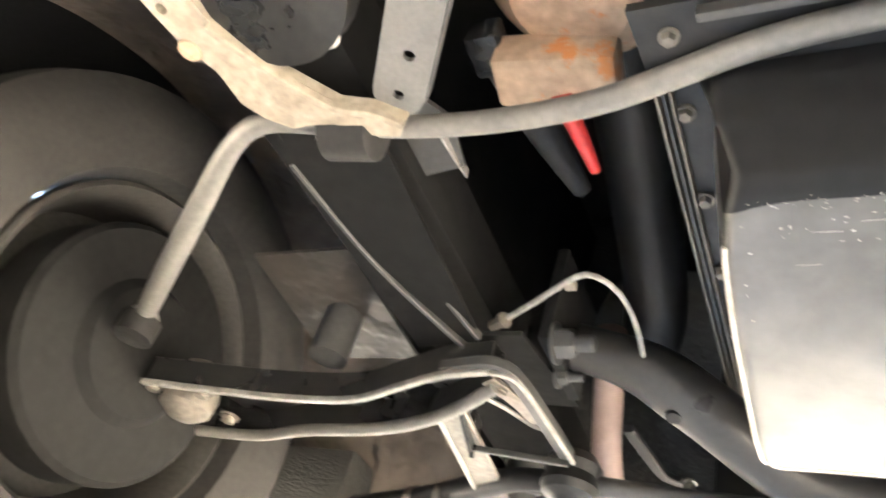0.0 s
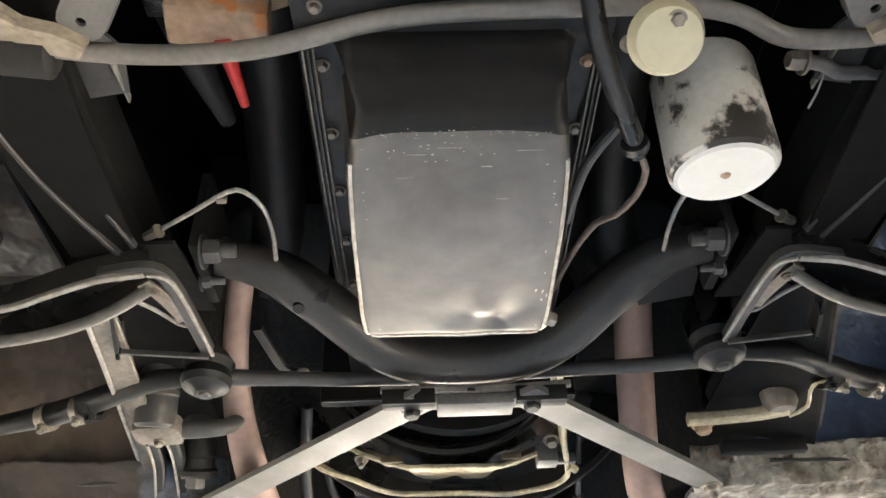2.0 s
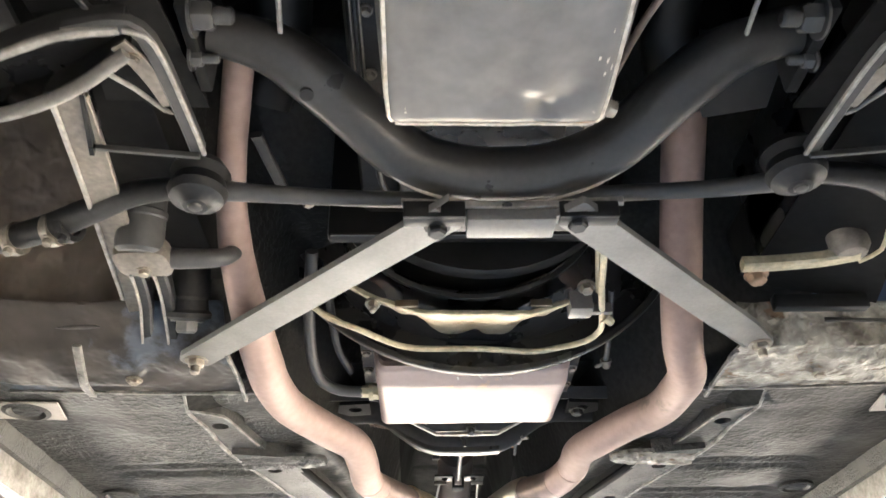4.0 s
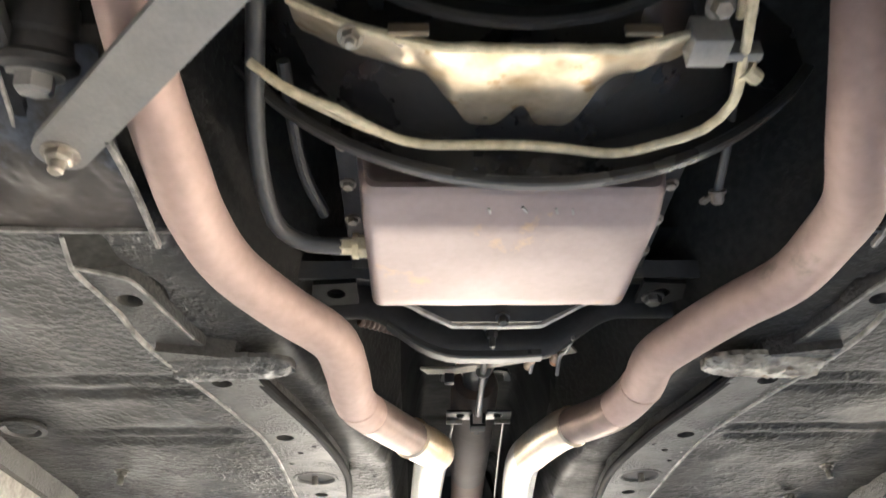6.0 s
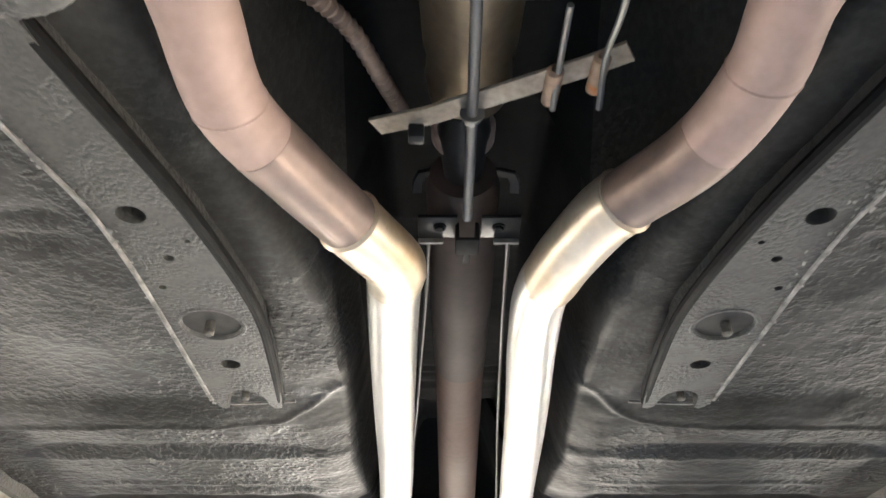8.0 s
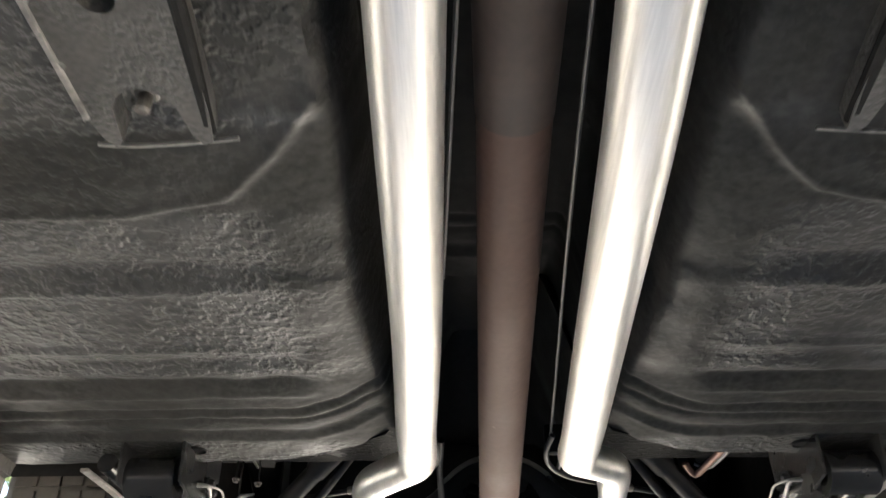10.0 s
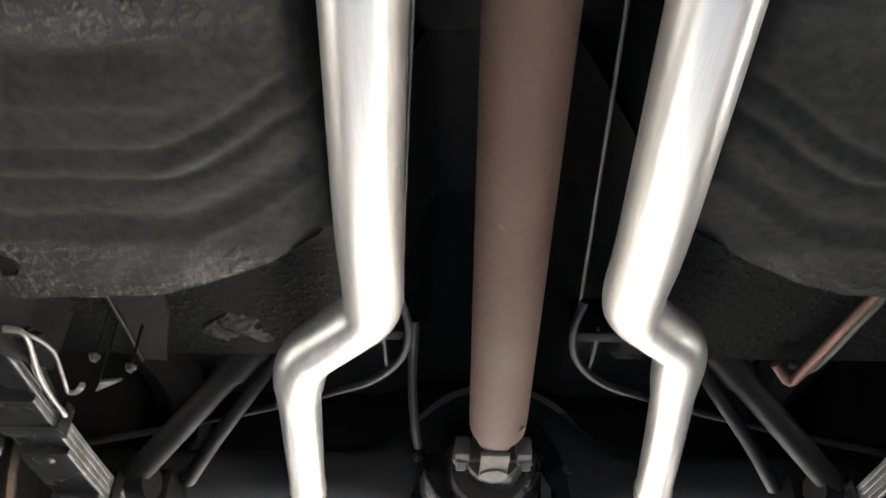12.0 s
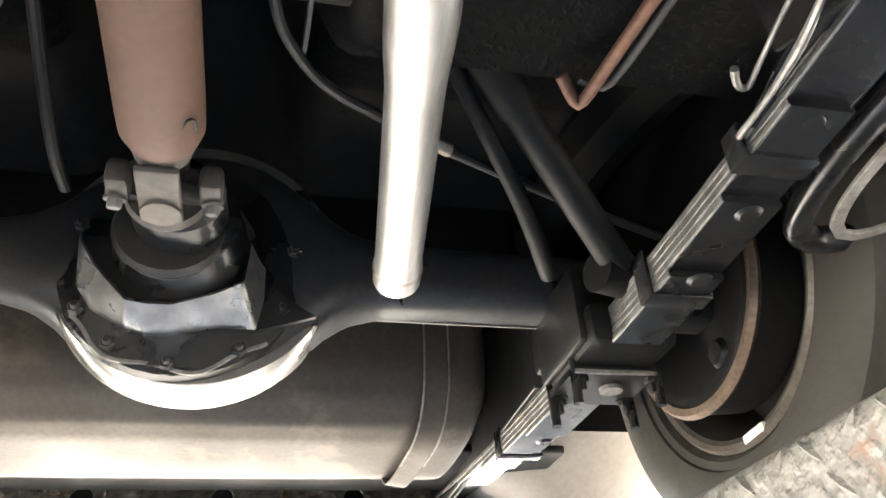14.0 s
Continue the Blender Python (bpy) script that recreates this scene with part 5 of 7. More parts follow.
part("line", tube([(0.118, 0.05, 1.70), (0.10, 0.09, 1.70), (0.093, 0.13, 1.70), (0.092, 0.18, 1.705)], 0.005, 10), GREYPAINT, hose)

ELBOW = [(0.275, 0.014, 1.735), (0.297, 0.019, 1.735), (0.310, 0.028, 1.736), (0.350, 0.031, 1.738)]
LEVER = [(-0.246, 0.38, 1.72), (-0.238, 0.431, 1.72), (-0.228, 0.478, 1.72), (-0.208, 0.489, 1.72)]
ROD = [(0.178, 0.70, 1.72), (0.182, 0.761, 1.686), (0.186, 0.815, 1.670)]
elbow = thing("hose_fitting", (0.46, 0.03, 1.74), "bright steel hose elbow with a hanging wire", "fitting")
part("elbow", tube(ELBOW, 0.0062, 12), BRACE, elbow)
part("nut", bolt(ELBOW[0], d=(-1, -0.1, 0), r=0.009, h=0.014), RIM, elbow)
part("wire", tube([Vector(ELBOW[1]) + Vector((0, 0.004, 0)), Vector(ELBOW[1]) + Vector((0.004, 0.03, 0.002)), Vector(ELBOW[1]) + Vector((0.003, 0.05, 0.002))], 0.0012, 6), EDGE, elbow)
lever = thing("linkage_lever", (-0.2, 0.34, 1.72), "small dull steel lever behind the crossmember", "lever")
part("arm", strip(LEVER, 0.012, 0.008), DARK, lever)
part("pin", bolt(LEVER[-1], d=(0.3, 0, -1), r=0.007, h=0.010), RIM, lever)
rod = thing("shift_rod", (0.17, 0.8, 1.69), "thin dark shift rod with a crumpled end", "rod")
part("rod", tube(ROD, 0.0042, 10), GREYPAINT, rod)
part("end", join(bolt(ROD[-1], d=(0.1, 0.6, -0.5), r=0.006, h=0.012), strip([ROD[-1], Vector(ROD[-1]) + Vector((-0.010, 0.012, -0.004)), Vector(ROD[-1]) + Vector((-0.014, 0.004, -0.006))], 0.006, 0.003)), RIM, rod)
for s in (-1, 1):
    t = thing("brake_line", (s * 0.25, 0.17, 1.71), "thin bent steel brake line with end fittings", "brake line", "brake lines")
    q = [(0.300, 0.178, 1.705), (0.262, 0.152, 1.705), (0.228, 0.128, 1.705), (0.212, 0.128, 1.705), (0.199, 0.15, 1.705), (0.196, 0.19, 1.706), (0.20, 0.235, 1.708)]
    part("line", mirror(tube(q, 0.0024, 8), s), EDGE, t)
    part("fitting", mirror(bolt((0.304, 0.181, 1.705), d=(0.8, 0.5, 0), r=0.0052, h=0.018), s), RIM, t)
    part("clip", mirror(box(0.230, 0.240, 0.134, 0.142, 1.702, 1.710, 0.002), s), RIM, t)
    f = thing("wheel_with_drum", (s * 0.72, 0.2, RUN_TOP), "dusty black tyre on a steel rim with a brake drum", "wheel", "wheels")
    tyre_prof = [(0.185, 0.045), (0.20, -0.02), (0.235, -0.035), (0.275, -0.03), (0.302, -0.012), (0.308, 0.02), (0.309, 0.08), (0.308, 0.14), (0.302, 0.17), (0.26, 0.185), (0.20, 0.17), (0.185, 0.12)]
    part("tyre", mirror(lathe(tyre_prof, (0.75, 0.2, RUN_TOP + 0.309), "X", 56, True), s), DARKTYRE, f)
    part("rim", mirror(lathe([(0.188, 0.0), (0.182, -0.004), (0.176, 0.004), (0.168, 0.03), (0.160, 0.10), (0.001, 0.11), (0.001, 0.116), (0.166, 0.106), (0.19, 0.012)], (0.75, 0.2, RUN_TOP + 0.309), "X", 48, True), s), DARKRIM, f)
    part("drum", mirror(lathe([(0.0001, -0.02), (0.07, -0.02), (0.08, -0.008), (0.135, -0.004), (0.142, 0.004), (0.142, 0.06), (0.0001, 0.06)], (0.74, 0.2, RUN_TOP + 0.309), "X", 40), s), MATTBLACK, f)
    sp = thing("coil_spring", (s * 0.50, 0.24, 1.80), "dark coil spring and damper in the tower", "spring", "coil springs")
    part("coil", mirror(tube([(0.50 + 0.05 * math.cos(a), 0.22 + 0.05 * math.sin(a), 1.82 + 0.012 * a) for a in [i * 0.5 for i in range(60)]], 0.008, 8, False), s), DARK, sp)
    part("damper", mirror(tube([(0.50, 0.22, 1.69), (0.50, 0.22, 2.1)], 0.02, 14, False), s), GREYPAINT, sp)


# ---- exhaust ----
EXL = [(-0.256, 0.311, 1.786), (-0.285, 0.445, 1.73), (-0.296, 0.536, 1.701), (-0.294, 0.597, 1.671), (-0.292, 0.681, 1.65), (-0.29, 0.742, 1.639), (-0.288, 0.802, 1.634), (-0.275, 0.883, 1.632), (-0.235, 0.965, 1.63), (-0.19, 1.029, 1.624), (-0.179, 1.098, 1.616), (-0.173, 1.179, 1.608), (-0.14, 1.256, 1.61), (-0.095, 1.348, 1.615), (-0.071, 1.405, 1.621)]
EXR = [(0.235, 0.469, 1.837), (0.241, 0.54, 1.779), (0.247, 0.597, 1.733), (0.253, 0.654, 1.678), (0.264, 0.71, 1.642), (0.285, 0.773, 1.63), (0.293, 0.844, 1.636), (0.284, 0.915, 1.635), (0.249, 0.976, 1.635), (0.213, 1.033, 1.63), (0.189, 1.095, 1.629), (0.187, 1.163, 1.623), (0.162, 1.239, 1.617), (0.109, 1.331, 1.625), (0.088, 1.389, 1.626)]
TAILL = [(-0.071, 1.405, 1.621), (-0.075, 1.463, 1.633), (-0.08, 1.554, 1.635), (-0.087, 1.744, 1.631), (-0.097, 2.055, 1.626), (-0.11, 2.304, 1.62), (-0.113, 2.403, 1.62), (-0.119, 2.451, 1.622), (-0.153, 2.496, 1.623), (-0.187, 2.535, 1.621), (-0.202, 2.588, 1.62), (-0.213, 2.685, 1.623), (-0.2365, 2.925, 1.625)]
TAILR = [(0.086, 1.399, 1.626), (0.071, 1.47, 1.629), (0.072, 1.576, 1.622), (0.082, 1.752, 1.614), (0.096, 2.06, 1.609), (0.108, 2.309, 1.608), (0.113, 2.408, 1.618), (0.124, 2.456, 1.629), (0.155, 2.502, 1.638), (0.187, 2.543, 1.642), (0.197, 2.61, 1.637), (0.209, 2.712, 1.627), (0.2305, 2.897, 1.618)]
for s, head, tail in ((-1, EXL, TAILL), (1, EXR, TAILR)):
    t = thing("exhaust_pipe", (s * 0.2, 1.4, 1.6), "exhaust pipe, heat-tinted pink brown in front and bright silver behind", "exhaust pipe", "exhaust pipes")
    part("head_pipe", tube(head, (lambda u: 0.0155 + 0.0107 * step(0.08, 0.45, u)) if s < 0 else 0.0262, 24), HEADER, t, "matt pinkish brown head pipe")
    part("tail_pipe", tube(tail, lambda u: 0.0272 - 0.0037 * step(0.76, 0.82, u) + (0.0010 if u > 0.975 else 0.0), 26, hollow=0.002), SILVER, t, "bright aluminised tail pipe")
    a, b = Vector(head[-3]).lerp(Vector(head[-2]), 0.75), Vector(tail[0])
    part("sleeve", tube([a, Vector(head[-2]), b, Vector(tail[1]).lerp(b, 0.3)], lambda u: 0.0284 - 0.0008 * (u > 0.92), 24), SLEEVE, t, "straw and brown tinted slip joint")
    d = Vector(tail[-1]) - Vector(tail[-2])
    part("tip_ring", lathe([(0.0236, -0.003), (0.0256, -0.001), (0.0256, 0.002), (0.0236, 0.004)], Vector(tail[-1]) - d.normalized() * 0.022, along(d), 26, True), SLEEVE, t, "stained ring near the open end")
    d = Vector(head[-2]) - a
    run = spline(head)
    part("scorched_end", tube(run[int(len(run) * 0.82):-2], 0.02655, 24, False), BURNT, t, "scorched dark end of the head pipe")
    part("weld", lathe([(0.0262, -0.003), (0.0298, 0.0), (0.0262, 0.003)], a, along(d), 24, True), SLEEVE, t)
    w = Vector(head[-4])
    part("weld", lathe([(0.0255, -0.002), (0.0272, 0.0), (0.0255, 0.002)], w + Vector((0, 0, 0)), along(Vector(head[-4]) - Vector(head[-5])), 24, True), HEADER, t)

# ---- transmission ----
tr = thing("transmission", (0, 0.9, 1.7), "dark cast transmission with its bell housing", "transmission")
CX = -0.004
part("bell", lathe([(0.0001, 0.0), (0.185, 0.0), (0.185, 0.02), (0.16, 0.06), (0.165, 0.12), (0.19, 0.185), (0.0001, 0.19)], (CX, 0.555, 1.85), "Y", 48), GREASE, tr)
part("rear_rim", strip([(0.004 + 0.315 * math.sin(a), 0.737, 1.9345 - 0.315 * math.cos(a)) for a in [-0.95 + 0.095 * i for i in range(21)]], 0.010, 0.010), CROSS, tr, "thin grey flange rim")
part("ring_gear", lathe([(0.1705, -0.003), (0.1765, -0.003), (0.1765, 0.003), (0.1705, 0.003)], (-0.016, 0.60, 1.828), "Y", 64, True), CROSS, tr, "dull ring gear edge")


def lower_bell(u, v):
    """The dark skirt from the ring gear down to the flange rim."""
    a = -1.0 + 2.0 * u
    if v > 0.95:
        return (0.004 + 0.306 * math.sin(a), 0.743, 1.9295 - 0.306 * math.cos(a))
    k = v / 0.95
    r, x, z = 0.176 + 0.130 * k, -0.016 + 0.020 * k, 1.846 + 0.128 * k
    return (x + r * math.sin(a), 0.615 + 0.125 * k, z - 0.0055 * k - r * math.cos(a))


part("lower_bell", grid(40, 20, lower_bell, (0, 0.002, 0.004)), BLACK, tr, "gloss black lower bell housing", 60)


def cover(u, v):
    """From the lip backwards and a little up, with two lobes; the wings roll up into the dark."""
    x = -0.185 + 0.305 * u
    lip = lerp_table([(-0.19, 1.688), (-0.139, 1.658), (-0.081, 1.637), (0.052, 1.635), (0.103, 1.652), (0.13, 1.668)], x)
    lobes = max(math.exp(-((x + 0.040) / 0.021) ** 4), math.exp(-((x - 0.016) / 0.021) ** 4))
    centre = step(-0.090, -0.064, x) * (1 - step(0.034, 0.060, x))
    dent = math.exp(-((x + 0.105) / 0.012) ** 2) + math.exp(-((x - 0.072) / 0.012) ** 2)
    back = v * (0.056 + centre * (0.018 + 0.036 * lobes))
    roll = 0.20 + 0.06 * v + 0.30 * (1 - centre) * v
    return (x, 0.607 + back + 0.0015 * noise.noise((x * 40, v * 4, 1)), lip + roll * back - 0.005 * dent * math.exp(-((v - 0.6) / 0.25) ** 2) + 0.001 * noise.noise((x * 90, v * 5, 2)))


part("inspection_cover", grid(96, 20, cover, (0, 0.001, 0.003)), COVER, tr, "bright stained inspection cover", 60)
part("cover_lip", strip([Vector(cover(i / 30, 0)) + Vector((0, 0, 0.001)) for i in range(31)], 0.006, 0.006), CREAM, tr, "yellowed upper lip")
for x0, x1 in ((-0.112, -0.084), (0.050, 0.076)):
    part("cover_tab", box(x0, x1, 0.596, 0.600, 1.641, 1.650, 0.001), TAILALLOY, tr, "olive locating tab")
for x, y, z in ((-0.139, 0.612, 1.654),):
    part("cover_bolt", bolt((x, y, z), d=(0, -0.3, -1), r=0.007, h=0.009, shank=0.004), BOLTS, tr)
part("case", join(lathe([(0.0001, 0), (0.15, 0), (0.14, 0.10), (0.12, 0.26), (0.0001, 0.28)], (CX, 0.755, 1.82), "Y", 36)), DARK, tr)
part("tail_housing", lathe([(0.0001, 0), (0.06, 0), (0.05, 0.10), (0.042, 0.26), (0.038, 0.28), (0.04, 0.30), (0.036, 0.33), (0.0001, 0.335)], (CX, 1.0, 1.765), "Y", 30), TAILALLOY, tr, "dull aluminium tail housing")


part("seal_collar", lathe([(0.020, 0.0), (0.030, 0.001), (0.0315, 0.005), (0.0315, 0.022), (0.029, 0.027), (0.020, 0.028)], (CX - 0.003, 1.360, 1.757), "Y", 32, True), COLLAR, tr, "pale brown seal collar")


def tpan(u, v):
    prof = [(0.802, 1.700, 0.134), (0.788, 1.665, 0.132), (0.780, 1.655, 0.130), (0.779, 1.648, 0.1315), (0.785, 1.6437, 0.1355), (0.822, 1.6355, 0.1365), (0.830, 1.635, 0.136), (0.90, 1.6355, 0.1355), (0.972, 1.637, 0.1355), (0.980, 1.640, 0.1355), (0.986, 1.65, 0.1355), (0.991, 1.70, 0.138)]
    t = u * (len(prof) - 1)
    i = min(int(t), len(prof) - 2)
    y, z, w = [prof[i][k] + (prof[i + 1][k] - prof[i][k]) * (t - i) for k in range(3)]
    q = v * 2 - 1
    e = abs(q)
    if e < 0.8:
        x, lift = (w - 0.010) * e / 0.8, 0.0
    elif e < 0.9:
        a = (e - 0.8) / 0.1 * math.pi / 2
        x, lift = w - 0.010 + 0.010 * math.sin(a), 0.010 * (1 - math.cos(a))
    else:
        k = (e - 0.9) / 0.1
        x, lift = w + 0.006 * k, 0.010 + k * max(0.0, 1.69 - z)
    return (CX - 0.004 + math.copysign(x, q), y, min(1.70, z + lift) + 0.0006 * noise.noise((x * 30, y * 30, 2)))


tp = thing("transmission_pan", (CX, 0.88, 1.64), "dull silver transmission pan with faint rust stains", "transmission pan")
part("pan", grid(66, 60, tpan), TPAN, tp, "", 45)
part("flange", box(CX - 0.165, CX + 0.165, 0.74, 1.0, 1.698, 1.704, 0.002), DARK, tp)
for s in (-1, 1):
    for y in (0.78, 0.84, 0.90, 0.96):
        part("bolt", bolt((CX + s * 0.157, y, 1.698), r=0.006, h=0.006), BOLTS, tp)
for x, y, w in ((0.0, 0.798, 0.012), (0.03, 0.80, 0.006), (0.045, 0.801, 0.004), (-0.03, 0.80, 0.004)):
    part("scratch", strip([(x, y, 1.6404), (x + w * 0.4, y + 0.006, 1.6392)], 0.002, 0.003, False), EDGE, tp)
part("fitting", join(lathe([(0.0001, 0), (0.012, 0), (0.012, 0.014), (0.009, 0.014), (0.009, 0.03), (0.0001, 0.03)], (-0.140, 0.885, 1.655), along((-1, 0, 0)), 6), lathe([(0.0001, 0), (0.013, 0), (0.013, 0.006), (0.0001, 0.006)], (-0.152, 0.885, 1.655), along((-1, 0, 0)), 18)), CREAM, tp, "brass line fitting")
pl = thing("filler_tube", (-0.23, 0.86, 1.68), "dark steel filler tube elbowing into the pan", "tube")
part("tube", tube([(-0.168, 0.885, 1.655), (-0.20, 0.884, 1.657), (-0.225, 0.872, 1.664), (-0.236, 0.84, 1.675), (-0.236, 0.76, 1.70), (-0.225, 0.66, 1.76)], lambda u: 0.0085, 14), GREYPAINT, pl)
part("second_tube", tube([(-0.185, 0.865, 1.68), (-0.20, 0.80, 1.69), (-0.205, 0.70, 1.72)], 0.006, 10), DARK, pl)
cl = thing("cooler_line", (0, 0.7, 1.65), "yellowed zinc transmission cooler line under the bell housing", "cooler line")
part("line", tube([(-0.222, 0.664, 1.682), (-0.199, 0.673, 1.667), (-0.175, 0.684, 1.6615), (-0.155, 0.690, 1.6565), (-0.125, 0.706, 1.6495), (-0.089, 0.717, 1.6445), (-0.016, 0.7155, 1.6425), (0.026, 0.720, 1.6425), (0.069, 0.726, 1.6425), (0.104, 0.714, 1.643), (0.133, 0.697, 1.643), (0.146, 0.667, 1.643), (0.142, 0.631, 1.645), (0.130, 0.566, 1.65), (0.122, 0.50, 1.66), (0.11, 0.42, 1.68)], 0.0040, 10), CREAM, cl)
part("second_line", tube([(-0.205, 0.688, 1.682), (-0.185, 0.694, 1.672), (-0.160, 0.701, 1.662), (-0.135, 0.707, 1.653), (-0.115, 0.711, 1.648)], 0.003, 8), CREAM, cl)
part("third_line", tube([(0.134, 0.60, 1.662), (0.116, 0.50, 1.672), (0.10, 0.42, 1.69)], 0.0035, 8), CREAM, cl)
part("clamp", join(box(0.098, 0.126, 0.600, 0.626, 1.638, 1.664, 0.002), box(0.124, 0.152, 0.616, 0.624, 1.642, 1.656, 0.001)), BRACE, cl, "grey steel line clamp")
part("clamp_bolt", bolt((0.118, 0.592, 1.664), d=(0, -0.4, -1), r=0.008, h=0.01), BOLTS, cl)
part("end_nut", bolt((0.146, 0.634, 1.644), d=(0.8, 0.4, -0.4), r=0.006, h=0.012), CREAM, cl)

tc = thing("transmission_mount", (0, 1.07, 1.65), "dark bowed transmission crossmember with bright worn lips", "crossmember")
zx = lambda x: 1.655 + 0.050 * step(0.05, 0.16, abs(x + 0.005))


def beam(u, v):
    """The channel: front wall, recessed web, rounded rear flange that hangs lowest."""
    x = -0.31 + 0.62 * u
    mid = 1 - step(0.05, 0.15, abs(x + 0.005))
    ring = [(1.012, 0.004), (1.022, -0.013), (1.028, -0.012), (1.036, 0.012), (1.085, 0.014), (1.088, -0.004), (1.092, -0.014), (1.098, -0.0205), (1.105, -0.0225), (1.111, -0.0195), (1.115, -0.010), (1.116, 0.05), (1.012, 0.05)]
    t = v * (len(ring) - 1)
    i = min(int(t), len(ring) - 2)
    y, z = [ring[i][k] + (ring[i + 1][k] - ring[i][k]) * (t - i) for k in (0, 1)]
    return (x, y - 0.012 * (1 - mid), zx(x) + z)


part("beam", grid(70, 24, beam), DARK, tc, "", 50)
part("lip", strip([(-0.130, 1.016, 1.672), (-0.105, 1.019, 1.662), (-0.056, 1.024, 1.638), (0.0, 1.025, 1.6375), (0.044, 1.024, 1.638), (0.092, 1.019, 1.662), (0.118, 1.016, 1.672)], 0.007, 0.005, False), EDGE, tc, "bright worn lip")
part("rear_flange", strip([(-0.13, 1.094, zx(-0.13) - 0.016), (-0.09, 1.098, zx(-0.09) - 0.018), (-0.06, 1.101, 1.638), (-0.03, 1.102, 1.636), (0.02, 1.102, 1.636), (0.053, 1.101, 1.638)], 0.018, 0.012), CROSS, tc, "grey rounded rear flange")
part("rubber_mount_bolt", bolt((-0.008, 1.066, 1.655), r=0.007, h=0.012, shank=0.01), DARK, tc)
part("web_rib", box(-0.014, -0.002, 1.056, 1.088, 1.655, 1.668, 0.002), DARK, tc)
for s in (-1, 1):
    part("ear", mirror(sheet([(0.165, 1.01), (0.215, 1.015), (0.22, 1.05), (0.20, 1.065), (0.165, 1.06)], [(0.19, 1.036, 0.011)], 1.686, 0.006), s), VOIDBLACK, tc)
part("ear_bolt", bolt((0.183, 1.045, 1.686), r=0.010, h=0.01), STUDSTEEL, tc)
part("centre_bolt", bolt((0.0, 1.012, 1.642), d=(0, -0.3, -1), r=0.006, h=0.01), CROSS, tc)

# ---- parking brake linkage ----
eq = thing("brake_equaliser", (0.01, 1.27, 1.70), "cream steel parking brake equaliser bar with two threaded hooks", "equaliser")
part("bar", strip([(-0.088, 1.322, 1.716), (-0.060, 1.305, 1.708), (-0.04, 1.296, 1.705), (0.03, 1.262, 1.703), (0.09, 1.232, 1.701), (0.118, 1.216, 1.700)], 0.022, 0.004, False), BEIGE, eq)
part("notch", box(-0.058, -0.044, 1.306, 1.318, 1.69, 1.706, 0.002), DARK, eq)
part("hook", tube([(0.063, 1.272, 1.690), (0.063, 1.22, 1.692), (0.062, 1.16, 1.686)], 0.0028, 8), BRACE, eq)
part("hook", tube([(0.099, 1.262, 1.682), (0.096, 1.21, 1.686), (0.094, 1.15, 1.665), (0.092, 1.09, 1.655)], 0.0028, 8), BRACE, eq)
for x, y in ((0.063, 1.252), (0.098, 1.238)):
    part("coil", lathe([(0.0035, -0.022), (0.007, -0.02), (0.007, 0.02), (0.0035, 0.022)], (x - 0.002, y, 1.697), along((0.0, 1, 0.15)), 14, True), RUST, eq)
part("rod", tube([(-0.004, 1.16, 1.70), (-0.003, 1.27, 1.697), (-0.003, 1.42, 1.684)], 0.0048, 12), BRACE, eq, "steel adjuster rod")
part("rod_nut", bolt((-0.003, 1.285, 1.697), d=(0, 1, -0.05), r=0.008, h=0.01), BRACE, eq)
br = thing("cable_bracket", (0, 1.45, 1.69), "black cable guide bracket across the tunnel", "bracket")
for s in (-1, 1):
    part("wing", mirror(box(0.012, 0.052, 1.432, 1.468, 1.693, 1.697, 0.001), s), GREASE, br)
    part("foot", mirror(strip([(0.026, 1.47, 1.690), (0.052, 1.47, 1.690)], 0.004, 0.006, False), s), EDGE, br)
    part("bolt", mirror(bolt((0.03, 1.448, 1.693), r=0.005, h=0.004), s), VOIDBLACK, br)
    part("hook_lug", mirror(strip([(0.02, 1.47, 1.782), (0.05, 1.475, 1.782), (0.055, 1.50, 1.777)], 0.012, 0.006), s), DARK, br)
    part("cable", mirror(tube([(0.041, 1.47, 1.69), (0.046, 1.60, 1.693), (0.053, 1.75, 1.70), (0.068, 2.05, 1.706), (0.086, 2.35, 1.715), (0.102, 2.63, 1.72)], 0.0021, 8), s), GREYPAINT, br, "thin grey brake cable")
    part("cable_clip", mirror(lathe([(0.0001, -0.008), (0.004, -0.006), (0.004, 0.006), (0.0001, 0.008)], (0.101, 2.60, 1.72), "Y", 10), s), BRACE, br)
part("square_end", join(box(-0.014, 0.010, 1.444, 1.472, 1.674, 1.678, 0.001), box(-0.014, -0.010, 1.444, 1.472, 1.678, 1.696, 0.001), box(0.006, 0.010, 1.444, 1.472, 1.678, 1.696, 0.001)), MATTBLACK, br)
part("tongue", box(-0.006, 0.002, 1.47, 1.495, 1.678, 1.682, 0.001), VOIDBLACK, br)
rh = thing("ribbed_hose", (-0.1, 1.2, 1.72), "brown ribbed cable sleeve beside the tail housing", "hose")
ribs = spline([(-0.170, 1.13, 1.70), (-0.13, 1.16, 1.703), (-0.100, 1.21, 1.715), (-0.078, 1.29, 1.735), (-0.066, 1.345, 1.755)], 0.003)
part("hose", tube(ribs, lambda u: 0.0062 + 0.0020 * (round(u * (len(ribs) - 1)) % 2), 12, False), SLEEVING, rh)

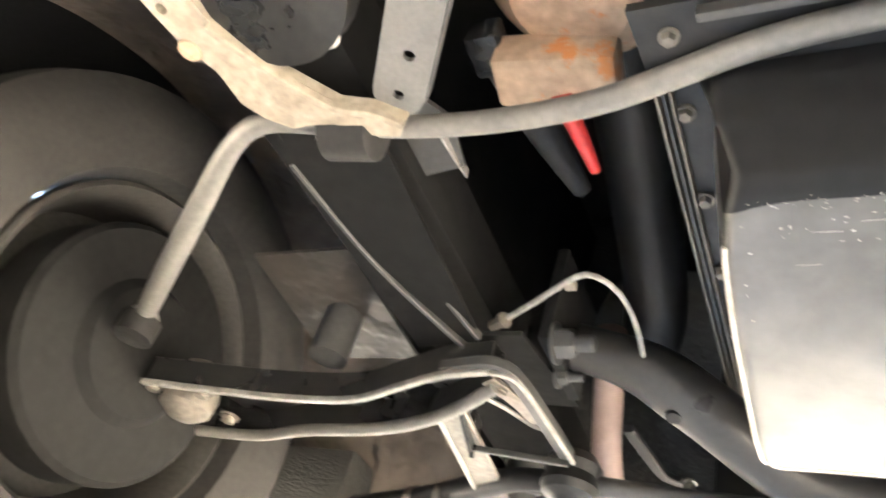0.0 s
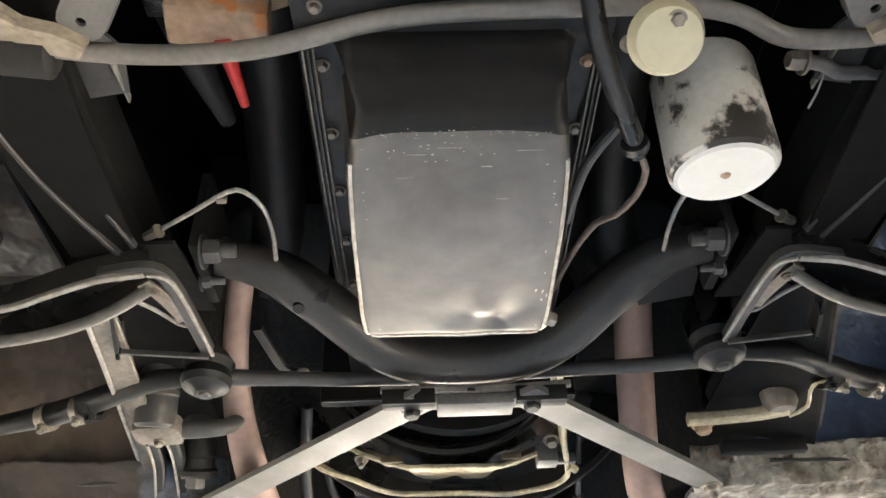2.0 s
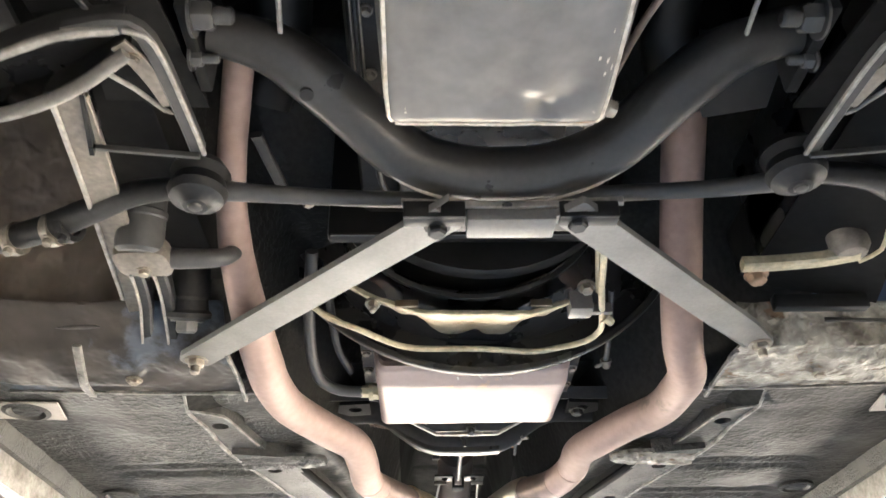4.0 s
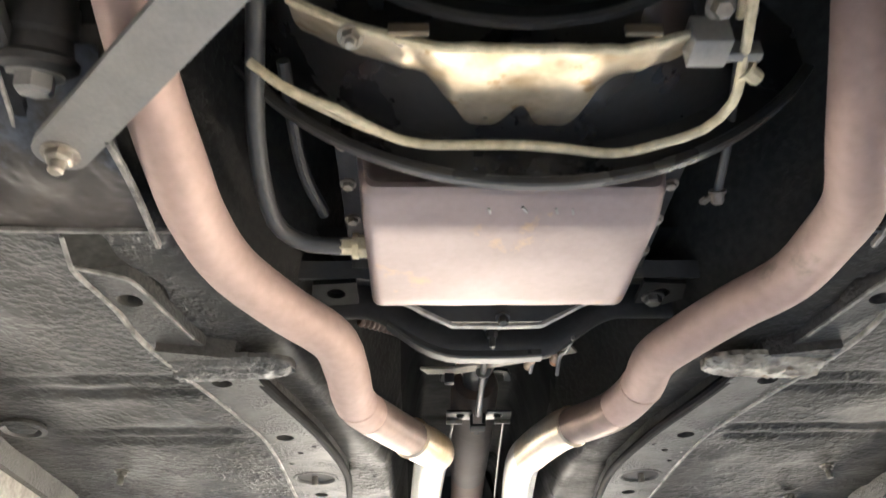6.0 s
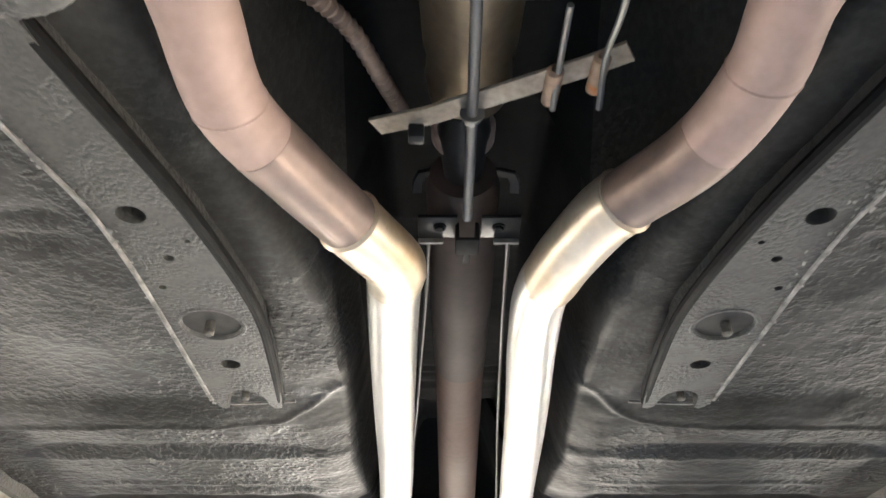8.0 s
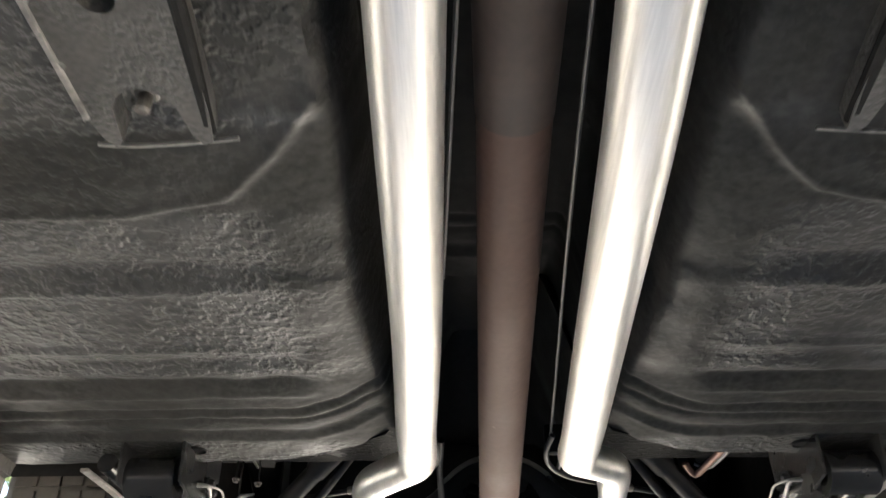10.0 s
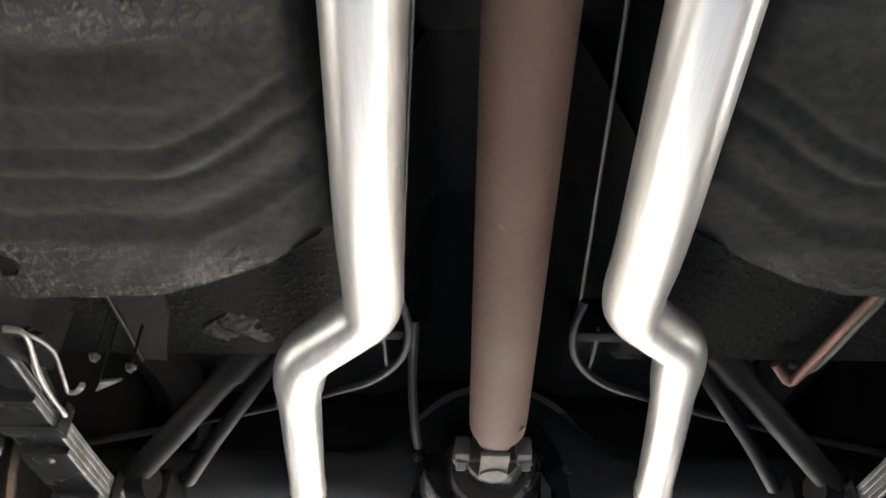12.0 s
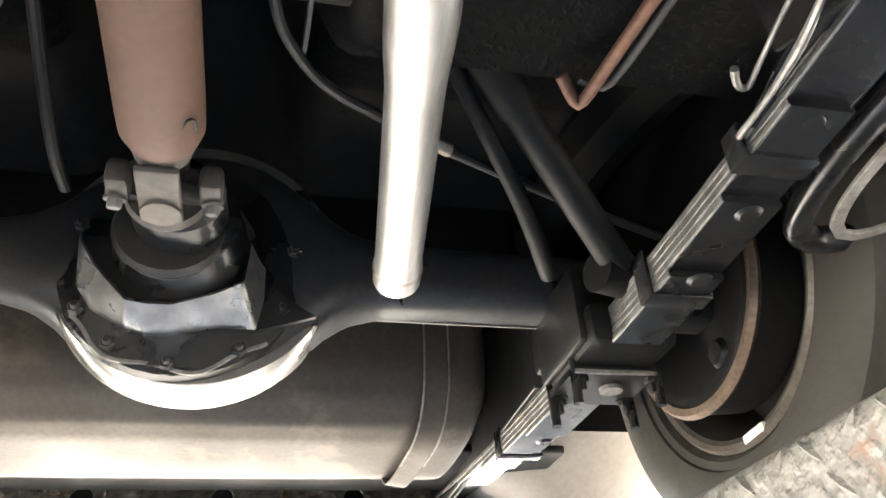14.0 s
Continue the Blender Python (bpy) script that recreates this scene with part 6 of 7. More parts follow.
# ---- driveshaft and rear axle ----
ds = thing("driveshaft", (0, 2.1, 1.62), "matt brown primered driveshaft tube", "driveshaft")
A, B = Vector((-0.006, 1.42, 1.742)), Vector((0.013, 2.725, 1.632))
ax = (B - A).normalized()
LEN = (B - A).length
part("front_tube", lathe([(0.0001, 0), (0.034, 0.002), (0.0385, 0.02), (0.0380, 0.20), (0.0350, 0.36), (0.0345, 0.385), (0.0001, 0.385)], A, along(ax), 40), PRIMERDARK, ds, "darker grey-brown front end")
part("tube", lathe([(0.0001, 0.378), (0.0332, 0.378), (0.0336, 0.381), (0.0336, LEN - 0.035), (0.033, LEN - 0.015), (0.027, LEN), (0.0001, LEN + 0.001)], A, along(ax), 40), PRIMER, ds)
part("front_yoke", join(lathe([(0.0001, 0), (0.022, 0), (0.026, 0.03), (0.02, 0.09), (0.0001, 0.09)], A - ax * 0.09, along(ax), 22)), DARK, ds)
part("paint_mark", tube([(0.029, 2.690, 1.6085), (0.035, 2.676, 1.6105), (0.040, 2.680, 1.6155), (0.041, 2.694, 1.6155)], 0.0013, 6), DARK, ds, "dark hand-drawn paint mark")
yk = part("rear_yoke", join(box(-0.007, 0.028, 2.728, 2.80, 1.600, 1.608, 0.003), box(-0.007, 0.028, 2.728, 2.80, 1.655, 1.664, 0.003), lathe([(0.0001, 0), (0.026, 0), (0.024, 0.02), (0.0001, 0.02)], (0.012, 2.718, 1.632), "Y", 22)), YOKE, ds, "dull grey forged yoke")
part("bearing_cap", join(lathe([(0.0105, -0.003), (0.0165, -0.003), (0.0175, 0.006), (0.0001, 0.006), (0.0001, 0.002), (0.009, 0.002)], (0.011, 2.782, 1.600), "Z", 24)), YOKE, yk, "dull steel bearing cap")
part("flange_bar", join(box(-0.039, 0.061, 2.792, 2.806, 1.622, 1.642, 0.004), lathe([(0.0001, 0.0), (0.034, 0.0), (0.036, 0.008), (0.030, 0.018), (0.0001, 0.018)], (0.011, 2.800, 1.634), "Y", 28)), YOKE, yk, "grey flange bar")
for s in (-1, 1):
    st = part("strap", box(0.011 + s * 0.028, 0.011 + s * 0.048, 2.768, 2.803, 1.618, 1.645, 0.006), YOKE, yk)
    part("strap_bolt", bolt((0.011 + s * 0.040, 2.793, 1.618), d=(0, 0.3, -1), r=0.007, h=0.009), BRACE, yk, "bright strap bolt")
AXY, AXZ, AXX = 3.0, 1.672, 0.028
axle = thing("rear_axle", (0, AXY, 1.52), "black rear axle housing with a bright banjo edge", "rear axle")
tab = [(0.0, 0.148), (0.03, 0.145), (0.06, 0.136), (0.09, 0.117), (0.115, 0.094), (0.14, 0.070), (0.165, 0.053), (0.20, 0.043), (0.30, 0.040), (0.62, 0.040)]
xs = [i * 0.01 for i in range(63)]
sec = lambda x: [(AXX + x, AXY + math.copysign(min(0.05, 0.036 + 0.4 * max(0, lerp_table(tab, abs(x)) - 0.045)), math.cos(a)) * abs(math.cos(a)) ** 0.6, AXZ + lerp_table(tab, abs(x)) * math.copysign(abs(math.sin(a)) ** 0.8, math.sin(a))) for a in [2 * math.pi * (j + 0.5) / 28 for j in range(28)]]
part("housing", loft([sec(x) for x in [-q for q in xs[::-1]] + xs[1:]]), AXLEBLACK, axle, "", 40)
ca = part("carrier", lathe([(0.0001, -0.10), (0.030, -0.10), (0.034, -0.085), (0.040, -0.08), (0.044, -0.05), (0.055, -0.045), (0.060, -0.015), (0.068, 0.0), (0.078, 0.030), (0.124, 0.045), (0.126, 0.058), (0.0001, 0.06)], (0.018, 2.91, 1.652), "Y", 44), BLACK, axle, "gloss black carrier casting")
front = [(-0.077, 1.650), (-0.075, 1.640), (-0.059, 1.614), (-0.027, 1.579), (-0.010, 1.576), (0.015, 1.576), (0.054, 1.590), (0.080, 1.604), (0.083, 1.632), (0.084, 1.648)]
back = [(-0.084, 1.650), (-0.080, 1.612), (-0.062, 1.585), (-0.026, 1.564), (-0.008, 1.560), (0.012, 1.560), (0.055, 1.571), (0.094, 1.572), (0.100, 1.605), (0.100, 1.640)]


def shell(u, v):
    t = u * (len(front) - 1)
    i = min(int(t), len(front) - 2)
    a, b = Vector(front[i]).lerp(Vector(front[i + 1]), t - i), Vector(back[i]).lerp(Vector(back[i + 1]), t - i)
    q = a.lerp(b, v)
    return (q.x, 2.90 + 0.036 * v, q.y - 0.003 * math.sin(v * 3.1416))


part("collar", lathe([(0.030, -0.008), (0.050, -0.008), (0.054, 0.0), (0.050, 0.010), (0.030, 0.012)], (0.010, 2.868, 1.640), "Y", 40, True), CROSS, ca, "grey seal collar")
# Bright metal here stands in for white reflections on the casting.
part("shell", grid(54, 6, shell, (0, 0.004, 0.005)), SHELLBRIGHT, ca, "pinion shell, bright metal for its reflected highlights", 80)
part("shell_face", plate3([(x * 0.97, 2.912, z + 0.002) for x, z in front], 0.004), GREASE, ca, "black front face")
part("web", plate3([(0.080, 2.945, 1.656), (0.124, 2.947, 1.615), (0.154, 2.948, 1.596), (0.092, 2.944, 1.574)], 0.006), CROSS, ca, "dark grey web")
part("foot_rib", loft([[(0.004 - w, y, z), (0.022 + w, y, z), (0.022 + w, y + 0.008, z), (0.004 - w, y + 0.008, z)] for w, y, z in ((0.016, 2.934, 1.563), (0.002, 2.940, 1.553), (0.001, 2.946, 1.545), (0.010, 2.948, 1.536))]), CROSS, ca, "grey foot rib")
edge = [(0.018 + (0.124 + 0.004 * math.cos(9 * a)) * math.cos(a), 2.953, 1.654 + (0.121 + 0.004 * math.cos(9 * a)) * math.sin(a)) for a in [-2.55 + 1.75 * i / 60 for i in range(61)]]
part("flange_edge", strip(edge, 0.003, 0.004, False), EDGE, ca, "thin bright scalloped edge")
for a in (-2.6, -2.15, -1.62, -1.0, -0.45, 0.2, 2.8):
    part("nut", bolt((0.018 + 0.113 * math.cos(a), 2.955, 1.652 + 0.113 * math.sin(a)), d=(0, -1, 0), r=0.008, h=0.01, shank=0.004), CROSS, ca)


# Polished ring added to give the ground's reflection on the housing.
part("banjo_edge", lathe([(0.138, -0.034), (0.1475, -0.033), (0.150, -0.026), (0.150, 0.026), (0.1475, 0.033), (0.138, 0.034)], (AXX, AXY, AXZ), "Y", 72, True), POLISHED, axle, "polished lower edge, brightened for the reflected ground")
# Pale strips stand in for the highlight under each axle tube.
for x0, x1 in ((-0.60, -0.14), (0.21, 0.60)):
    part("tube_highlight", strip([(x0, AXY + 0.020, AXZ - 0.0385), ((x0 + x1) / 2, AXY + 0.020, AXZ - 0.0387), (x1, AXY + 0.020, AXZ - 0.0385)], 0.003, 0.004), EDGE, axle, "pale strip painted as the highlight along the tube")
part("breather", tube([(0.245, 2.965, 1.642), (0.247, 2.955, 1.62)], 0.002, 6, False), DARK, axle)

SPX = 0.481
for s in (-1, 1):
    sp = thing("leaf_spring", (s * SPX, 3.0, 1.53), "gloss black leaf spring pack with clips and a clamped axle seat", "leaf spring", "leaf springs")
    for k, (y0, y1) in enumerate(((2.40, 3.72), (2.44, 3.55), (2.56, 3.40), (2.66, 3.28), (2.76, 3.18))):
        zz = lambda y, k=k: 1.622 - 0.0078 * k - 0.035 * (1 - ((y - 3.0) / 0.72) ** 2)
        n = 14
        pts = [(s * (SPX - 0.004 * math.sin((y0 + (y1 - y0) * i / n - 3.0) * 1.2)), y0 + (y1 - y0) * i / n, zz(y0 + (y1 - y0) * i / n)) for i in range(n + 1)]
        part("leaf", strip(pts, 0.055, 0.0072), LEAFBLACK, sp)
        # A pale strip stands in for light caught by the leaf's side.
        part("leaf_edge", strip([(x - s * 0.0275, y, z) for x, y, z in pts], 0.0025, 0.0064), LEAFEDGE, sp, "silvery strip painted as the inner edge's highlight")
    for y in (2.575, 2.672, 2.762, 3.20, 3.32):
        kz = 1.622 - 0.0078 * (1.6 if y < 2.6 or y > 3.3 else 3 if y < 2.7 or y > 3.25 else 4) - 0.035 * (1 - ((y - 3.0) / 0.72) ** 2) - 0.003
        part("liner_button", lathe([(0.0001, -0.003), (0.008, -0.003), (0.012, 0.0), (0.0001, 0.001)], (s * (SPX + 0.004), y, kz - 0.001), "Z", 18), BLACK, sp)
    for y, d in ((2.622, 2), (2.80, 4), (3.30, 3)):
        kz = 1.622 - 0.035 * (1 - ((y - 3.0) / 0.72) ** 2)
        part("clip", join(box(s * (SPX - 0.0325), s * (SPX - 0.0285), y - 0.012, y + 0.012, kz - 0.0078 * d - 0.003, kz + 0.012, 0.001), box(s * (SPX + 0.0285), s * (SPX + 0.0325), y - 0.012, y + 0.012, kz - 0.0078 * d - 0.003, kz + 0.012, 0.001), box(s * (SPX - 0.0325), s * (SPX + 0.0325), y - 0.012, y + 0.012, kz - 0.0078 * d - 0.006, kz - 0.0078 * d - 0.003, 0.001)), LEAFBLACK, sp)
    pt = part("clamp_plate", sheet([(s * x, y) for x, y in ((SPX - 0.045, 2.945), (SPX + 0.04, 2.945), (SPX + 0.047, 2.955), (SPX + 0.047, 3.025), (SPX + 0.04, 3.035), (SPX - 0.045, 3.035), (SPX - 0.052, 3.025), (SPX - 0.052, 2.955))], (), 1.543, 0.008), GREASE, sp)
    for x in (-0.048, 0.048):
        for y in (2.952, 3.022):
            part("u_bolt", tube([(s * (SPX + x), y, 1.51), (s * (SPX + x), y, 1.60), (s * (SPX + x), y + (0.03 if y < 3 else -0.03), 1.71), (s * (SPX + x), 3.0, 1.722)], 0.0055, 10), BLACK, pt)
            part("nut", bolt((s * (SPX + x * 0.85), y, 1.543), r=0.008, h=0.008, shank=0.008), DARK, pt)
    part("clamp_block", join(box(s * (SPX - 0.050), s * (SPX + 0.048), 2.885, 3.045, 1.552, 1.60, 0.010), box(s * (SPX - 0.058), s * (SPX - 0.040), 2.90, 3.03, 1.56, 1.65, 0.006)), GREASE, sp, "black axle clamp block")
    part("seat", box(s * (SPX - 0.05), s * (SPX + 0.05), 2.93, 3.07, 1.59, 1.65, 0.008), GREASE, sp)
    part("seat_lip", strip([(s * (SPX - 0.05), 2.944, 1.544), (s * (SPX - 0.02), 2.936, 1.540), (s * (SPX + 0.015), 2.935, 1.540), (s * (SPX + 0.045), 2.944, 1.544)], 0.0035, 0.005), EDGE, sp)
    part("pin", lathe([(0.008, -0.002), (0.013, -0.003), (0.014, 0.004), (0.0001, 0.004), (0.0001, 0.0), (0.007, 0.0)], (s * (SPX + 0.008), 2.985, 1.541), "Z", 20), EDGE, sp)
    if s < 0:
        gs = thing("floor_gusset", (-0.37, 2.60, 1.69), "black flat gusset on the rear floor beside flaking coat", "gusset")
        part("plate", plate3([(-0.400, 2.475, 1.688), (-0.335, 2.475, 1.690), (-0.352, 2.58, 1.695), (-0.383, 2.684, 1.697), (-0.408, 2.680, 1.697), (-0.402, 2.57, 1.693)], 0.004), MATTBLACK, gs)
        part("seam", strip([(-0.405, 2.475, 1.687), (-0.405, 2.57, 1.692), (-0.411, 2.682, 1.696)], 0.004, 0.004), GREASE, gs)
        flake = lambda u, v: (-0.335 + 0.095 * u + 0.010 * math.sin(v * 9), 2.568 + 0.085 * v + 0.008 * math.sin(u * 11), 1.7005 + 0.012 * ((2 * u - 1) ** 4 + (2 * v - 1) ** 4) - 0.004 * max(0.0, noise.noise((u * 14, v * 12, 3))) - 0.003 * max(0.0, noise.noise((u * 40, v * 34, 7))))
        part("flaking_patch", grid(40, 34, flake, (0, 0, 0.004)), DARKFLAKE, gs, "patch of dark flaking coat", 60)
    hg = thing("spring_hanger", (s * 0.45, 2.42, 1.6), "black front spring hanger with a curled edge", "spring hanger", "spring hangers")
    part("eye", lathe([(0.018, -0.034), (0.03, -0.034), (0.03, 0.034), (0.018, 0.034)], (s * SPX, 2.40, 1.585), "X", 26, True), LEAFBLACK, hg)
    part("cheek", mirror(plate3([(0.43, 2.36, 1.57), (0.43, 2.42, 1.56), (0.43, 2.53, 1.60), (0.43, 2.53, 1.71), (0.43, 2.34, 1.71)], 0.004), s), LEAFBLACK, hg)
    # The cheek's highlight, laid on as a pale strip.
    part("cheek_edge", mirror(tube([(0.52, 2.425, 1.586), (0.455, 2.428, 1.586), (0.424, 2.431, 1.586), (0.416, 2.440, 1.586), (0.423, 2.472, 1.586), (0.434, 2.512, 1.587), (0.441, 2.56, 1.588), (0.443, 2.605, 1.588)], lambda u: 0.0026 + 0.0012 * math.sin(u * 7) ** 2, 10), s), LEAFEDGE, hg, "bright pressed edge")
    part("cheek", mirror(plate3([(0.515, 2.36, 1.57), (0.515, 2.42, 1.56), (0.515, 2.50, 1.60), (0.515, 2.50, 1.71), (0.515, 2.34, 1.71)], 0.004), s), DARK, hg)
    skirt = lambda u, v: (0.425 + 0.10 * u + 0.022 * v * (1 - u), 2.432 + 0.165 * v, 1.590 + 0.010 * math.sin(v * 3.1) * (1 - u) + 0.012 * u)
    part("skirt", mirror(grid(12, 12, skirt, (0.0, 0.0, 0.003)), s), LEAFBLACK, hg, "gloss black pressed skirt", 60)
    part("hook", mirror(tube([(0.419, 2.444, 1.590), (0.412, 2.458, 1.591), (0.408, 2.480, 1.592), (0.415, 2.515, 1.592), (0.421, 2.545, 1.591), (0.4225, 2.556, 1.590), (0.416, 2.557, 1.590), (0.409, 2.550, 1.590), (0.403, 2.541, 1.590)], lambda u: 0.0018 + 0.0014 * u * u, 10), s), LEAFEDGE, hg, "bright hooked edge")
    if s < 0:
        # Bright plate and bolts on thin stems, added as small glints.
        part("fin", mirror(plate3([(0.423, 2.613, 1.622), (0.410, 2.590, 1.622), (0.386, 2.586, 1.622)], 0.003), s), LEAFEDGE, hg, "small bright plate standing in for a glint")
        part("glint_stem", mirror(plate3([(0.418, 2.602, 1.623), (0.4155, 2.598, 1.623), (0.4155, 2.598, 1.70), (0.418, 2.602, 1.70)], 0.002), s), VOIDBLACK, hg)
        for x, y in ((0.417, 2.576), (0.386, 2.598)):
            part("glint_bolt", mirror(bolt((x, y, 1.642), r=0.0045, h=0.006), s), STUDSTEEL, hg)
            part("tab", mirror(box(x - 0.0012, x + 0.0012, y - 0.0012, y + 0.0012, 1.640, 1.72, 0), s), VOIDBLACK, hg)
    part("pivot_bolt", mirror(bolt((0.428, 2.47, 1.60), d=(-1, 0, -0.2), r=0.008, h=0.010), s), DARK, hg)
    # wheelhouse lip outside the spring
    lp = thing("wheelhouse_lip", (s * 0.6, 2.6, 1.62), "black rolled wheelhouse lip with a bright edge", "wheelhouse lip", "wheelhouse lips")
    part("roll", mirror(tube([(0.555, 2.40, 1.61), (0.552, 2.52, 1.608), (0.556, 2.64, 1.605), (0.575, 2.72, 1.602), (0.61, 2.75, 1.602), (0.66, 2.74, 1.606)], 0.014, 14), s), LEAFBLACK, lp)
    part("edge", mirror(strip([(0.585, 2.40, 1.60), (0.578, 2.52, 1.597), (0.582, 2.64, 1.592), (0.60, 2.705, 1.588), (0.63, 2.72, 1.589), (0.67, 2.70, 1.594)], 0.012, 0.005), s), EDGE, lp)
    def rear_well(u, v, s=s):
        a = -0.1 + 3.3 * v
        return (s * (0.56 + 0.30 * u), 3.0 + 0.40 * math.cos(a), 1.68 + 0.38 * math.sin(a))
    # Liner and inner wall take their shade from the near-black colour.
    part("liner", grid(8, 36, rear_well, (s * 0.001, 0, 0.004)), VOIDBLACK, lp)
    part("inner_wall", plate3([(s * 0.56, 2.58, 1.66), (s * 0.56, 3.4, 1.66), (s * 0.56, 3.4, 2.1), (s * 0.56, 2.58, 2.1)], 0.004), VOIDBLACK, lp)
    w = thing("wheel_with_drum", (s * 0.72, 3.0, RUN_TOP), "dusty black tyre on a steel rim with a brake drum", "wheel", "wheels")
    C = (0.665, 3.0, RUN_TOP + 0.309)
    part("tyre", mirror(lathe([(0.186, 0.04), (0.192, 0.005), (0.205, -0.012), (0.215, -0.014), (0.217, -0.018), (0.245, -0.026), (0.275, -0.024), (0.292, -0.014), (0.302, 0.004), (0.306, 0.012), (0.309, 0.06), (0.309, 0.13), (0.306, 0.178), (0.298, 0.195), (0.26, 0.205), (0.20, 0.19), (0.186, 0.15)], C, "X", 72, True), s), TYRE, w, "", 30)
    tread = bmesh.new()
    for i in range(72):
        a = 2 * math.pi * i / 72
        for x0, x1 in ((0.012, 0.05), (0.056, 0.09), (0.096, 0.132), (0.138, 0.176)):
            b = box(C[0] + x0, C[0] + x1, -0.0095, 0.0095, 0.304, 0.313, 0)
            bmesh.ops.transform(b, matrix=Matrix.Translation((0, C[1], C[2])) @ Matrix.Rotation(a, 4, "X"), verts=b.verts)
            me = bpy.data.meshes.new("tmp")
            b.to_mesh(me)
            b.free()
            tread.from_mesh(me)
            bpy.data.meshes.remove(me)
    tagged(part("tread", mirror(tread, s), TYRE, w), kind="stuff")
    part("rim", mirror(lathe([(0.190, 0.0), (0.187, -0.006), (0.180, -0.004), (0.176, 0.008), (0.166, 0.03), (0.160, 0.10), (0.001, 0.11), (0.001, 0.116), (0.166, 0.106), (0.192, 0.012)], C, "X", 56, True), s), DARKRIM, w)
    part("rim_edge", mirror(lathe([(0.186, -0.007), (0.1925, -0.010), (0.197, -0.004), (0.190, 0.004)], C, "X", 64, True), s), RIM, w, "lighter rolled rim edge")
    dr = part("drum", mirror(lathe([(0.0001, 0.012), (0.06, 0.012), (0.075, 0.004), (0.11, 0.004), (0.125, -0.004), (0.142, -0.006), (0.148, -0.004), (0.150, 0.004), (0.146, 0.06), (0.0001, 0.06)], (0.625, 3.0, C[2]), "X", 56), s), DARK, w, "black brake backing plate")
    part("drum_lip", mirror(lathe([(0.142, -0.009), (0.151, -0.011), (0.156, -0.004), (0.152, 0.003)], (0.625, 3.0, C[2]), "X", 64, True), s), LIP, dr, "brown worn lip")
    part("slot", mirror(box(0.6265, 0.63, 2.925, 2.937, 1.565, 1.585, 0.001), s), RUBBER, dr)
    part("adjuster", mirror(lathe([(0.0001, -0.01), (0.014, -0.008), (0.02, 0.0), (0.0001, 0.002)], (0.63, 2.97, 1.585), "X", 16), s), DARK, dr)
    part("balance_weight", mirror(moved(box(-0.004, 0.003, -0.022, 0.022, -0.006, 0.006, 0.003), Matrix.Translation((0.658, 2.985, C[2] - 0.186)) @ Matrix.Rotation(-0.08, 4, "X")), s), WHITECLEAN, w, "bright wheel weight")
    sh = thing("shock_absorber", (s * 0.36, 2.8, 1.7), "dull grey rear shock absorber leaning forward, darkened for shade", "shock absorber", "shock absorbers")
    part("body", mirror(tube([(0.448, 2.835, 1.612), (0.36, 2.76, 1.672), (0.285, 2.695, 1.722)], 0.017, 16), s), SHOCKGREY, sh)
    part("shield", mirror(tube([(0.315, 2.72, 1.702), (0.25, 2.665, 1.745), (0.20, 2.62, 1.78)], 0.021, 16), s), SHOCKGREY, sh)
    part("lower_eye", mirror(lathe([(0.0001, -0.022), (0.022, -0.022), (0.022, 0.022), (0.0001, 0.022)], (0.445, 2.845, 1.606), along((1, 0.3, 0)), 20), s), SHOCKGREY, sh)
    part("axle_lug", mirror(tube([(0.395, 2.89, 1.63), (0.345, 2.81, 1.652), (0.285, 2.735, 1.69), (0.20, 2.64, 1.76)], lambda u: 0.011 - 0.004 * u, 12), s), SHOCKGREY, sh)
    pc = thing("parking_cable", (s * 0.3, 2.75, 1.68), "black sheathed parking brake cable curving to the wheel", "brake cable", "parking cables")
    part("sheath", mirror(tube([(0.098, 2.55, 1.70), (0.090, 2.59, 1.688), (0.100, 2.64, 1.68), (0.135, 2.69, 1.678), (0.19, 2.725, 1.678), (0.26, 2.762, 1.678), (0.42, 2.83, 1.676), (0.60, 2.895, 1.672)], 0.0048, 10), s), DARK, pc)
    part("ferrule", mirror(lathe([(0.0001, -0.016), (0.006, -0.014), (0.0075, 0.014), (0.0001, 0.016)], (0.245, 2.754, 1.678), along((1, 0.42, 0)), 12), s), BOLTS, pc)
    part("guide", mirror(box(0.09, 0.15, 2.60, 2.62, 1.69, 1.74, 0.004), s), VOIDBLACK, pc)
    part("hanger_strap", mirror(strip([(0.120, 2.60, 1.70), (0.118, 2.65, 1.688), (0.116, 2.675, 1.684)], 0.004, 0.012), s), GREYPAINT, pc)

bl = thing("brake_hose", (-0.09, 2.75, 1.68), "black rubber brake hose hanging to the axle", "brake hose")
part("hose", tube([(-0.085, 2.62, 1.72), (-0.09, 2.72, 1.70), (-0.088, 2.80, 1.67), (-0.085, 2.85, 1.665)], 0.006, 10), SHOCKGREY, bl)
fl2 = thing("fuel_line", (0.37, 2.55, 1.68), "copper fuel line clipped beside a steel one", "fuel line")
part("copper", tube([(0.335, 2.662, 1.69), (0.350, 2.676, 1.676), (0.357, 2.674, 1.675), (0.362, 2.64, 1.676), (0.374, 2.54, 1.678), (0.392, 2.44, 1.685), (0.40, 2.40, 1.70)], 0.0058, 12), COPPER, fl2, "bare copper tube")
part("steel", tube([(0.352, 2.664, 1.69), (0.372, 2.662, 1.682), (0.381, 2.635, 1.682), (0.392, 2.54, 1.684), (0.41, 2.44, 1.69)], 0.0038, 10), GREYPAINT, fl2)

# ---- fuel tank and rear end ----
rx = thing("rear_crossmember", (0, 3.14, 1.74), "black pressed crossmember ahead of the fuel tank", "crossmember")
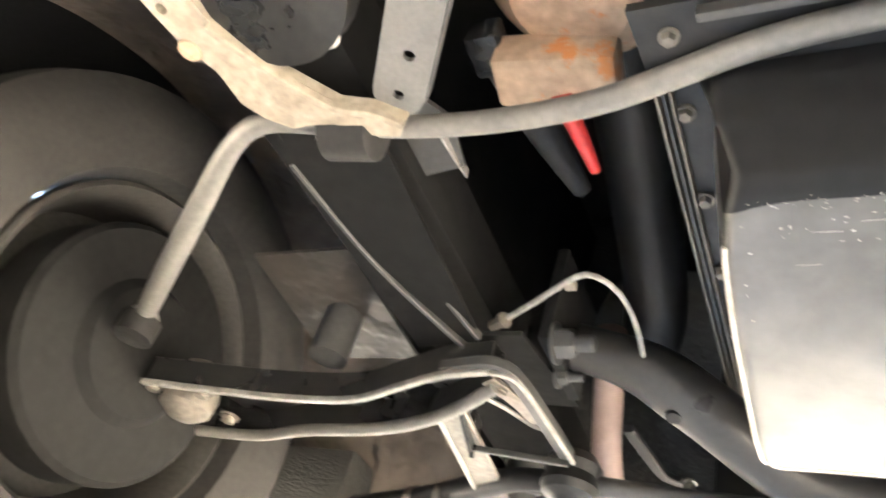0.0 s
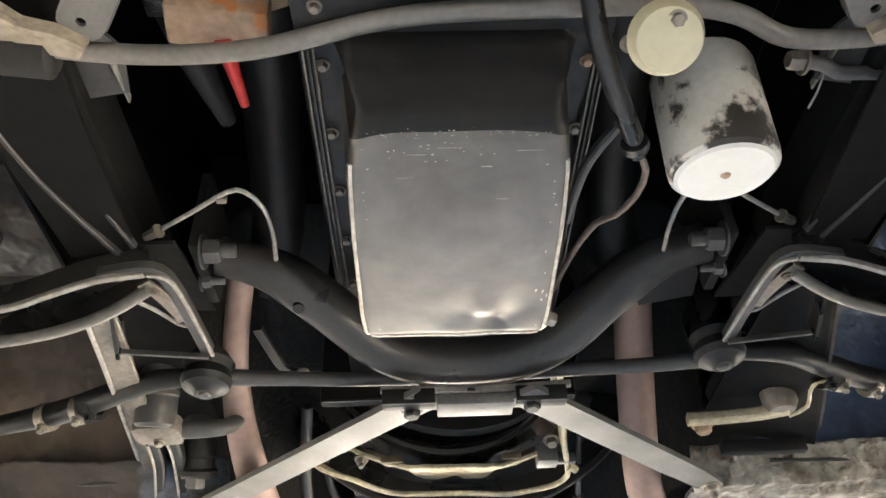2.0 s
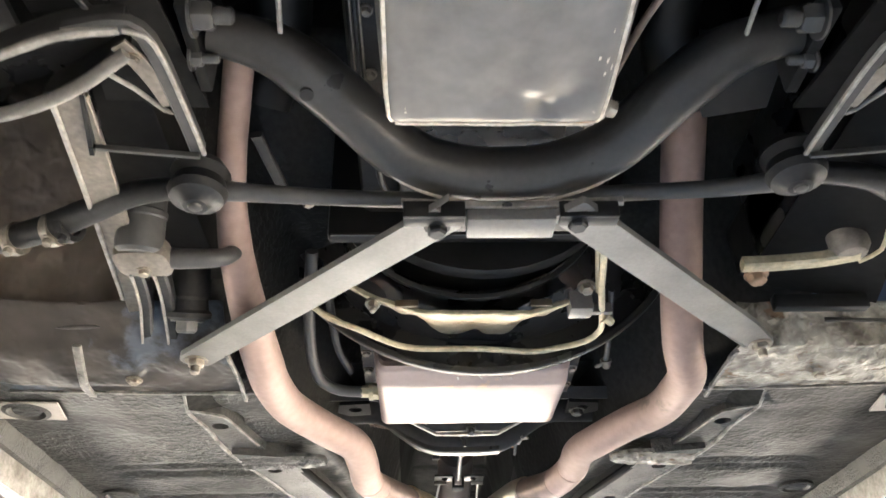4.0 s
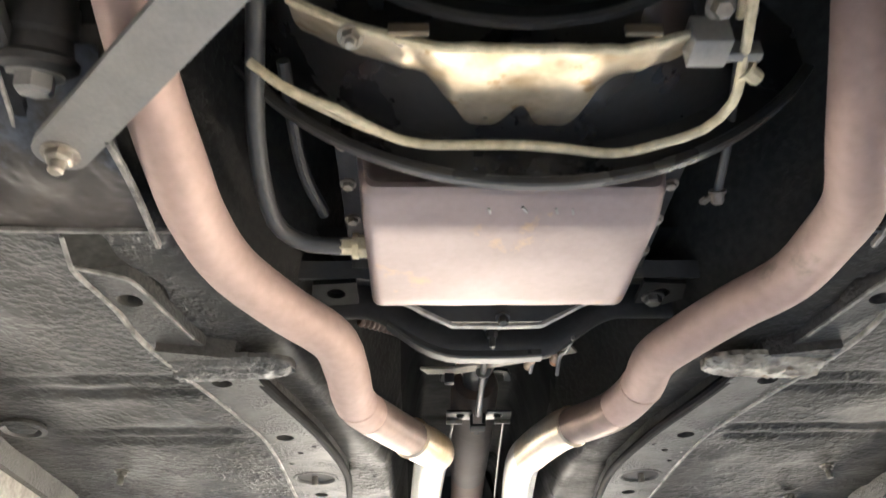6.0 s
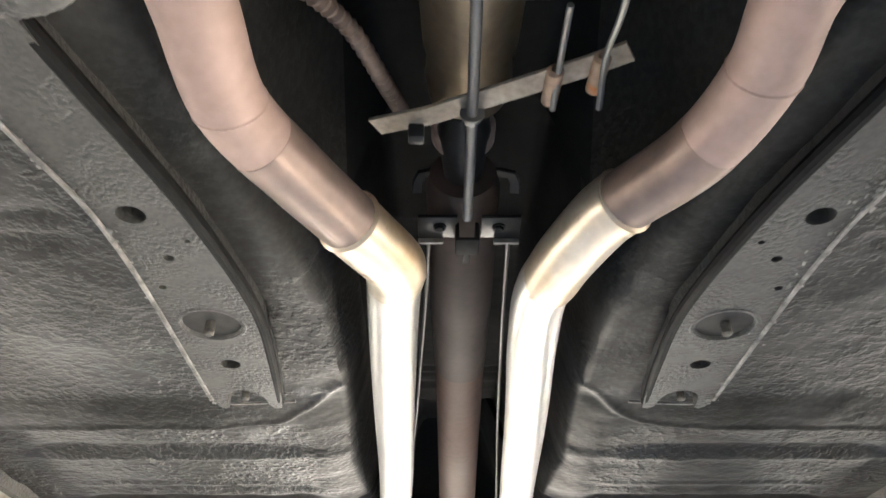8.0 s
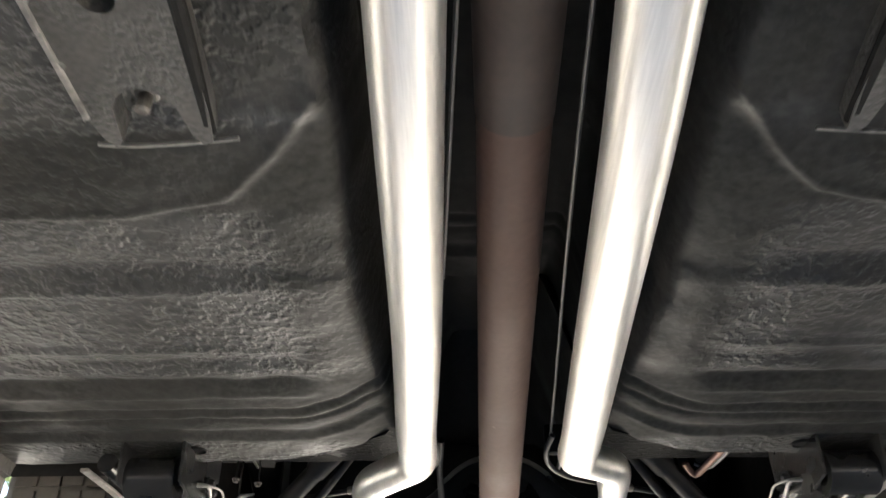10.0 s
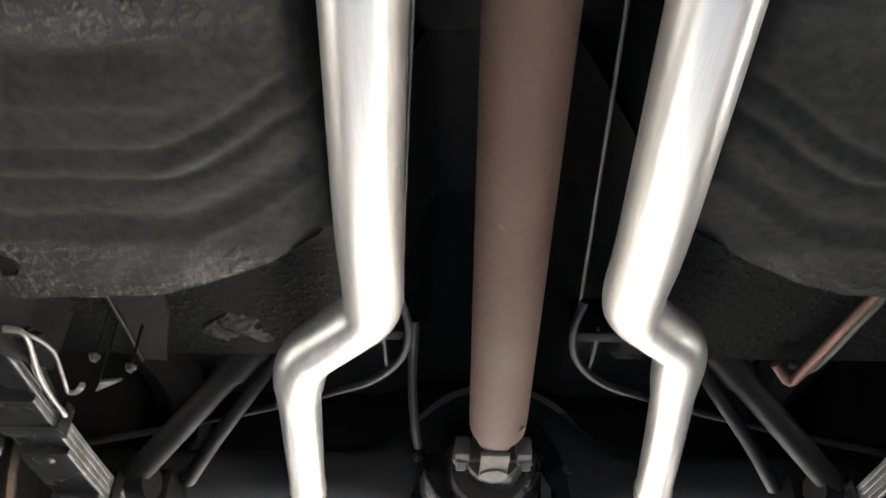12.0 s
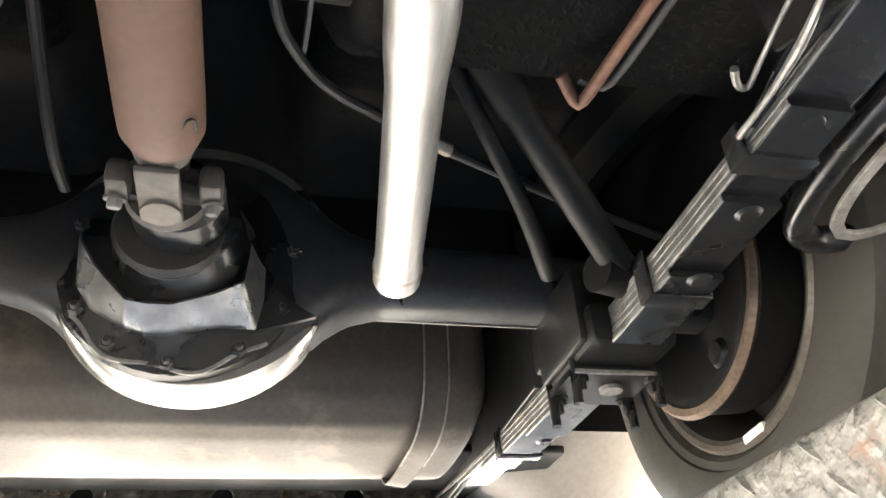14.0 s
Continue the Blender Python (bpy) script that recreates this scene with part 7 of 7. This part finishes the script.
part("beam", box(-0.452, 0.452, 3.125, 3.165, 1.742, 1.90, 0.008), MATTBLACK, rx)
part("lower_lip", strip([(-0.45, 3.122, 1.742), (0.0, 3.121, 1.741), (0.45, 3.122, 1.742)], 0.005, 0.005), GREYPAINT, rx)

tk = thing("fuel_tank", (0, 3.4, 1.54), "dusty grey steel fuel tank with a strap", "fuel tank")


def tank(u, v):
    prof = [(3.20, 1.84), (3.185, 1.72), (3.19, 1.65), (3.205, 1.612), (3.235, 1.584), (3.27, 1.573), (3.34, 1.568), (3.40, 1.566), (3.43, 1.57), (3.44, 1.60), (3.445, 1.84)]
    t = u * (len(prof) - 1)
    i = min(int(t), len(prof) - 2)
    y, z = [prof[i][k] + (prof[i + 1][k] - prof[i][k]) * (t - i) for k in (0, 1)]
    q = v * 2 - 1
    e = abs(q)
    w = 0.43
    if e < 0.85:
        x, l, m = (w - 0.05) * e / 0.85, 0, 0
    else:
        a = (e - 0.85) / 0.15 * math.pi / 2
        x, l, m = w - 0.05 + 0.05 * math.sin(a), (1 - math.cos(a)), 0
    yy = y + (3.32 - y) * l * 0.75
    zz = z + l * max(0.0, 1.70 - z)
    return (math.copysign(x, q) + 0.0, yy, zz + 0.001 * noise.noise((x * 8, y * 8, z * 8)))


part("shell", grid(40, 60, tank), TANK, tk, "", 50)
part("strap", strip([(0.335, 3.176, 1.82), (0.335, 3.178, 1.66), (0.333, 3.20, 1.595), (0.328, 3.235, 1.566), (0.32, 3.30, 1.553), (0.312, 3.40, 1.552), (0.31, 3.45, 1.60)], 0.030, 0.003), TANK, tk, "flat steel tank strap")

for dx in (-0.017, 0.017):
    part("strap_edge", tube([(0.335 + dx, 3.172, 1.82), (0.335 + dx, 3.174, 1.66), (0.333 + dx, 3.196, 1.595), (0.328 + dx, 3.231, 1.563), (0.32 + dx, 3.30, 1.550)], 0.0016, 6), EDGE, tk)
vl = thing("rear_valance", (0, 3.75, 1.6), "pale dusty rear valance with oval openings", "valance")
bm = sheet([(-0.80, 0.0), (0.80, 0.0), (0.80, 0.16), (-0.80, 0.16)], [(-0.42, 0.05, 0.02), (-0.39, 0.05, 0.02)][:1] + [(0.05, 0.05, 0.02), (0.3, 0.05, 0.02), (-0.2, 0.05, 0.02)], 0, 0.004)
part("backing", box(-0.80, 0.80, 3.83, 3.84, 1.58, 1.80, 0.002), DARK, vl)
part("panel", moved(bm, Matrix.Translation((0, 3.78, 1.59)) @ Matrix.Rotation(radians(78), 4, "X")), RUSTYFLOOR, vl)
part("lower_flange", box(-0.80, 0.80, 3.70, 3.79, 1.585, 1.591, 0.002), BEIGE, vl)
for i in range(9):
    x = -0.52 + 0.13 * i
    part("tab", box(x, x + 0.05, 3.70, 3.78, 1.578, 1.585, 0.002), BEIGE, vl)
part("trunk_lip", box(-0.62, 0.62, 3.46, 3.69, 1.625, 1.64, 0.004), DARK, vl)

for s in (-1, 1):
    qp = thing("quarter_panel", (s * 0.68, 3.65, 1.6), "pale dusty lower quarter panel behind the rear wheel", "car body", "quarter panels")
    part("skin", grid(16, 16, lambda u, v, s=s: (s * (0.50 + 0.46 * u), 3.42 + 0.50 * v, 1.605 - 0.035 * math.sin(u * 3.1416) * step(0.0, 0.4, v) + 0.16 * (1 - step(0.0, 0.35, v)) + 0.12 * (u - 0.5) ** 2), (0, 0.003, 0.004)), PALEPAINT, qp, "", 60)
    part("flange", box(s * 0.50, s * 0.90, 3.905, 3.925, 1.60, 1.63, 0.003), EDGE, qp)

# rear frame rails beside the tank
for s in (-1, 1):
    t = thing("rear_frame_rail", (s * 0.50, 3.4, 1.64), "black rear frame rail beside the fuel tank", "frame rail", "rear frame rails")
    # The rail's near-black colour stands for the shade it lies in.
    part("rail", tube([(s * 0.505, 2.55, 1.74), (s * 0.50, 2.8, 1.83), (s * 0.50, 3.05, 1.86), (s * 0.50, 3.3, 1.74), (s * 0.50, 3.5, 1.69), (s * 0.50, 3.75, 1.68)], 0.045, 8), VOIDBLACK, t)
    part("side_panel", plate3([(s * 0.455, 3.06, 1.60), (s * 0.455, 3.80, 1.585), (s * 0.455, 3.80, 1.9), (s * 0.455, 3.06, 1.9)], 0.004), DARK, t)
    part("flange", strip([(s * 0.456, 3.12, 1.60), (s * 0.458, 3.4, 1.598), (s * 0.458, 3.72, 1.60)], 0.012, 0.005), GREYPAINT, t)

# ---- hedge outside, seen past the sills ----
random.seed(7)
for hx in (-5.5, 5.5):
    t = thing("hedge", (hx, 3, 0), "tall sunlit green hedge beyond the yard", "hedge", "hedges")
    bm = bmesh.new()
    for i in range(5200):
        y = random.uniform(-4, 13)
        z = random.uniform(0.2, 4.6 + 0.7 * math.sin(y * 1.7) + 0.4 * math.sin(y * 4.1))
        x = hx + random.gauss(0, 0.35)
        q = Matrix.Translation((x, y, z)) @ Euler((random.uniform(0, 6.3), random.uniform(0, 6.3), random.uniform(0, 6.3))).to_matrix().to_4x4()
        r = random.uniform(0.05, 0.13)
        vs = [bm.verts.new(q @ Vector(p)) for p in ((-r, 0, 0), (0, -r * 0.5, r * 0.1), (r, 0, 0), (0, r * 0.5, r * 0.1))]
        bm.faces.new(vs)
    tagged(part("leaves", bm, LEAF, t), kind="stuff")
    for k in range(8):
        y = -3.5 + 2.2 * k
        part("stem", tube([(hx, y, 0), (hx + 0.1, y + 0.1, 1.5), (hx, y - 0.1, 3.4)], lambda u: 0.05 - 0.035 * u, 8), BARK, t)
